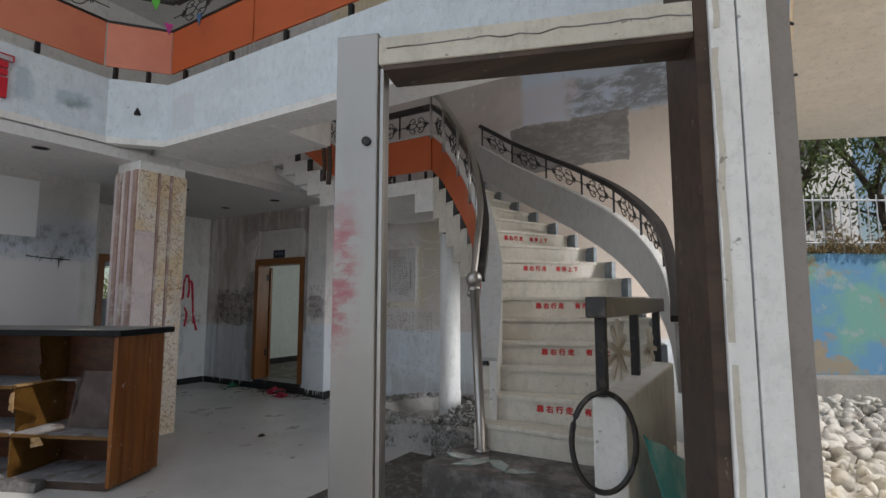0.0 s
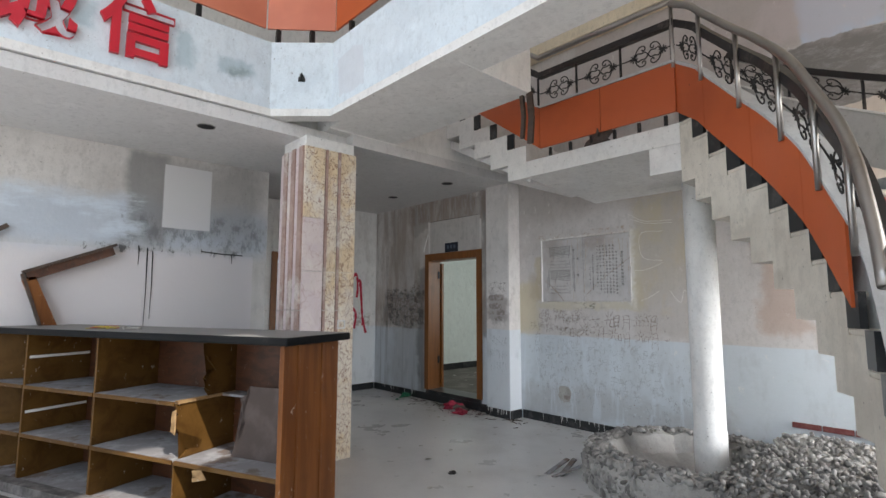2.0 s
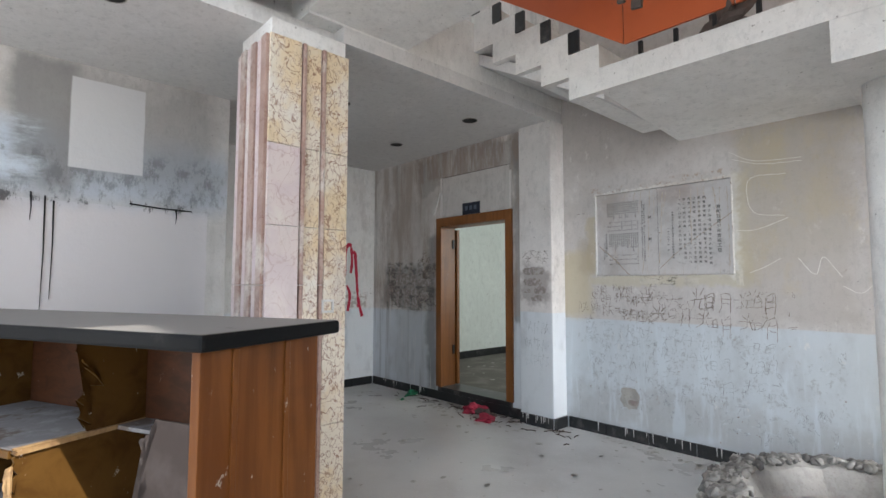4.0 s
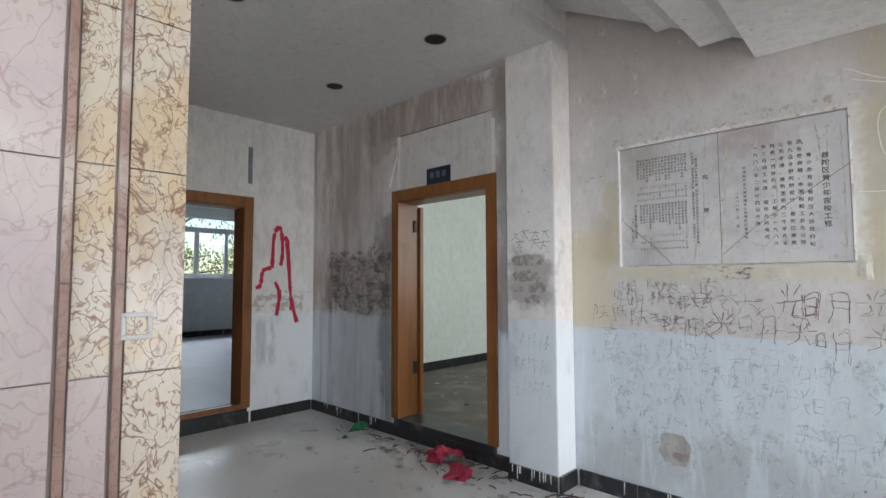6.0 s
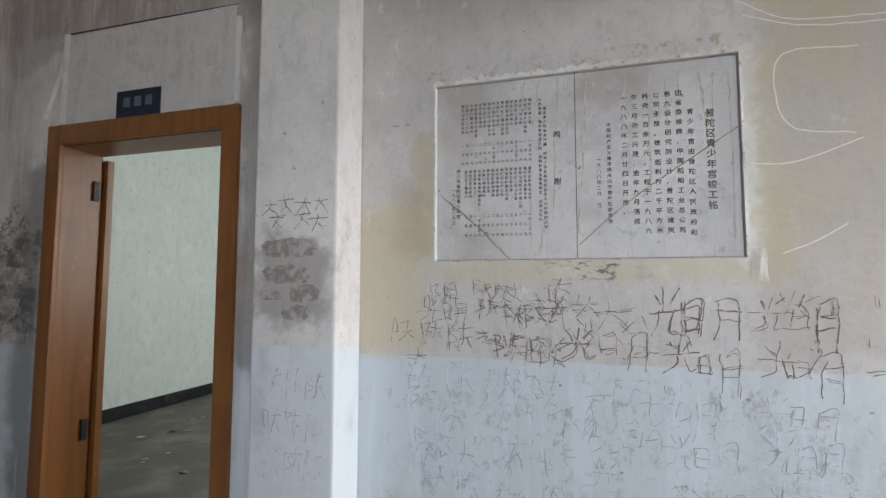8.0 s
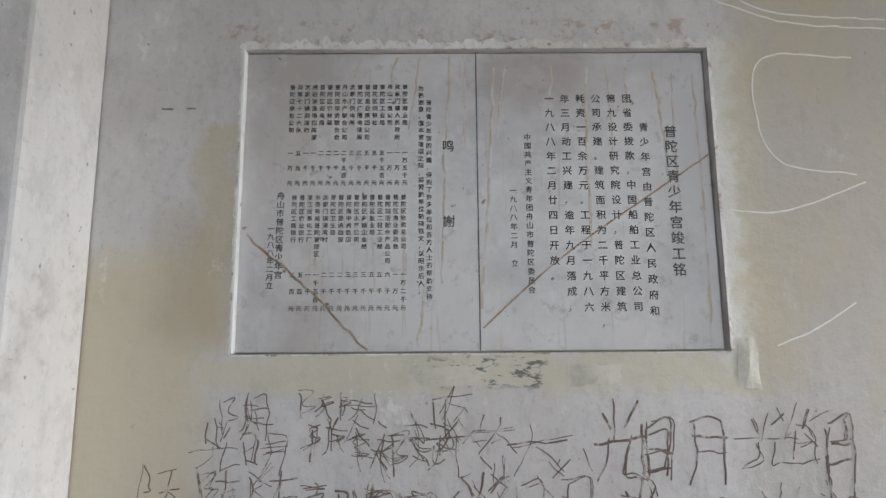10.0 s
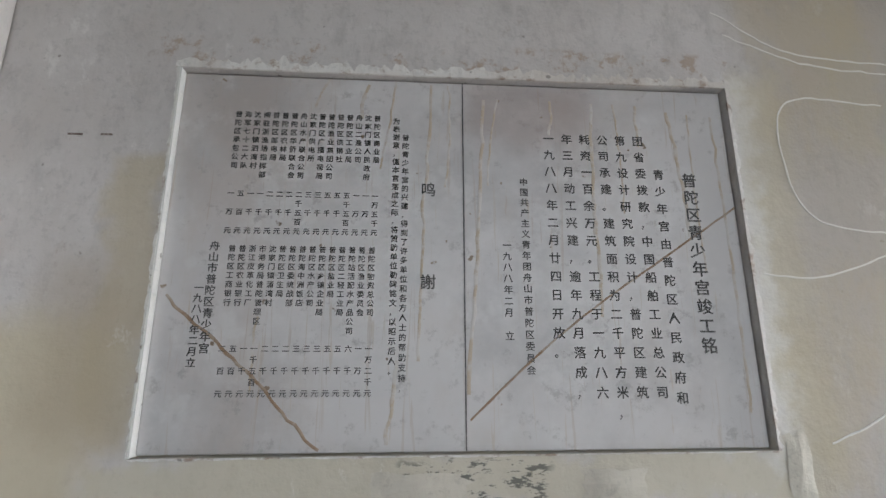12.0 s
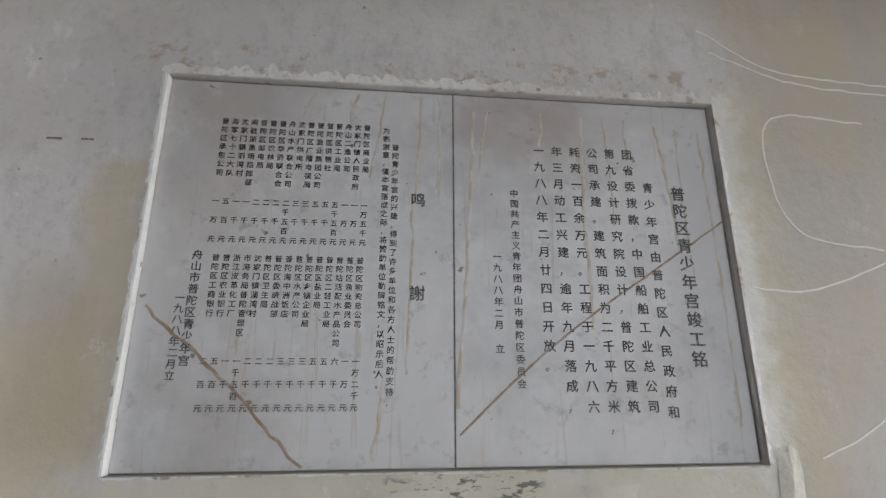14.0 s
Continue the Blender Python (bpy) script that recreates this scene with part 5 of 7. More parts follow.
    for i, c in enumerate(((0.55, 0.42, 0.03), (0.45, 0.08, 0.06), (0.6, 0.5, 0.05))):
        mt = Mat("scrap_paint_%s" % "abc"[i], c, 0.7)
        bm = bmesh.new()
        for k in range(5):
            a, x, y = rng.random() * 6, 1.93 + 0.05 * i + rng.random() * 0.14, -0.30 + rng.random() * 0.16
            box(bm, (-0.05, -0.008, 0), (0.05, 0.008, 0.004), m @ pose(x, y, top + 0.001 + 0.004 * k, 0, 0, math.degrees(a)))
        tagged(mesh_ob("scrap", bm, mt), "coloured plastic scraps lying on the dusty worktop", "scrap")
    for i in range(4):
        bm = B(((-0.02, -0.012, 0), (0.02, 0.012, 0.018)), m=m @ pose(1.65 + 0.05 * i, -0.25, top + 0.001, 0, 0, 30 * i), bevel=0.004)
        tagged(mesh_ob("rubble_crumb", bm, M_CONC), "grey crumb of plaster on the worktop", "rubble", "crumbs on the worktop")
    return th


counter()
# broken wooden frame leaning on the back wall
fr = tagged(empty("broken_frame", (-7.12, 1.7, 1.15)), "broken dark brown wooden frame piece leaning on the wall", "frame")
bm = bmesh.new()
tube(bm, [(-7.09, 1.532, 1.60), (-7.09, 2.17, 1.875)], 0.05, flat=(0.055, 0.045))
part("long_arm", bm, M_DESKBACK, fr)
bm = bmesh.new()
tube(bm, [(-7.075, 1.50, 1.635), (-7.075, 2.19, 1.93)], 0.05, flat=(0.07, 0.012))
part("cap_strip", bm, M_DARKWOOD, fr)
bm = bmesh.new()
tube(bm, [(-7.09, 1.545, 1.585), (-7.09, 1.78, 1.02)], 0.05, flat=(0.055, 0.05))
part("short_arm", bm, M_DESK, fr)
bm = bmesh.new()
tube(bm, [(-7.08, 1.50, 1.62), (-7.08, 1.70, 1.02)], 0.05, flat=(0.06, 0.012))
part("edge_strip", bm, M_DARKWOOD, fr)
bm = bmesh.new()
tube(bm, [(-7.11, 1.05, 1.80), (-7.11, 1.375, 2.05)], 0.02, flat=(0.03, 0.018))
tagged(mesh_ob("batten", bm, M_DARKWOOD), "dark wooden batten fixed aslant to the wall", "batten")
for (y, z0, z1) in ((2.48, 1.12, 1.93), (2.53, 1.2, 1.90), (2.40, 1.75, 1.95), (3.33, 1.80, 1.92)):
    bm = bmesh.new()
    tube(bm, [(-7.151, y, z1), (-7.151, y + 0.006, (z0 + z1) / 2), (-7.151, y + 0.002, z0)], [0.006, 0.004, 0.002], 6)
    tagged(mesh_ob("tar_drip", bm, M_DARK), "thin black drip run down the wall", "stain", "black drips on the wall")
bm = bmesh.new()
tube(bm, [(-7.15, 3.0, 1.93), (-7.15, 3.2, 1.915), (-7.15, 3.45, 1.91)], 0.006, 5)
tagged(mesh_ob("cable", bm, M_DARK), "frayed black cable stapled along the wall", "cable")

M_SHARD = Mat("dusty_glass", (0.30, 0.36, 0.34), 0.15)
M_SHARD.layer((0.46, 0.46, 0.44), M_SHARD.ramp(M_SHARD.noise(14, 4), 0.45, 0.65))
for i, (x, y, r, a) in enumerate(((-1.50, 3.36, 0.11, 10), (-1.36, 3.30, 0.14, 70), (-1.20, 3.33, 0.12, 150), (-1.05, 3.28, 0.09, 220))):
    bm = bmesh.new()
    prism(bm, [(r * f * math.cos(g), r * f * 0.6 * math.sin(g)) for f, g in ((1.0, 0.1), (0.7, 1.6), (1.1, 2.6), (0.6, 4.1), (0.9, 5.3))], 0.0, 0.005)
    bm.transform(pose(x, y, BASE + 0.002, 0, 0, a))
    tagged(mesh_ob("glass_shard", bm, M_SHARD), "broken dusty glass shard on the stair platform", "glass shard", "shards on the platform")

# ---------------------------------------------------------------- river-stone basin round the column
def stones(pts, seed, size=(0.025, 0.055)):
    """Many worn pebbles, set with their normal at the points given as (position, normal)."""
    rng = random.Random(seed)
    base = bmesh.new()
    bmesh.ops.create_icosphere(base, subdivisions=1, radius=1.0)
    bv = np.array([v.co[:] for v in base.verts])
    bf = [[v.index for v in f.verts] for f in base.faces]
    base.free()
    V, Fc = [], []
    for p, n in pts:
        r = rng.uniform(*size)
        q = Vector(n).to_track_quat("Z", "Y").to_matrix() @ Matrix.Rotation(rng.random() * 6.3, 3, "Z") @ Matrix.Rotation(rng.uniform(-0.9, 0.9), 3, "X")
        k = np.array([r * rng.uniform(0.9, 1.4), r * rng.uniform(0.35, 0.6), r * rng.uniform(0.7, 1.1)])
        w = (bv * (1 + 0.18 * (np.array([[rng.random()] for _ in bv]) - 0.5)) * k) @ np.array(q).T + np.array(p)
        Fc += [[i + len(V) * len(bv) for i in f] for f in bf]
        V.append(w)
    me = bpy.data.meshes.new("pebbles")
    me.from_pydata(np.concatenate(V).tolist(), [], Fc)
    me.materials.append(M_STONE.m)
    for p in me.polygons:
        p.use_smooth = True
    return me


rng = random.Random(21)
bas = tagged(empty("stone_basin", (-3.15, 5.55, FLOOR)), "round basin of mortared river stones around the column", "basin")
C, RO, RI, RZ = Vector((-3.06, 5.55)), 0.80, 0.56, 0.20
bm = bmesh.new()
n = 64
prof = [(RO, FLOOR), (RO - 0.01, 0.10), (RO - 0.06, RZ - 0.02), (RI + 0.10, RZ), (RI + 0.02, RZ - 0.03), (RI - 0.06, 0.03), (0.001, -0.03)]
rings = []
for r, z in prof:
    rings.append([bm.verts.new((C.x + (r + 0.03 * noise.noise((3 * math.cos(a), 3 * math.sin(a), r))) * math.cos(a), C.y + min((r + 0.03 * noise.noise((3 * math.cos(a), 3 * math.sin(a), r))) * math.sin(a) * 1.02, 0.96),
                                z + 0.03 * noise.noise((5 * math.cos(a), 5 * math.sin(a), z * 3)) * (z > 0))) for a in [2 * math.pi * k / n for k in range(n)]])
for q, w in zip(rings, rings[1:]):
    for k in range(n):
        bm.faces.new((q[k], q[(k + 1) % n], w[(k + 1) % n], w[k]))
part("mortar", bm, M_CONC, bas, "rough grey mortar")
pts = []
for _ in range(2100):
    a = rng.random() * 6.283
    f = rng.random()
    if f < 0.62:
        z = rng.uniform(FLOOR, RZ - 0.02)
        r, nn = RO - 0.03 * (z > 0.1), (math.cos(a), math.sin(a), 0.15)
    elif f < 0.92:
        r = rng.uniform(RI + 0.03, RO - 0.02)
        z, nn = RZ + 0.0 - 0.02 * (r > RO - 0.1), (0.2 * math.cos(a), 0.2 * math.sin(a), 1)
    else:
        z = rng.uniform(0.05, RZ - 0.03)
        r, nn = RI - 0.05 + 0.35 * (z - 0.03) , (-math.cos(a), -math.sin(a), 0.3)
        if math.cos(a) < 0.3:
            continue
    y = C.y + r * math.sin(a)
    if y < 6.44 and (C.x + r * math.cos(a) + 2.93) ** 2 + (y - 5.70) ** 2 > 0.135 ** 2:
        pts.append(((C.x + r * math.cos(a), y, z), nn))
o = new("pebble_facing", stones(pts, 5, (0.018, 0.040)))
o.parent, o.matrix_parent_inverse = bas, bas.matrix_world.inverted()
tagged(o, "grey river pebbles set in mortar", kind="stuff")

mound = tagged(empty("stone_mound", (-2.1, 5.0, FLOOR)), "mound wall of pale pebbles beside the stair", "mound")
bm = bmesh.new()
prism(bm, [(-2.55, 4.72), (-2.2, 4.55), (-1.75, 4.62), (-1.6, 5.0), (-1.6, 6.4), (-2.55, 6.4), (-2.62, 5.2)], FLOOR, [0.20, 0.24, 0.20, 0.26, 0.30, 0.30, 0.24])
bmesh.ops.bevel(bm, geom=list(bm.edges), offset=0.06, segments=2, affect="EDGES")
part("mortar", bm, M_CONC, mound)
pts = []
edge = [(-2.62, 5.2), (-2.55, 4.72), (-2.2, 4.55), (-1.75, 4.62), (-1.6, 5.0)]
for _ in range(3400):
    if rng.random() < 0.62:
        i = rng.randrange(4)
        f = rng.random()
        a, b = Vector(edge[i]), Vector(edge[i + 1])
        p, d = a + (b - a) * f, (b - a).normalized()
        pts.append(((p.x, p.y, rng.uniform(FLOOR, 0.22)), (-0.0 + d.y * -1, d.x * -1 if d.x < 0 else -d.x, 0.2)))
    else:
        x, y = rng.uniform(-2.55, -1.65), rng.uniform(4.68, 6.35)
        pts.append(((x, y, 0.23 + 0.05 * rng.random() + 0.03 * (y > 5)), (rng.uniform(-0.3, 0.3), rng.uniform(-0.5, 0.1), 1)))
o = new("pebble_facing", stones(pts, 6, (0.013, 0.029)))
o.parent, o.matrix_parent_inverse = mound, mound.matrix_world.inverted()
tagged(o, "pale grey pebbles", kind="stuff")
M_BRICK = Mat("red_brick", (0.13, 0.03, 0.03), 0.85)
M_BRICK.layer((0.20, 0.07, 0.06), M_BRICK.ramp(M_BRICK.noise(15, 4), 0.4, 0.7))
for i in range(4):
    bm = B(((-2.55 + 0.215 * i, 6.478, 0.315), (-2.345 + 0.215 * i, 6.499, 0.36)), bevel=0.004)
    tagged(mesh_ob("brick", bm, M_BRICK), "bare red brick where the plaster has fallen", "brick", "bare bricks by the wall")
# rubble and dirt in front of the basin and under the stair
bm = bmesh.new()
bmesh.ops.create_grid(bm, x_segments=24, y_segments=24, size=0.5)
for v in bm.verts:
    r = math.hypot(v.co.x, v.co.y)
    v.co.z = max(-0.02, 0.16 * max(0, 1 - r * 2.05) + 0.05 * noise.noise((v.co.x * 8, v.co.y * 8, 1)) * max(0, 1 - r * 2))
bm.transform(Matrix.Translation((-2.15, 3.95, FLOOR + 0.005)) @ Matrix.Diagonal((1.3, 1.5, 1, 1)))
tagged(mesh_ob("dirt_mound", bm, M_DIRT, smooth=True), "low heap of dark dirt and rubble by the stair", "rubble")
sticks = [(-3.98, 5.06, 20), (-3.90, 5.10, 35), (-3.85, 5.02, -8)]
for x, y, a in sticks:
    bm = B(((-0.15, -0.022, 0.0), (0.15, 0.022, 0.012)), m=pose(x, y, FLOOR + 0.03, 0, -18, a + 60), bevel=0.002)
    tagged(mesh_ob("wood_scrap", bm, M_DUST), "short broken wooden slat on the floor", "wood scrap", "slats by the basin")

# ---------------------------------------------------------------- entrance portal and pier
M_POST = Mat("smeared_steel", (0.34, 0.32, 0.30), 0.36, 0.9)
M_POST.rough(M_POST.noise(7, 5, 0.7), 0.25, 0.55)
M_POST.layer((0.22, 0.20, 0.185), M_POST.math("MULTIPLY", M_POST.ramp(M_POST.noise(3, 5, 0.7, (1, 1, 0.4)), 0.45, 0.75), 0.6))
zz = M_POST.math("ADD", M_POST.axis("z"), M_POST.math("MULTIPLY_ADD", M_POST.noise(6, 4), 0.4, -0.2))
smear = M_POST.math("MULTIPLY", M_POST.ramp(zz, 1.15, 1.35), M_POST.ramp(zz, 1.75, 1.5))
side = M_POST.math("ADD", M_POST.axis("x"), M_POST.math("MULTIPLY_ADD", M_POST.noise(9, 5, 0.7), 0.10, -0.05))
smear = M_POST.math("MULTIPLY", smear, M_POST.ramp(side, -0.755, -0.815))
smear = M_POST.math("MULTIPLY", smear, M_POST.ramp(M_POST.noise(7, 6, 0.75, (1, 1, 2.0), (3, 1, 1)), 0.36, 0.56))
M_POST.layer((0.30, 0.03, 0.06), M_POST.math("MULTIPLY", smear, 0.62))
portal = tagged(empty("entrance_portal", (-0.845, 1.50, FLOOR)), "dull steel portal frame with cracked cream header and red smear", "door frame")
PM = Matrix((FU, FV, (0, 0, 1))).transposed().to_4x4()
PM.translation = (-0.845, 1.50, 0)
part("post", B(((0, 0, FLOOR), (0.125, 0.10, 2.15)), m=PM, bevel=0.004), M_POST, portal)
part("edge_strip", B(((0.1255, 0.012, FLOOR), (0.138, 0.03, 2.05)), m=PM, bevel=0.002), M_STEEL, portal, "bright steel edge strip")
bm = bmesh.new()
tube(bm, [PM @ Vector((0.094, 0.002, 1.835)), PM @ Vector((0.094, -0.008, 1.835))], 0.013, 14)
part("bolt", bm, M_IRON, portal, "rusty round bolt head")
part("header", B(((0.1255, 0, 2.055), (0.944, 0.13, 2.135)), m=PM, bevel=0.004), M_CREAM2, portal, "cracked cream plaster header")
# Dark sheet that makes the header's underside darker than its front.
part("header_underside", B(((0.139, 0.006, 2.04), (0.944, 0.125, 2.0545)), m=PM), M_DARKWOOD, portal)
bm = bmesh.new()
tube(bm, [PM @ Vector((0.15 + 0.79 * i / 30, -0.001, 2.10 + 0.018 * noise.noise((i * 0.35, 2, 1)))) for i in range(31)], 0.0022, 4)
part("crack", bm, M_DUST, portal)
M_PIER = plaster("pier_white_paint", (0.86, 0.86, 0.85), (0.55, 0.53, 0.50), 0.15, (5, 5, 2), 0.6)
# Taupe for the pier's angled side; its shade is put into this colour.
M_TAUPE = plaster("taupe_shaded_side", (0.30, 0.27, 0.25), (0.20, 0.18, 0.165), 0.3, (5, 1, 2), 0.6)
pier = tagged(empty("pier", (0.1, 1.9, FLOOR)), "white painted pier with a groove and peeling paint", kind="structure")
part("core", B(((0.9755, 0.02, FLOOR), (1.15, 0.32, 5.2)), m=PM), M_CONC, pier)
# Inner face set darker than the front boards.
part("inner_face", B(((0.945, 0.0, FLOOR), (0.975, 0.315, 2.9)), m=PM), M_DARKWOOD, pier, "dark inner lining")
part("front_board", B(((0.976, -0.012, FLOOR), (1.034, 0.0195, 5.2)), m=PM, bevel=0.003), M_PIER, pier)
part("front_board", B(((1.039, -0.012, FLOOR), (1.102, 0.0195, 5.2)), m=PM, bevel=0.003), M_PIER, pier)
part("side_board", B(((1.104, 0.0, FLOOR), (1.155, 0.06, 5.2)), m=PM, bevel=0.004), M_TAUPE, pier, "taupe side strip with shade put into its colour")
for i, (x, z0, z1) in enumerate(((0.988, 0.2, 1.25), (0.985, 1.3, 2.0), (0.99, 2.05, 2.6))):
    bm = bmesh.new()
    tube(bm, [PM @ Vector((x + 0.006 * noise.noise((k * 0.5, i, 3)), -0.0125, z0 + (z1 - z0) * k / 14)) for k in range(15)], 0.005, flat=(0.007, 0.0015))
    part("peeling_paint", bm, M_CREAM2, pier, "curled strip of peeling cream paint")
for z, a in ((1.94, 25), (2.1, -30), (1.75, 5)):
    bm = bmesh.new()
    tube(bm, [PM @ Vector((1.15, 0.06, z)), PM @ Vector((1.195, 0.08, z + 0.03 * math.sin(radians(a))))], 0.004, 5)
    part("wire_end", bm, M_IRON, pier)
# turquoise sheet slumped by the end wall
M_TURQ = Mat("turquoise_plastic", (0.10, 0.50, 0.52), 0.35)
M_TURQ.layer((0.45, 0.72, 0.74), M_TURQ.ramp(M_TURQ.noise(4, 4), 0.45, 0.65))
bm = bmesh.new()
bmesh.ops.create_grid(bm, x_segments=16, y_segments=16, size=0.5)
for v in bm.verts:
    f, g = v.co.x + 0.5, v.co.y + 0.5
    e = Vector((0.16, 0.15, -0.72)).lerp(Vector((0.22, 1.05, -0.46)), g)
    w = 0.035 * noise.noise((g * 7, f * 2, 0)) * f + 0.012 * noise.noise((f * 9, g * 14, 5))
    v.co = Vector((-0.244, 2.57, 0.885)) + e * f + Vector((abs(w), 0, w))
r = bmesh.ops.solidify(bm, geom=list(bm.faces), thickness=0.004)
tagged(mesh_ob("plastic_sheet", bm, M_TURQ, smooth=True), "crumpled turquoise plastic sheet hanging beside the low wall", "plastic sheet")

# ---------------------------------------------------------------- engraved marble tablets in the wall
YT = NW + 0.015
tab_r = tagged(mesh_ob("marble_tablet", B(((-4.5695, YT, PZ0 + 0.003), (PX1 - 0.004, NW + 0.0299, PZ1 - 0.003)), bevel=0.002), M_TABLET), "grey marble tablet engraved with an inscription, stained by drips", "plaque", "tablets in the wall")
tab_l = tagged(mesh_ob("marble_tablet", B(((PX0 + 0.004, YT, PZ0 + 0.003), (-4.5715, NW + 0.0299, PZ1 - 0.003)), bevel=0.002), M_TABLET), "grey marble tablet engraved with many columns, cracked at a corner", "plaque", "tablets in the wall")


def letter(ch, size):
    """One engraved character as a mesh, built once for each size."""
    if (ch, size) not in GLYPH:
        cu = bpy.data.curves.new("letter", "FONT")
        cu.body, cu.size, cu.extrude, cu.resolution_u = ch, size, 0.0004, 1
        cu.align_x, cu.align_y = "CENTER", "CENTER"
        ob = bpy.data.objects.new("letter", cu)
        scene.collection.objects.link(ob)
        me = embolden(bpy.data.meshes.new_from_object(ob.evaluated_get(bpy.context.evaluated_depsgraph_get())), size * 0.016)
        me.transform(Matrix(((1, 0, 0, 0), (0, 0, -1, 0), (0, 1, 0, 0), (0, 0, 0, 1))))
        me.materials.append(M_INK.m)
        bpy.data.objects.remove(ob)
        bpy.data.curves.remove(cu)
        GLYPH[(ch, size)] = me
    return GLYPH[(ch, size)]


def column(body, x, z0, z1, size, parent, fine=None):
    """An upright column of characters centred on x; z0 and z1 are the middles of the first and last."""
    pitch = (z0 - z1) / max(1, len(body) - 1)
    for i, ch in enumerate(body):
        if ch == " ":
            continue
        me, z = letter(ch, size), z0 - pitch * i
        if fine is None:
            o = new("character", me)
            o.matrix_world = Matrix.Translation((x, YT - 0.0008, z))
            o.parent, o.matrix_parent_inverse = parent, parent.matrix_world.inverted()
        else:
            n = len(fine[0])
            fine[0].extend((x + v.co.x, YT - 0.0008 + v.co.y, z + v.co.z) for v in me.vertices)
            fine[1].extend([k + n for k in p.vertices] for p in me.polygons)


FINE = ([], [])
GLYPH = {}
column("普陀区青少年宫竣工铭", -4.075, 1.937, 1.583, 0.034, tab_r)
main = ["　　青少年宫由普陀区人民政府和", "团省委拨款，中国船舶工业总公司", "第九设计研究院设计，普陀区建筑", "公司承建。建筑面积为二千平方米，", "耗资一百余万元。工程于一九八六", "年三月动工兴建，逾年九月落成，", "一九八八年二月廿四日开放。"]
for i, body in enumerate(main):
    column(body.replace("　", " "), -4.143 - 0.040 * i, 2.027, 2.027 - 0.0389 * (len(body) - 1) * (0.98 if i else 1.0), 0.0245, tab_r)
column("中国共产主义青年团舟山市普陀区委员会", -4.442, 1.925, 1.536, 0.0185, tab_r)
column("一九八八年二月 立", -4.482, 1.786, 1.602, 0.0185, tab_r)
column("鸣", -4.644, 1.902, 1.9, 0.032, tab_l)
column("謝", -4.644, 1.707, 1.7, 0.032, tab_l)
column("普陀青少年宫的兴建，得到了许多单位和各方人士的帮助支持，", -4.693, 2.019, 1.503, 0.0155, tab_l, FINE)
column("为表谢意，值本宫落成之际，将赞助单位勒碑铭文，以昭示后人。", -4.713, 2.057, 1.535, 0.0155, tab_l, FINE)
top = "普陀区商业局 沈家门镇人民政府 舟山二渔公司 普陀区工业局 普陀区供销社 普陀渔业集团公司 普陀区广播电视局 沈家门供电所 舟山水产联合公司 普陀区华侨联合会 普陀区农林局 普陀区邮电局 闸驻浙渔场指挥部 沈家门镇泗湾村 海军七十二大队 普陀区承包公司".split()
paid = "一万五千元 一万元 一万元 五千五百元 五千元 五千元 三千元 三千元 二千五百元 二千元 二千元 二千元 一千元 一千元 五百元 一万元".split()
low = "普陀区物资总公司 普陀区渔业委员会 普陀站活配水产品公司 普陀区二轻工业局 普陀区盐业局 普陀区乡镇企业局 普陀区水产公司 普陀海中洲饭店 普陀区委统战部 普陀区卫生局 沈家门镇蒲湾村 市港务局普陀管理区 浙江皮革化工厂 普陀区农业银行 普陀区工商银行".split()
paid2 = "一万二千元 一万元 六千元 五千元 五千元 三千元 三千元 三千元 二千元 二千元 二千元 一千五百元 一千元 五百元 二百元".split()
for i, (a, b) in enumerate(zip(top, paid)):
    x = -4.754 - 0.0193 * i
    column(a, x, 2.062, 2.062 - 0.0192 * (len(a) - 1), 0.0148, tab_l, FINE)
    column(b, x, 1.886, 1.808, 0.0142, tab_l, FINE)
for i, (a, b) in enumerate(zip(low, paid2)):
    x = -4.757 - 0.0195 * i
    column(a, x, 1.771, 1.771 - 0.0178 * (len(a) - 1), 0.0145, tab_l, FINE)
    column(b, x, 1.577, 1.495, 0.0142, tab_l, FINE)
column("舟山市普陀区青少年宫", -5.064, 1.775, 1.577, 0.0205, tab_l)
column("一九八八年二月立", -5.085, 1.692, 1.551, 0.0185, tab_l)
me = bpy.data.meshes.new("fine_inscription")
me.from_pydata(FINE[0], [], FINE[1])
me.materials.append(M_INK.m)
o = new("fine_inscription", me)
o.parent, o.matrix_parent_inverse = tab_l, tab_l.matrix_world.inverted()
tagged(o, "many fine columns of small engraved characters", kind="stuff")
M_RUST = Mat("rust_line", (0.30, 0.20, 0.13), 0.8)
M_RUST.layer((0.42, 0.36, 0.30), M_RUST.ramp(M_RUST.noise(30, 4), 0.4, 0.7))


def wall_line(name, pts, r, mat, parent=None, wob=0.004, y=YT, n=14, seed=0, flat=0.35):
    """A thin irregular mark on a wall facing the hall, through (x, z) points."""
    ctl = [Vector((a, b)) for a, b in pts]
    out = []
    m = (len(ctl) - 1) * n if len(ctl) > 2 else n
    for i in range(m + 1):
        p = spline(ctl, i * (len(ctl) - 1) / m)
        w = noise.noise((p.x * 30 + seed, p.y * 30, seed)) * wob
        out.append((p.x + w, y - 0.0003, p.y + w))
    bm = bmesh.new()
    tube(bm, out, [r * (0.75 + 0.5 * abs(noise.noise((i * 0.7, seed, 2)))) for i in range(m + 1)], 6)
    for v in bm.verts:
        v.co.y = y + (v.co.y - y) * flat
    return part(name, bm, mat, parent) if parent else mesh_ob(name, bm, mat)


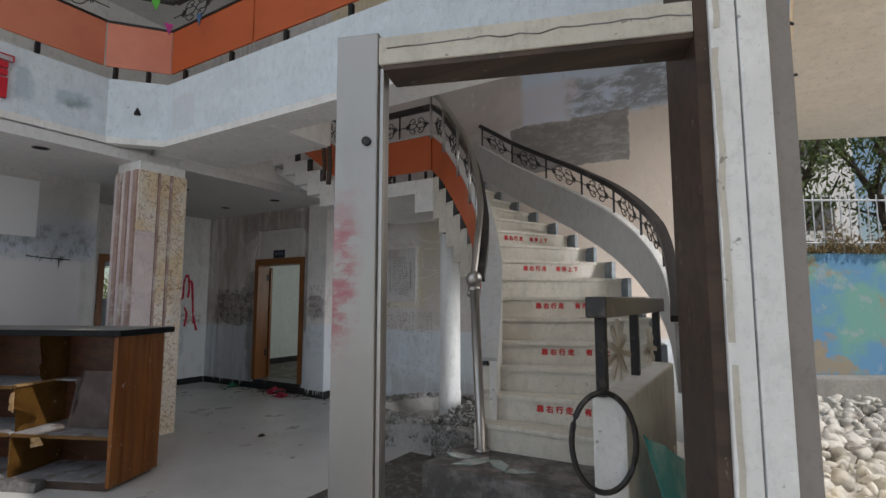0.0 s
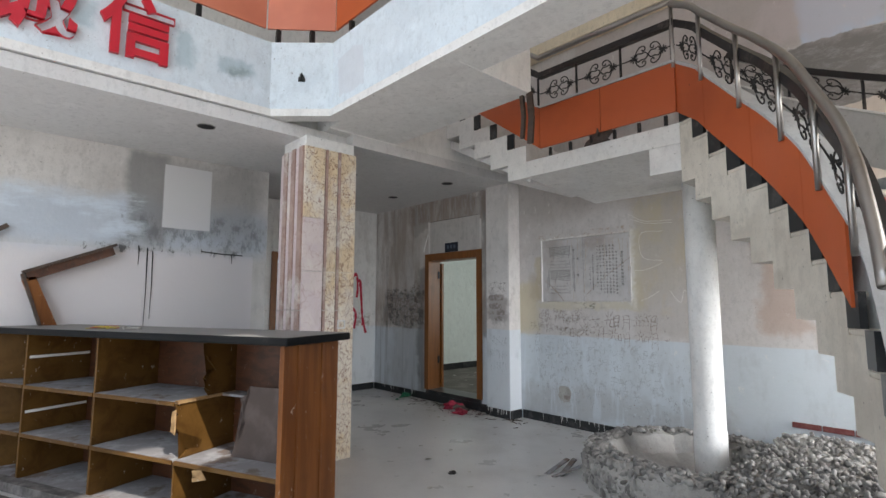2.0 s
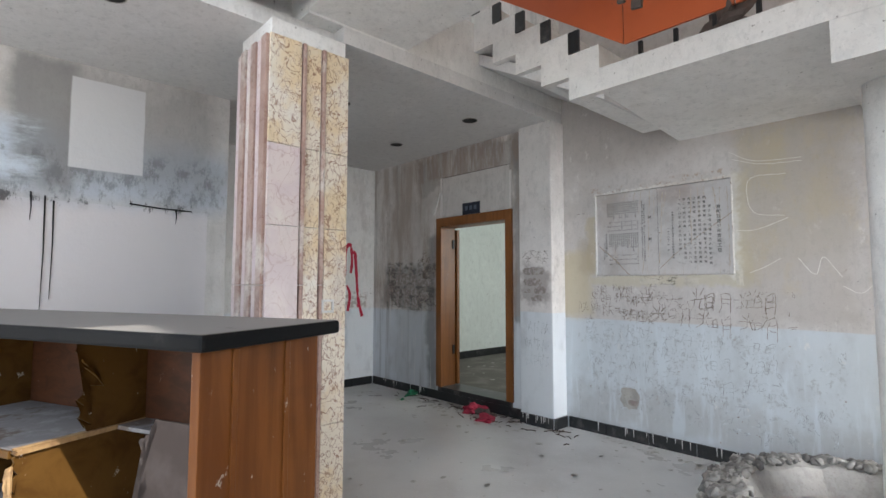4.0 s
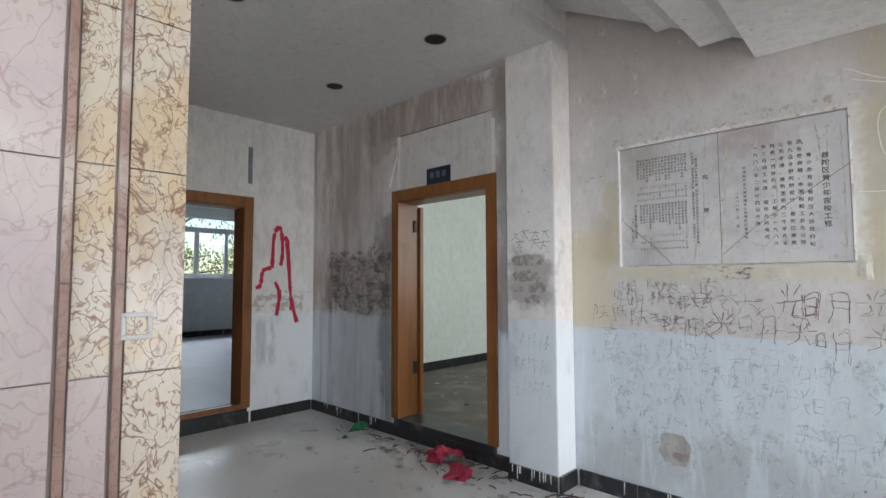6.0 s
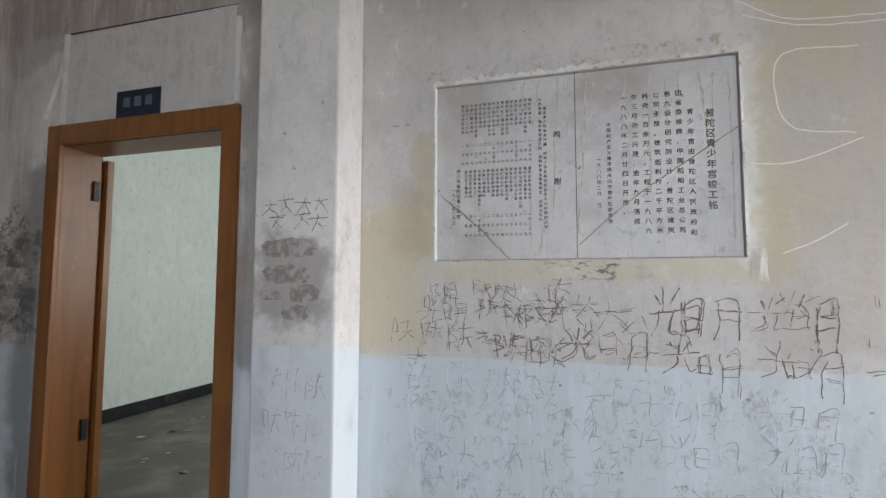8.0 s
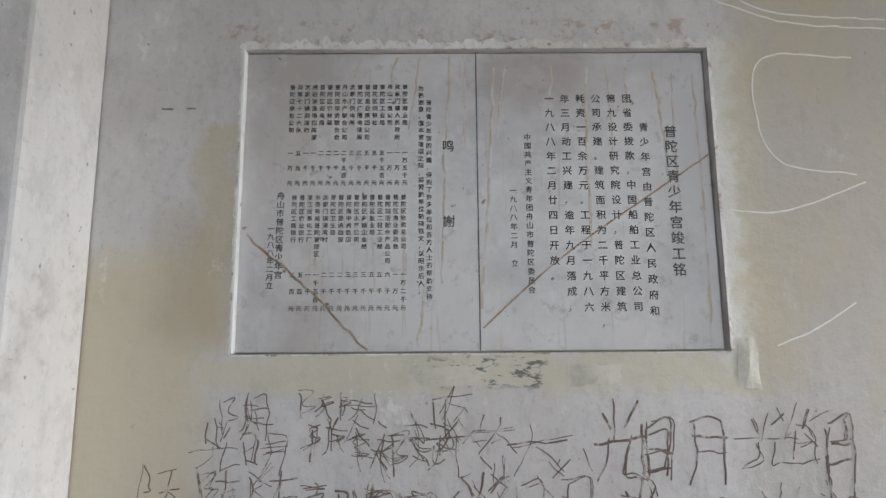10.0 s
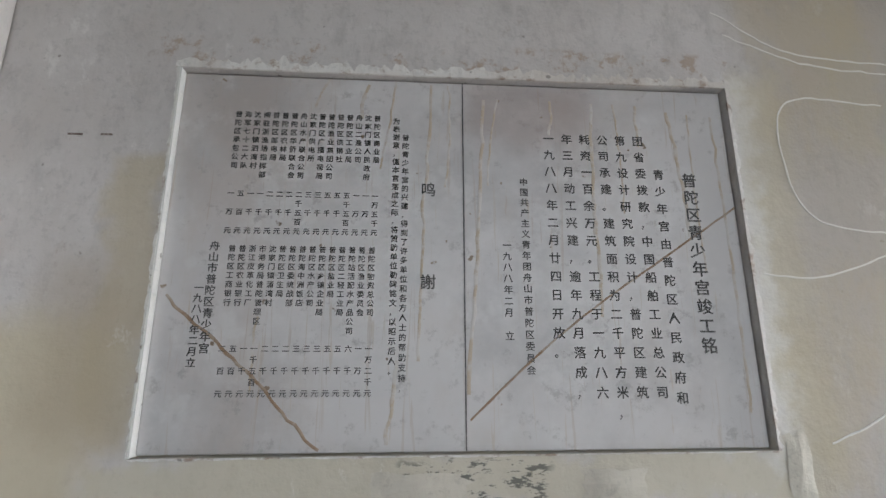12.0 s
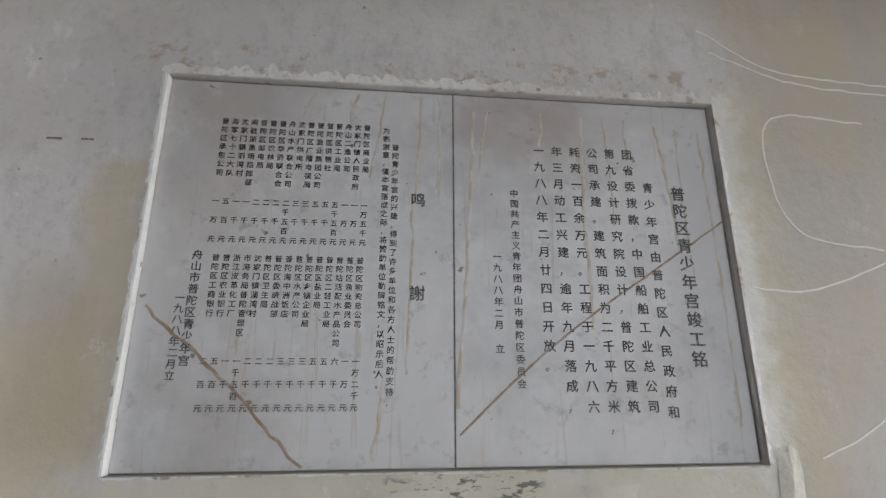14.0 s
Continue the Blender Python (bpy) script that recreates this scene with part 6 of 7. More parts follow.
wall_line("crack", [(-5.146, 1.678), (-5.0, 1.549), (-4.843, 1.395)], 0.0042, M_RUST, tab_l, 0.006)
wall_line("crack", [(-4.563, 1.445), (-4.441, 1.555), (-4.297, 1.667), (-3.984, 1.876)], 0.0030, M_RUST, tab_r, 0.006)
wall_line("seam", [(-4.5705, 1.392), (-4.5705, 2.155)], 0.0014, M_INK, tab_r, 0.0)
M_TEAR = Mat("rust_tear", (0.47, 0.39, 0.30), 0.6)
M_TEAR.layer((0.54, 0.51, 0.485), M_TEAR.ramp(M_TEAR.noise(18, 4, 0.7), 0.42, 0.62))
for i, ((xa, za), (xb, zc)) in enumerate((((-4.718, 2.154), (-4.747, 1.947)), ((-4.637, 2.15), (-4.662, 1.554)), ((-4.525, 2.116), (-4.566, 1.491)), ((-4.494, 2.118), (-4.52, 1.915)), ((-4.377, 2.12), (-4.381, 2.037)), ((-4.283, 2.117), (-4.29, 1.644)), ((-4.231, 2.119), (-4.227, 1.86)), ((-4.183, 2.114), (-4.181, 2.017)), ((-4.11, 2.103), (-4.087, 1.813)), ((-4.062, 2.098), (-4.061, 1.74)), ((-4.009, 2.093), (-4.005, 1.458)), ((-4.773, 2.144), (-4.788, 2.062)), ((-4.6, 2.152), (-4.607, 1.913)), ((-4.859, 2.154), (-4.885, 2.085)), ((-4.705, 1.554), (-4.722, 1.402)), ((-4.971, 1.638), (-4.974, 1.493)))):
    wall_line("rust_drip", [(xa, za), ((xa + xb) / 2 + 0.004 * (-1) ** i, (za + zc) / 2), (xb, zc)], 0.0026 + 0.0010 * (i % 3), M_TEAR, tab_l if xb < -4.5705 else tab_r, 0.006, YT, 12, i, 0.12)
# ragged plaster lips round the recess
M_LIP = plaster("chipped_lip_plaster", (0.74, 0.72, 0.69), (0.42, 0.33, 0.26), 0.5, (3, 2, 7))
M_LIP.layer((0.30, 0.20, 0.14), M_LIP.math("MULTIPLY", M_LIP.ramp(M_LIP.noise(24, 5, 0.7), 0.52, 0.66), 0.75))


def lip(name, a, b, w, seed, up):
    """A strip of chipped plaster from a to b (x, z), w wide, with a ragged outer edge."""
    a, b = Vector(a), Vector(b)
    d = (b - a).normalized()
    o = Vector(up)
    n = int((b - a).length / 0.008)
    bm = bmesh.new()
    rows = []
    for i in range(n + 1):
        p = a + (b - a) * i / n
        k = w * (0.45 + 1.0 * abs(noise.noise((i * 0.13, seed, 1))) + 0.5 * noise.noise((i * 0.6, seed, 5)))
        e = p + o * max(0.002, k)
        rows.append([bm.verts.new((p.x, NW + 0.002, p.y)), bm.verts.new((p.x, NW - 0.005, p.y)), bm.verts.new((e.x, NW - 0.0035 - 0.003 * noise.noise((i * 0.4, seed, 9)), e.y)), bm.verts.new((e.x, NW + 0.002, e.y))])
    for q, r in zip(rows, rows[1:]):
        for k in range(4):
            bm.faces.new((q[k], q[(k + 1) % 4], r[(k + 1) % 4], r[k]))
    return tagged(mesh_ob(name, bm, M_LIP), "chipped white plaster edge around the tablets", kind="structure")


lip("trim_recess_top", (PX0 - 0.01, PZ1), (PX1 + 0.012, PZ1), 0.034, 1, (0, 1))
lip("trim_recess_west", (PX0, PZ0), (PX0, PZ1 + 0.01), 0.009, 2, (-1, 0))
lip("trim_recess_east", (PX1, PZ0), (PX1, PZ1 + 0.02), 0.014, 3, (1, 0))
lip("trim_recess_foot", (PX0, PZ0), (PX1, PZ0), 0.005, 4, (0, -1))
# White liner on the west reveal only; the light from the east is painted in.
structure("trim_lit_reveal", B(((PX0 + 0.0002, NW - 0.004, PZ0 + 0.001), (PX0 + 0.0036, NW + 0.0298, PZ1 - 0.001)), bevel=0.0008), M_WHITE, "white plaster reveal with side light put into its colour")
for x, z, w, h, sd in ((-4.66, 1.335, 0.17, 0.045, 1), (-4.30, 1.335, 0.12, 0.05, 2), (-3.935, 1.36, 0.05, 0.12, 3)):
    bm = bmesh.new()
    bmesh.ops.create_grid(bm, x_segments=14, y_segments=8, size=0.5)
    for v in list(bm.verts):
        a = math.atan2(v.co.y, v.co.x)
        rr = math.hypot(v.co.x, v.co.y) * 2
        v.co = Vector((x + v.co.x * w * (1 + 0.3 * noise.noise((a * 2, sd, 0))), NW - 0.006 * max(0, 1.2 - rr) - 0.001, z + v.co.y * h * (1 + 0.3 * noise.noise((a * 2, sd, 4)))))
    tagged(mesh_ob("plaster_flake", bm, M_CREAM2), "loose flake of old plaster below the tablets", "plaster flake")

# ---------------------------------------------------------------- scratched writing on the wall
M_SCR = Mat("scratch_bare_plaster", (0.16, 0.12, 0.10), 0.9)
M_SCR.layer((0.46, 0.42, 0.38), M_SCR.ramp(M_SCR.noise(22, 4, 0.7), 0.50, 0.62))
M_SCR2 = Mat("scratch_pale", (0.30, 0.32, 0.34), 0.9)
M_SCR2.layer((0.62, 0.67, 0.71), M_SCR2.ramp(M_SCR2.noise(16, 4, 0.7), 0.44, 0.60))
M_CHALK = Mat("chalk_mark", (0.74, 0.72, 0.68), 0.9)
SUN_, MOON = [[(0.1, 0.9), (0.1, 0.1)], [(0.1, 0.9), (0.75, 0.92), (0.75, 0.1)], [(0.1, 0.5), (0.72, 0.52)], [(0.1, 0.12), (0.75, 0.14)]], [[(0.2, 0.95), (0.15, 0.4), (0.0, -0.1)], [(0.2, 0.95), (0.85, 0.97), (0.82, -0.15)], [(0.2, 0.66), (0.82, 0.68)], [(0.18, 0.36), (0.82, 0.38)]]
LIGHT = [[(0.5, 1.05), (0.48, 0.5)], [(0.15, 0.92), (0.33, 0.66)], [(0.88, 0.95), (0.66, 0.66)], [(-0.05, 0.52), (1.02, 0.56)], [(0.4, 0.5), (0.3, 0.2), (-0.02, 0.0)], [(0.62, 0.5), (0.62, 0.12), (0.75, 0.02), (1.05, 0.1)]]
HILL = [[(0.05, 0.95), (0.05, -0.1)], [(0.05, 0.92), (0.35, 0.85), (0.12, 0.55), (0.38, 0.4), (0.08, 0.25)], [(0.5, 0.75), (1.0, 0.8)], [(0.72, 1.0), (0.62, 0.3), (0.45, 0.0)], [(0.75, 0.5), (1.0, 0.05)], [(0.55, 0.4), (0.95, 0.42)]]
BIG = [[(0.0, 0.62), (1.0, 0.66)], [(0.5, 1.0), (0.45, 0.5), (0.1, 0.0)], [(0.5, 0.55), (0.95, 0.05)]]
scr = tagged(empty("scratched_writing", (-4.4, NW, 1.1)), "childish characters scratched into the wall plaster", "graffiti")
sn = 0


def scratch(strokes, x, z, w, h, mat, r=0.0032, parent=scr, y=NW):
    global sn
    for st in strokes:
        sn += 1
        rr = random.Random(sn)
        pts = [(x + (a - 0.5) * w + rr.uniform(-0.011, 0.011), z + (b - 0.5) * h + rr.uniform(-0.011, 0.011)) for a, b in st]
        wall_line("stroke", pts, r * rr.uniform(0.55, 1.1), mat, parent, 0.007, y - 0.0005, 6, sn, 0.5)
        if rr.random() < 0.3:
            wall_line("stroke", [(a + rr.uniform(-0.012, 0.012), b + rr.uniform(-0.012, 0.012)) for a, b in pts], r * 0.6, mat, parent, 0.007, y - 0.0005, 6, sn + 900, 0.5)


for glyph, x, z, w, h, dark in ((LIGHT, -5.186, 1.177, 0.101, 0.108, 1), (SUN_, -5.101, 1.172, 0.049, 0.064, 1), (MOON, -5.05, 1.168, 0.061, 0.081, 1), (HILL, -4.937, 1.195, 0.085, 0.072, 1), (HILL, -4.884, 1.209, 0.085, 0.063, 1), (HILL, -4.82, 1.172, 0.104, 0.079, 1), (HILL, -4.743, 1.163, 0.092, 0.083, 1), (LIGHT, -4.648, 1.195, 0.11, 0.165, 1), (BIG, -4.534, 1.201, 0.099, 0.085, 1), (BIG, -4.445, 1.174, 0.135, 0.111, 1), (LIGHT, -4.253, 1.181, 0.122, 0.188, 2), (SUN_, -4.155, 1.163, 0.082, 0.141, 2), (SUN_, -4.164, 1.159, 0.066, 0.117, 2), (MOON, -4.042, 1.165, 0.107, 0.139, 2), (LIGHT, -3.905, 1.183, 0.122, 0.122, 1), (SUN_, -3.808, 1.17, 0.068, 0.086, 1), (MOON, -3.734, 1.149, 0.076, 0.149, 2), (HILL, -5.314, 1.095, 0.091, 0.087, 1), (HILL, -5.178, 1.089, 0.089, 0.077, 1), (HILL, -5.056, 1.071, 0.121, 0.097, 1), (HILL, -4.857, 1.037, 0.105, 0.095, 2), (MOON, -4.806, 1.028, 0.074, 0.095, 1), (SUN_, -4.724, 1.02, 0.102, 0.094, 1), (LIGHT, -4.576, 1.055, 0.142, 0.129, 2), (SUN_, -4.453, 1.048, 0.077, 0.092, 1), (MOON, -4.355, 1.037, 0.091, 0.127, 1), (LIGHT, -4.207, 1.022, 0.11, 0.129, 2), (SUN_, -4.123, 0.991, 0.054, 0.069, 1), (MOON, -4.039, 0.971, 0.085, 0.133, 1), (LIGHT, -3.888, 1.018, 0.107, 0.12, 1), (SUN_, -3.812, 0.991, 0.068, 0.059, 1), (MOON, -3.728, 0.975, 0.083, 0.129, 1), (BIG, -5.245, 0.983, 0.112, 0.042, 1), (HILL, -4.677, 0.995, 0.081, 0.061, 1), (HILL, -5.135, 1.253, 0.089, 0.073, 1), (HILL, -4.959, 1.275, 0.086, 0.064, 1), (HILL, -4.873, 1.265, 0.085, 0.055, 1), (BIG, -4.644, 1.277, 0.081, 0.062, 1), (MOON, -5.09, 1.243, 0.066, 0.085, 1)):
    scratch(glyph, x, z, w, h, M_SCR, 0.0036 if dark == 2 else 0.0023)
rg = random.Random(77)
for glyph, x, z, w, h in ((LIGHT, -4.499, 0.859, 0.116, 0.138), (SUN_, -4.412, 0.873, 0.067, 0.088), (MOON, -4.345, 0.866, 0.075, 0.117), (LIGHT, -4.262, 0.831, 0.093, 0.135), (SUN_, -4.197, 0.816, 0.054, 0.068), (MOON, -4.125, 0.797, 0.072, 0.114), (LIGHT, -3.903, 0.84, 0.103, 0.131), (SUN_, -3.835, 0.824, 0.064, 0.073), (MOON, -3.756, 0.81, 0.07, 0.091), (LIGHT, -4.473, 0.704, 0.106, 0.117), (SUN_, -4.377, 0.71, 0.075, 0.087), (MOON, -4.311, 0.691, 0.066, 0.096), (LIGHT, -4.219, 0.678, 0.101, 0.121), (SUN_, -4.145, 0.664, 0.072, 0.079), (MOON, -4.063, 0.666, 0.074, 0.112), (LIGHT, -3.899, 0.699, 0.122, 0.129), (SUN_, -3.81, 0.687, 0.06, 0.084), (MOON, -3.74, 0.692, 0.075, 0.108), (HILL, -5.233, 0.904, 0.112, 0.107), (HILL, -5.056, 0.903, 0.108, 0.126), (HILL, -4.884, 0.89, 0.104, 0.123), (HILL, -4.786, 0.894, 0.09, 0.11), (HILL, -4.698, 0.865, 0.1, 0.121), (HILL, -5.221, 0.812, 0.111, 0.084), (HILL, -5.088, 0.744, 0.129, 0.124), (HILL, -4.891, 0.767, 0.083, 0.102), (HILL, -4.787, 0.78, 0.082, 0.102), (HILL, -4.639, 0.769, 0.119, 0.119), (HILL, -5.197, 0.634, 0.11, 0.104), (HILL, -5.065, 0.601, 0.149, 0.123), (HILL, -4.854, 0.616, 0.123, 0.12), (HILL, -4.651, 0.59, 0.119, 0.118), (LIGHT, -4.494, 0.567, 0.114, 0.116)):
    scratch(glyph, x, z, w, h, M_SCR2, 0.0022)
for glyph, x, z in ((HILL, -4.68, 0.50), (LIGHT, -4.20, 0.50), (SUN_, -4.11, 0.49), (MOON, -4.04, 0.48), (LIGHT, -3.90, 0.53), (SUN_, -3.80, 0.51), (MOON, -3.73, 0.51), (HILL, -5.16, 0.50), (HILL, -5.13, 0.36), (HILL, -5.02, 0.48), (HILL, -4.86, 0.42), (HILL, -4.56, 0.40), (HILL, -4.36, 0.40), (LIGHT, -3.95, 0.36)):
    scratch(glyph, x, z, 0.09, 0.11, M_SCR2, 0.0022)
for i in range(120):
    z = 0.93 - 0.78 * rg.random() ** 0.8
    scratch([[(rg.random(), rg.random()), (rg.random(), rg.random())] if rg.random() < 0.6 else [(rg.random(), rg.random()), (rg.random(), rg.random()), (rg.random(), rg.random())] for _ in range(rg.choice((1, 1, 2, 3)))],
            rg.uniform(-5.25, -3.3), z, rg.uniform(0.04, 0.09), rg.uniform(0.05, 0.12), M_SCR2, 0.0021)
for i in range(10):
    scratch([[(rg.random(), rg.random()), (rg.random(), rg.random()), (rg.random(), rg.random())] for _ in range(2)], rg.uniform(-5.0, -4.62), rg.choice((1.19, 1.06)) + rg.uniform(-0.03, 0.03), 0.07, 0.08, M_SCR, 0.0026)
for i in range(34):
    scratch([[(rg.random(), rg.random()), (rg.random(), rg.random())] for _ in range(2)], rg.uniform(-5.22, -3.6), rg.uniform(1.0, 1.27), 0.06, 0.08, M_SCR, 0.0020)
for x, z in ((-5.84, 1.62), (-5.76, 1.63), (-5.67, 1.62), (-5.59, 1.62), (-5.80, 1.56), (-5.68, 1.56), (-5.60, 1.55)):
    scratch(BIG, x, z, 0.08, 0.07, M_SCR, 0.0026, y=6.27)
for i in range(9):
    scratch(HILL, -5.80 + 0.1 * (i % 3), 0.88 - 0.16 * (i // 3), 0.08, 0.11, M_SCR2, 0.002, y=6.27)
for pts in ([(-3.60, 2.13), (-3.83, 2.13), (-3.86, 1.97), (-3.80, 1.85), (-3.62, 1.82)], [(-3.95, 1.73), (-3.80, 1.73), (-3.60, 1.80)], [(-3.98, 2.36), (-3.80, 2.26), (-3.50, 2.235)], [(-3.96, 2.30), (-3.76, 2.23), (-3.5, 2.21)], [(-3.86, 1.40), (-3.76, 1.44), (-3.66, 1.50)],
            [(-3.30, 1.30), (-3.20, 1.25), (-3.10, 1.36)], [(-3.55, 1.5), (-3.45, 1.38), (-3.4, 1.5), (-3.3, 1.36)]):
    wall_line("chalk_line", pts, 0.0026, M_CHALK, scr, 0.004, NW - 0.0005, 12, 3)

# dark scrubbed smudges near the door, pilaster scrawl
M_SMUDGE = Mat("scraped_plaster", (0.27, 0.23, 0.21), 0.9)
M_SMUDGE.layer((0.46, 0.42, 0.40), M_SMUDGE.ramp(M_SMUDGE.noise(25, 4, 0.7), 0.4, 0.65))
rs = random.Random(12)


def smudge(x, z, w, h, y, sd):
    """A shallow scraped patch with a ragged outline."""
    bm = bmesh.new()
    n = 26
    vs = []
    for i in range(n):
        a = 2 * math.pi * i / n
        c, s = math.cos(a), math.sin(a)
        k = (abs(c) ** 4 + abs(s) ** 4) ** -0.25 * (1 + 0.28 * noise.noise((c * 3, s * 3, sd)))
        vs.append(bm.verts.new((x + 0.5 * w * k * c, y, z + 0.5 * h * k * s)))
    f = bm.faces.new(vs)
    ex = bmesh.ops.extrude_face_region(bm, geom=[f])
    for v in ex["geom"]:
        if isinstance(v, bmesh.types.BMVert):
            v.co.y -= 0.0025
    bmesh.ops.triangulate(bm, faces=[f for f in bm.faces if len(f.verts) > 4])
    return part("smudge", bm, M_SMUDGE, smud)


smud = tagged(empty("scraped_patches", (-7.8, DW, 1.2)), "scraped and sooty patches rubbed into the plaster", "graffiti")
for x, z, w, h in ((-7.95, 1.37, 0.30, 0.15), (-7.72, 1.36, 0.12, 0.15), (-7.80, 1.21, 0.34, 0.09), (-7.86, 1.08, 0.12, 0.16), (-7.70, 1.08, 0.10, 0.12), (-7.52, 1.33, 0.26, 0.09), (-8.06, 1.14, 0.06, 0.2), (-7.5, 1.17, 0.14, 0.09)):
    smudge(x, z, w, h, DW, x * 5)
for x, z, w, h in ((-5.74, 1.44, 0.26, 0.08), (-5.75, 1.33, 0.22, 0.08), (-5.66, 1.25, 0.14, 0.07), (-5.82, 1.24, 0.1, 0.04), (-5.70, 1.17, 0.13, 0.06)):
    smudge(x, z, w, h, 6.27, x * 7)
for i in range(26):
    scratch(rs.choice((HILL, BIG, LIGHT)), rs.uniform(-7.62, -7.42), rs.uniform(1.05, 1.72), 0.06, 0.07, M_SCR, 0.0028, smud, DW)
for i in range(12):
    scratch(rs.choice((HILL, BIG)), rs.uniform(-8.15, -7.98), rs.uniform(1.0, 1.45), 0.06, 0.07, M_SCR, 0.0026, smud, DW)

hole_w = tagged(empty("plaster_hole", (-4.83, NW, 0.24)), "hole knocked into the low wall plaster", "hole")
smud_keep = smud
smud = hole_w
smudge(-4.86, 0.29, 0.17, 0.18, NW, 4.2).data.materials[0] = M_CONC.m
smudge(-4.83, 0.25, 0.09, 0.05, NW - 0.002, 8.1)
smud = smud_keep
for i in range(18):
    x, z = rs.uniform(-5.3, -3.2), rs.uniform(0.05, 0.95)
    smudge(x, z, rs.uniform(0.004, 0.013), rs.uniform(0.004, 0.012), NW, i * 1.7)

# red spray figure on the west wall
spray = tagged(empty("red_scrawl", (WX, 5.9, 1.4)), "red sprayed scrawl on the pale wall", "graffiti")
for pts in ([(5.69, 1.23), (5.74, 1.26), (5.765, 1.40), (5.85, 1.437)], [(5.865, 1.43), (5.87, 1.60), (5.88, 1.76), (5.925, 1.86), (5.965, 1.80), (5.978, 1.60), (5.96, 1.46)], [(6.03, 1.74), (6.055, 1.43), (6.085, 1.11), (6.155, 0.86)],
            [(5.90, 1.29), (5.95, 1.16), (5.92, 0.94)], [(6.08, 0.99), (6.10, 1.03), (6.15, 0.87)], [(5.97, 1.72), (6.02, 1.75), (6.035, 1.62)]):
    ctl = [Vector(p) for p in pts]
    m = (len(ctl) - 1) * 8
    bm = bmesh.new()
    tube(bm, [(WX + 0.0006, *spline(ctl, i * (len(ctl) - 1) / m)) for i in range(m + 1)], [0.026 * (0.8 + 0.5 * noise.noise((i * 0.5, pts[0][0] * 9, 0))) for i in range(m + 1)], 8)
    for v in bm.verts:
        v.co.x = WX + max(0.0, v.co.x - WX) * 0.12 + 0.0004
    part("stroke", bm, M_SPRAY, spray)

# ---------------------------------------------------------------- small fixtures
sign = tagged(mesh_ob("door_sign", B(((-6.815, DW - 0.012, 2.124), (-6.535, DW - 0.001, 2.262)), bevel=0.003), Mat("dark_blue_sign", (0.012, 0.018, 0.035), 0.35)), "small dark blue door sign above the door frame", "sign")
for i in range(3):
    part("mark", B(((-6.765 + 0.07 * i, DW - 0.0145, 2.175), (-6.725 + 0.07 * i, DW - 0.0122, 2.225))), Mat("sign_mark_grey", (0.10, 0.13, 0.18), 0.5), sign, "faded blue-grey character")
for x, y, r in ((-5.95, 2.63, 0.075), (-6.075, 5.70, 0.075), (-7.27, 5.70, 0.07), (-6.53, 4.51, 0.07), (-8.05, 4.56, 0.07)):
    hole = tagged(empty("lamp_hole", (x, y, 2.946)), "empty dark downlight hole in the ceiling", "ceiling light", "downlight holes")
    # No hole is cut: a flat black disc stands for the shade inside.
    bm = bmesh.new()
    lathe(bm, [(r, 2.9455), (r, 2.9425)], (x, y), 24)
    part("hole_shade", bm, M_DARK, hole)
    bm = bmesh.new()
    tube(bm, [(x + r * math.cos(a), y + r * math.sin(a), 2.944) for a in [2 * math.pi * k / 24 for k in range(25)]], 0.005, 5)
    part("rim", bm, M_CONC, hole)
for x0, x1, z1 in ((-7.20, -7.165, 2.62), (-6.10, -6.07, 2.55)):
    tagged(mesh_ob("plaster_strip", B(((x0, DW - 0.012, 2.13), (x1, DW - 0.001, z1)), bevel=0.003), M_PILASTER), "white plaster strip of a removed transom frame", "trim", "transom strips")
structure("trim_transom_north", B(((-7.162, DW - 0.006, 2.124), (-6.102, DW - 0.0005, 2.612)), bevel=0.002), M_TRANSOM, "grey painted board closing the transom above the door")
structure("trim_transom_west", B(((WX + 0.0005, 4.45, 2.145), (WX + 0.006, 5.585, 2.672)), bevel=0.002), M_WHITE, "pale painted board closing the transom above the double door")
structure("trim_transom_stile", B(((WX + 0.0005, 5.587, 2.28), (WX + 0.008, 5.632, 2.655)), bevel=0.002), M_SLATE, "dark grey strip beside the transom board")
tagged(mesh_ob("wall_card", B(((WX + 0.0062, 4.905, 2.145), (WX + 0.011, 5.19, 2.25)), bevel=0.001), M_WHITE), "blank white card stuck above the double door", "card")
bm = bmesh.new()
tube(bm, [(-7.166, DW - 0.004, 2.622), (-6.6, DW - 0.004, 2.618), (-6.10, DW - 0.004, 2.613)], 0.0026, 5)
tagged(mesh_ob("crack", bm, M_DARK), "thin dark crack along the top of the transom board", "crack")
bm = bmesh.new()
tube(bm, [(-7.31, DW - 0.006, 2.17), (-7.20, DW - 0.006, 2.44)], 0.01, flat=(0.012, 0.004))
tagged(mesh_ob("plaster_strip", bm, M_WHITE), "loose white strip leaning beside the transom", "trim", "transom strips")
part("sill", B(((WX + 0.001, D1[0] + 0.09, 0.062), (WX + 0.024, D1[1] - 0.09, 0.105)), bevel=0.004), M_DOORWOOD, d1, "varnished wooden sill strip")
for x, z, w in ((-5.353, 2.0, 0.028), (-5.293, 2.001, 0.022)):
    tagged(mesh_ob("wall_nick", B(((x - w / 2, NW - 0.002, z - 0.0025), (x + w / 2, NW - 0.0003, z + 0.0012))), M_SCR), "short dark nick in the wall plaster", "nick", "nicks in the wall")
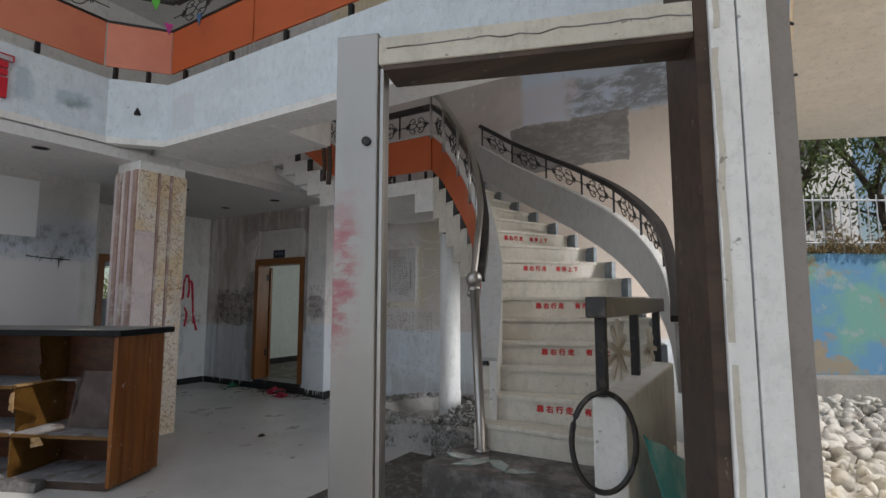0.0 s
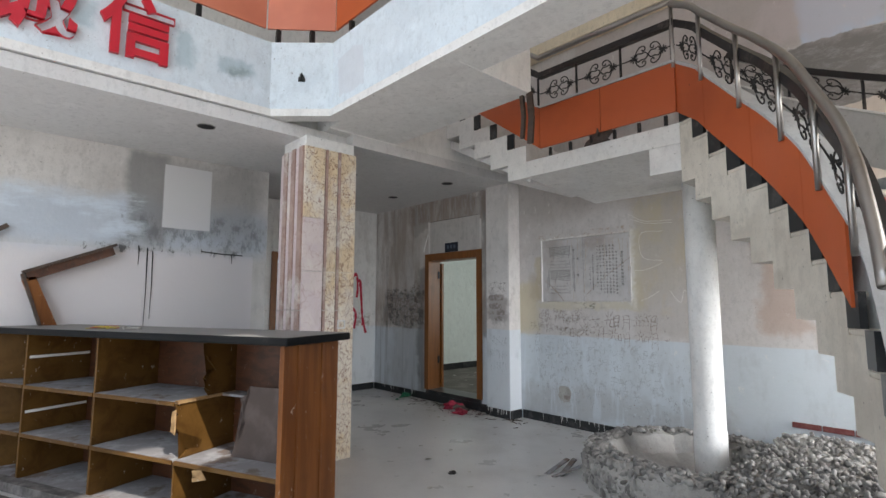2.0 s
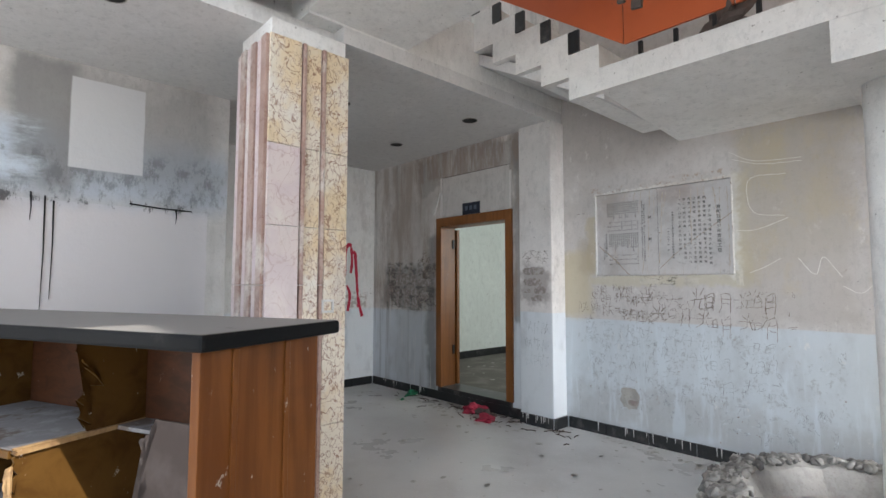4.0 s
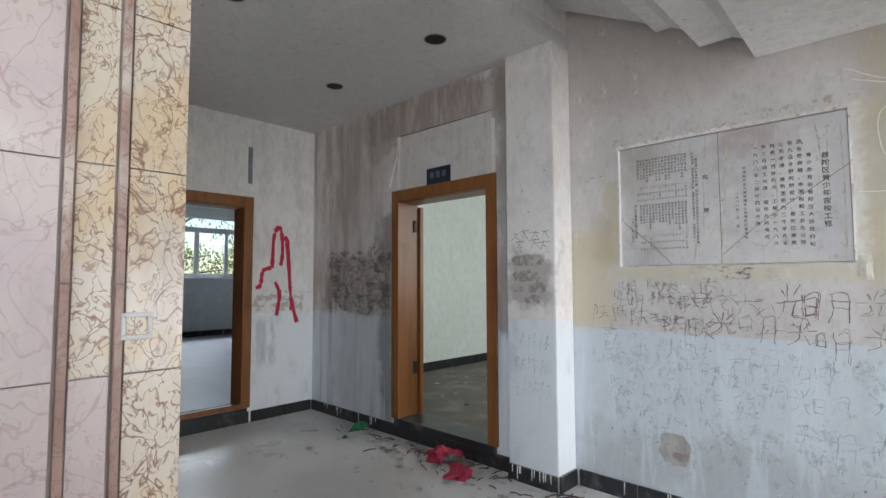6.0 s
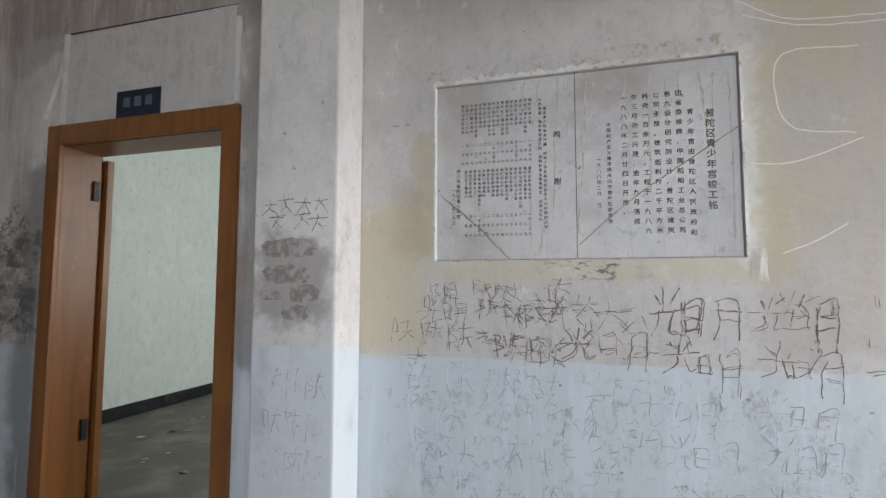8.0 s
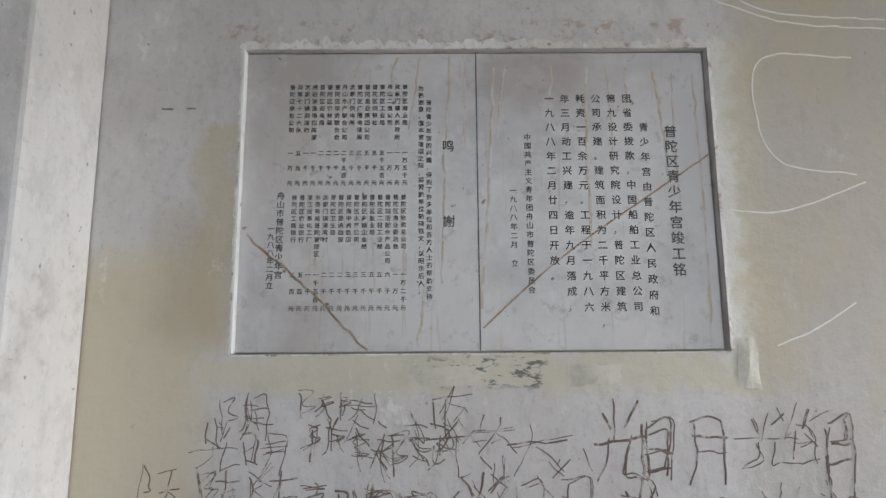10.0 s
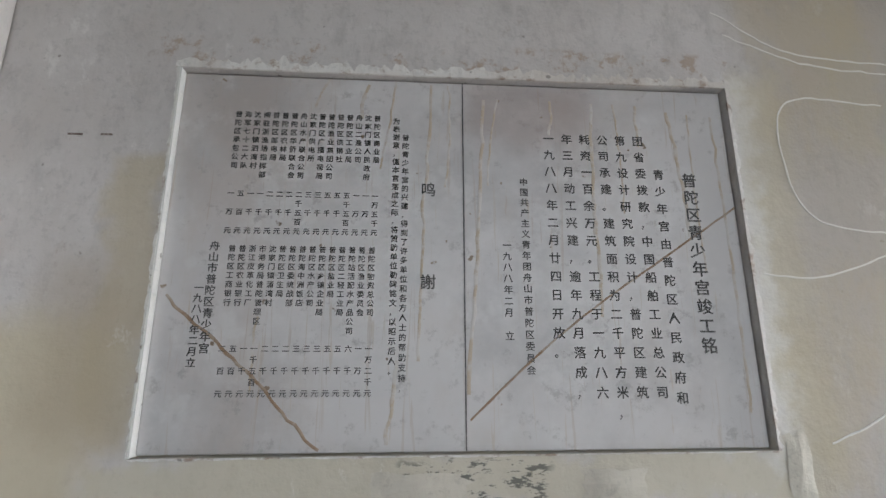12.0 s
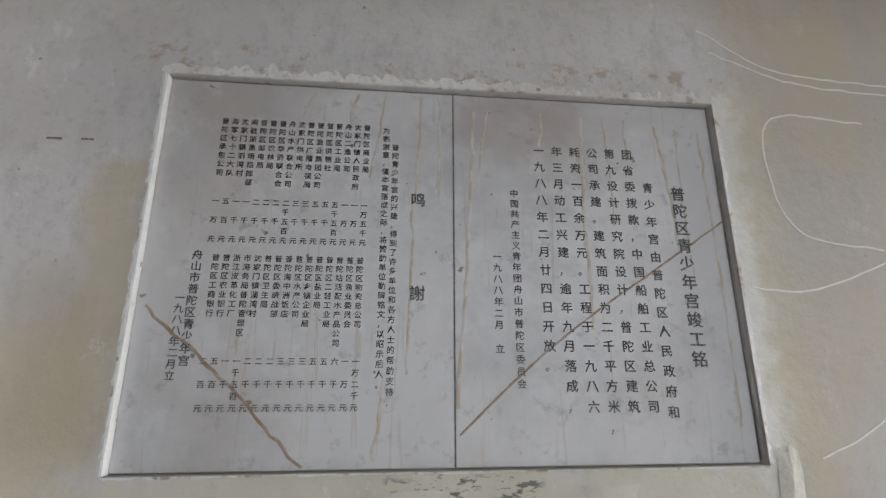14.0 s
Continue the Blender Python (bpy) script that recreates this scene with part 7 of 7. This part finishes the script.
# paint drips on the skirting
rd = random.Random(5)
for i in range(34):
    x = rd.choice((rd.uniform(-8.5, -7.3), rd.uniform(-5.45, -3.9), rd.uniform(-5.9, -5.55)))
    y = (DW if x < -6 else 6.27 if x < -5.515 else NW) - 0.0205
    bm = bmesh.new()
    z = 0.022
    tube(bm, [(x, y, z), (x + rd.uniform(-0.004, 0.004), y, z - rd.uniform(0.03, 0.09))], [0.004, 0.0015], 5)
    tagged(mesh_ob("paint_drip", bm, M_DRIP), "white paint drip over the black skirting", "stain", "paint drips")

# ---------------------------------------------------------------- litter on the floor
M_REDCLOTH = Mat("crimson_cloth", (0.33, 0.02, 0.05), 0.8)
M_PAPER = Mat("dirty_paper", (0.55, 0.53, 0.50), 0.85)
M_PAPER.layer((0.30, 0.28, 0.26), M_PAPER.ramp(M_PAPER.noise(9, 4), 0.45, 0.7))
M_GREEN = Mat("green_plastic", (0.02, 0.17, 0.08), 0.35)


def crumple(name, x, y, z, sx, sy, h, mat, label, cat, group="", seed=1):
    bm = bmesh.new()
    bmesh.ops.create_icosphere(bm, subdivisions=3, radius=0.5)
    for v in bm.verts:
        k = 1 + 0.9 * noise.noise(Vector(v.co) * 3.0 + Vector((seed, 0, 0))) + 0.35 * noise.noise(Vector(v.co) * 9.0 + Vector((0, seed, 0)))
        v.co = Vector((v.co.x * sx * k, v.co.y * sy * k, max(-0.1, v.co.z * k + 0.1) * h))
    lo = min(v.co.z for v in bm.verts)
    bm.transform(pose(x, y, z - lo, 0, 0, seed * 40))
    return tagged(mesh_ob(name, bm, mat, smooth=False), label, cat, group)


crumple("red_cloth", -6.50, 6.19, FLOOR, 0.26, 0.14, 0.12, M_REDCLOTH, "crumpled crimson cloth on the floor by the door", "cloth", "red cloths", 1)
crumple("red_cloth", -6.20, 6.06, FLOOR, 0.30, 0.16, 0.07, M_REDCLOTH, "crumpled crimson cloth on the floor by the door", "cloth", "red cloths", 3)
crumple("plastic_bag", -6.36, 6.20, FLOOR, 0.20, 0.10, 0.09, M_SHEET, "crumpled brown wrapper among the litter", "wrapper", "", 5)
crumple("bottle_scrap", -7.62, 6.24, FLOOR, 0.18, 0.09, 0.08, M_GREEN, "crushed green plastic bottle on the floor", "bottle", "", 7)
crumple("bottle_cap_scrap", -7.5, 6.0, FLOOR, 0.05, 0.04, 0.03, M_GREEN, "small green plastic scrap", "scrap", "", 8)
crumple("rock", -10.0, 5.0, 0.04, 0.42, 0.30, 0.22, M_CONC, "lump of broken concrete on the room floor", "rubble", "", 9)
crumple("grey_scrap", -4.55, 4.35, FLOOR, 0.07, 0.05, 0.03, M_RAIL, "small dark scrap on the hall floor", "scrap", "", 11)
crumple("dusty_lump", -3.57, 5.22, LZ, 0.24, 0.14, 0.17, M_SHEET, "dark matted nest lump on the stair landing edge", "nest", "", 13)
rl = random.Random(31)
sheet = bmesh.new()
for k in range(6):
    a = 2 * math.pi * k / 6
    sheet.verts.new((0.05 * math.cos(a) * (1 + 0.3 * noise.noise((k, 1, 1))), 0.035 * math.sin(a), 0.002 + 0.004 * (k % 2)))
sheet.verts.ensure_lookup_table()
sheet.faces.new(sheet.verts)
bmesh.ops.solidify(sheet, geom=list(sheet.faces), thickness=0.0015)
first = tagged(mesh_ob("paper_scrap", sheet, M_PAPER), "torn scrap of dirty paper on the floor", "paper", "paper scraps")
first.matrix_world = pose(-6.62, 5.87, FLOOR + 0.003, 0, 0, 20)
for i in range(330):
    f = rl.random()
    if f < 0.45:
        x, y, z = rl.gauss(-6.7, 0.5), 6.30 - abs(rl.gauss(0, 0.22)), FLOOR
    elif f < 0.6:
        x, y, z = rl.uniform(-8.2, -6.3), rl.uniform(7.2, 9.6), 0.05
    elif f < 0.72:
        x, y, z = rl.uniform(-5.4, -4.1), 6.42 - abs(rl.gauss(0, 0.15)), FLOOR
    else:
        x, y, z = rl.uniform(-8.3, -3.6), rl.uniform(3.9, 6.2), FLOOR
    o = copy_thing(first, pose(x, y, z + 0.002 + 0.004 * rl.random(), rl.uniform(-8, 8), rl.uniform(-8, 8), rl.uniform(0, 360)))
    o.scale = [rl.uniform(0.12, 0.9) * (1.4 if z > 0 else 0.8)] * 3
for i in range(60):
    x, y = rl.gauss(-6.4, 0.6), 6.28 - abs(rl.gauss(0, 0.14))
    bm = bmesh.new()
    a = rl.uniform(0, 3.1)
    l = rl.uniform(0.05, 0.16)
    tube(bm, [(x, y, FLOOR + 0.006), (x + l * math.cos(a) * 0.5, y + 0.5 * l * math.sin(a), FLOOR + 0.012), (x + l * math.cos(a), y + l * math.sin(a), FLOOR + 0.005)], 0.004, 5)
    tagged(mesh_ob("twig", bm, M_DARKWOOD), "dark twig among the litter by the wall", "twig", "twigs on the floor")
# hanging torn battens under the walkway's end
for x, w, z in ((-3.80, 0.018, 2.72), (-3.72, 0.026, 2.66)):
    bm = bmesh.new()
    tube(bm, [(x, 4.43, 3.08), (x + 0.01, 4.44, (z + 3.08) / 2), (x - 0.015, 4.45, z)], 0.03, flat=(w, 0.012))
    tagged(mesh_ob("torn_batten", bm, M_DARKWOOD), "torn brown batten hanging from the walkway edge", "batten", "torn battens")

# ---------------------------------------------------------------- outside
M_GROUND = Mat("sunlit_ground", (0.55, 0.50, 0.43), 0.95)
M_GROUND.layer((0.20, 0.17, 0.13), M_GROUND.ramp(M_GROUND.noise(2.5, 6, 0.7), 0.42, 0.66))
M_GROUND.layer((0.62, 0.60, 0.56), M_GROUND.math("MULTIPLY", M_GROUND.ramp(M_GROUND.noise(12, 4, 0.7), 0.5, 0.6), 0.7))
bm = bmesh.new()
prism(bm, [(-900, -900), (900, -900), (900, 900), (-900, 900)], FLOOR - 0.6, FLOOR - 0.21)
structure("ground", bm, M_GROUND, "pale rubble-strewn ground")
M_RUBF = plaster("pale_forecourt_concrete", (0.72, 0.69, 0.64), (0.36, 0.33, 0.29), 0.5, (4, 4, 4), 0.9)
structure("pavement", B(((0.051, -9, FLOOR - 0.209), (9, 9.2, FLOOR - 0.02)), ((-9.0, -12, FLOOR - 0.209), (0.05, -8.001, FLOOR - 0.02))), M_RUBF, "worn pale concrete forecourt")
# The southern part, out of view, is added to keep sun off the hall floor.
bm = bmesh.new()
prism(bm, [(0.30, -6.0), (2.8, -6.0), (2.8, 2.05), (2.1, 2.05), (2.1, 7.85), (0.62, 7.25), (0.36, 2.05)], 3.2, 3.5)
structure("canopy", bm, M_CEIL2, "cream painted entrance canopy")
ou = Vector((0.855, 0.517, 0))
ov = Vector((-0.517, 0.855, 0))
OM = Matrix((ou, ov, (0, 0, 1))).transposed().to_4x4()
OM.translation = (1.35, 11.2, 0)
M_MURAL = Mat("painted_mural_wall", (0.16, 0.36, 0.58), 0.85)
M_MURAL.layer((0.22, 0.46, 0.40), M_MURAL.ramp(M_MURAL.noise(0.9, 4, 0.6), 0.45, 0.6))
M_MURAL.layer((0.45, 0.50, 0.52), M_MURAL.math("MULTIPLY", M_MURAL.ramp(M_MURAL.noise(2.4, 5, 0.65, shift=(4, 1, 3)), 0.55, 0.68), 0.7))
M_MURAL.layer((0.42, 0.32, 0.20), M_MURAL.math("MULTIPLY", M_MURAL.ramp(M_MURAL.noise(1.6, 5, 0.65, shift=(1, 8, 2)), 0.56, 0.66), 0.85))
structure("wall_garden", B(((-2.0, 0.0, -0.3), (9.0, 0.3, 2.2)), m=OM), M_MURAL, "garden wall painted in washed blue and green")
structure("kerb_garden", B(((-2.0, -0.45, -0.3), (9.0, -0.02, 0.18)), m=OM, bevel=0.02), M_CONC)
fence = tagged(empty("garden_fence", OM @ Vector((0, 0.15, 2.2))), "thin metal railing on top of the garden wall", "fence")
for i in range(28):
    bm = bmesh.new()
    tube(bm, [OM @ Vector((-0.6 + 0.16 * i, 0.15, 2.2)), OM @ Vector((-0.6 + 0.16 * i, 0.15, 3.25))], 0.012, 5)
    part("bar", bm, M_PVC, fence)
for z in (2.4, 3.15):
    bm = bmesh.new()
    tube(bm, [OM @ Vector((-0.8, 0.15, z)), OM @ Vector((4.2, 0.15, z))], 0.018, 5)
    part("rail", bm, M_PVC, fence)
rubble = []
ro = random.Random(3)
for i in range(2600):
    x, y = ro.uniform(-0.8, 4.0), ro.uniform(-8.2, -1.6)
    if i % 2:
        x, y = (OM.inverted() @ Vector((max(0.45 + 0.1 * ro.random(), ro.gauss(1.3, 0.7)), ro.gauss(7.4, 1.1), 0)))[:2]
    p = OM @ Vector((x, y, FLOOR - 0.02 + 0.10 * ro.random() * (1 + noise.noise((x, y, 0)))))
    rubble.append((p[:], (ro.uniform(-1, 1), ro.uniform(-1, 1), 1)))
o = new("rubble_field", stones(rubble, 8, (0.03, 0.11)))
M_RUB = Mat("pale_rubble", (0.80, 0.77, 0.71), 0.95)
M_RUB.layer((0.35, 0.32, 0.28), M_RUB.ramp(M_RUB.noise(3, 4), 0.45, 0.65))
o.data.materials[0] = M_RUB.m
tagged(o, "pale broken rubble in the sun", "rubble", kind="stuff")
M_BARK = Mat("dark_bark", (0.075, 0.055, 0.042), 0.95)
M_BARK.bump(M_BARK.noise(25, 5, 0.7, (1, 1, 0.3)), 0.7, 0.02)
M_LEAF = Mat("green_leaf", (0.06, 0.11, 0.025), 0.6)
gi = M_LEAF.node("ShaderNodeNewGeometry")
M_LEAF.layer((0.16, 0.19, 0.05), gi.outputs["Random Per Island"])


def tree(at, h, seed, leaves, spread, low=0.4):
    """A leaning trunk with limbs and a loose crown of single leaves."""
    rt = random.Random(seed)
    th = tagged(empty("garden_tree", at), "thin-leaved garden tree beyond the wall", "tree", "garden trees")
    bm = bmesh.new()
    trunk = [Vector(at) + Vector((0.16 * h * noise.noise((i * 0.5, seed, 0)), 0.1 * h * noise.noise((i * 0.5, seed, 7)), h * 0.62 * i / 8)) for i in range(9)]
    tube(bm, trunk, [0.055 * h * 0.5 * (1 - 0.07 * i) for i in range(9)], 9)
    tips = []
    for k in range(11):
        b = trunk[3 + k % 6]
        a = rt.random() * 6.283
        tip = b + Vector((spread * math.cos(a), spread * math.sin(a), h * rt.uniform(0.08, 0.4))) * rt.uniform(0.6, 1.1)
        mid = (b + tip) / 2 + Vector((rt.uniform(-0.2, 0.2), rt.uniform(-0.2, 0.2), 0.15))
        tube(bm, [spline([b, mid, tip], j / 4) for j in range(9)], [0.010 * h * (1 - 0.1 * j) for j in range(9)], 6)
        tips += [spline([b, mid, tip], 0.8 + 1.2 * rt.random()) for _ in range(6)]
    part("trunk", bm, M_BARK, th, "dark bark trunk with limbs")
    V, F4 = [], []
    for i in range(leaves):
        c = rt.choice(tips) + Vector((rt.gauss(0, 0.26), rt.gauss(0, 0.26), rt.gauss(0, 0.22)))
        r = Euler((rt.random() * 6, rt.random() * 6, rt.random() * 6)).to_matrix()
        l, w = rt.uniform(0.05, 0.09), rt.uniform(0.018, 0.03)
        n = len(V)
        V += [c + r @ Vector(p) for p in ((-l, 0, 0), (0, w, 0.008), (l, 0, 0), (0, -w, 0.008))]
        F4.append((n, n + 1, n + 2, n + 3))
    me = bpy.data.meshes.new("crown")
    me.from_pydata([v[:] for v in V], [], F4)
    me.materials.append(M_LEAF.m)
    o = new("crown", me)
    o.parent, o.matrix_parent_inverse = th, th.matrix_world.inverted()
    tagged(o, "loose crown of small leaves", kind="stuff")


M_DRY = Mat("dry_leaf", (0.20, 0.14, 0.06), 0.8)
gd = M_DRY.node("ShaderNodeNewGeometry")
M_DRY.layer((0.36, 0.28, 0.15), gd.outputs["Random Per Island"])
rt = random.Random(41)
V, F4 = [], []
for i in range(5200):
    x = rt.uniform(-0.8, 3.6)
    c = OM @ Vector((x, rt.uniform(-0.12, 0.5), 2.22 + abs(rt.gauss(0, 0.22)) * (0.6 + noise.noise((x * 2, 0, 0)))))
    r = Euler((rt.random() * 6, rt.random() * 6, rt.random() * 6)).to_matrix()
    l, w = rt.uniform(0.03, 0.08), rt.uniform(0.006, 0.018)
    n = len(V)
    V += [c + r @ Vector(p) for p in ((-l, 0, 0), (0, w, 0.006), (l, 0, 0), (0, -w, 0.006))]
    F4.append((n, n + 1, n + 2, n + 3))
me = bpy.data.meshes.new("dry_hedge")
me.from_pydata([v[:] for v in V], [], F4)
me.materials.append(M_DRY.m)
tagged(new("dry_hedge", me), "dry brown creeper on top of the garden wall", "hedge", kind="stuff")
tree(OM @ Vector((0.1, 0.9, 1.0)), 5.0, 3, 1800, 1.0)
tree(OM @ Vector((2.4, 1.3, 1.0)), 6.5, 5, 2600, 1.5)
tree(OM @ Vector((4.6, 2.5, 0.5)), 7.0, 8, 2600, 1.8)
tree((-20.0, 8.2, -0.2), 5.5, 11, 2600, 1.8)
tree((-19.0, 10.8, -0.2), 5.0, 12, 2200, 1.6)
house = tagged(empty("far_house", OM @ Vector((2, 14, 0))), "pale apartment house beyond the garden trees", "house")
HM = OM @ Matrix.Translation((-3, 15, 0))
part("wall", B(((0, 0, -0.3), (16, 6, 11)), m=HM), M_WHITE, house)
part("roof", B(((-0.3, -0.3, 11.001), (16.3, 6.3, 11.4)), m=HM), M_CONC, house)
for r in range(3):
    for c in range(6):
        part("window", B(((1 + 2.5 * c, -0.03, 1.5 + 3.2 * r), (2.4 + 2.5 * c, 0.05, 3.1 + 3.2 * r)), m=HM), M_INK, house, "dark window")
crumple("torn_conduit", -5.452, 3.292, 3.40, 0.05, 0.05, 0.10, M_IRON, "torn dark conduit end in the gallery corner", "conduit", "", 15)
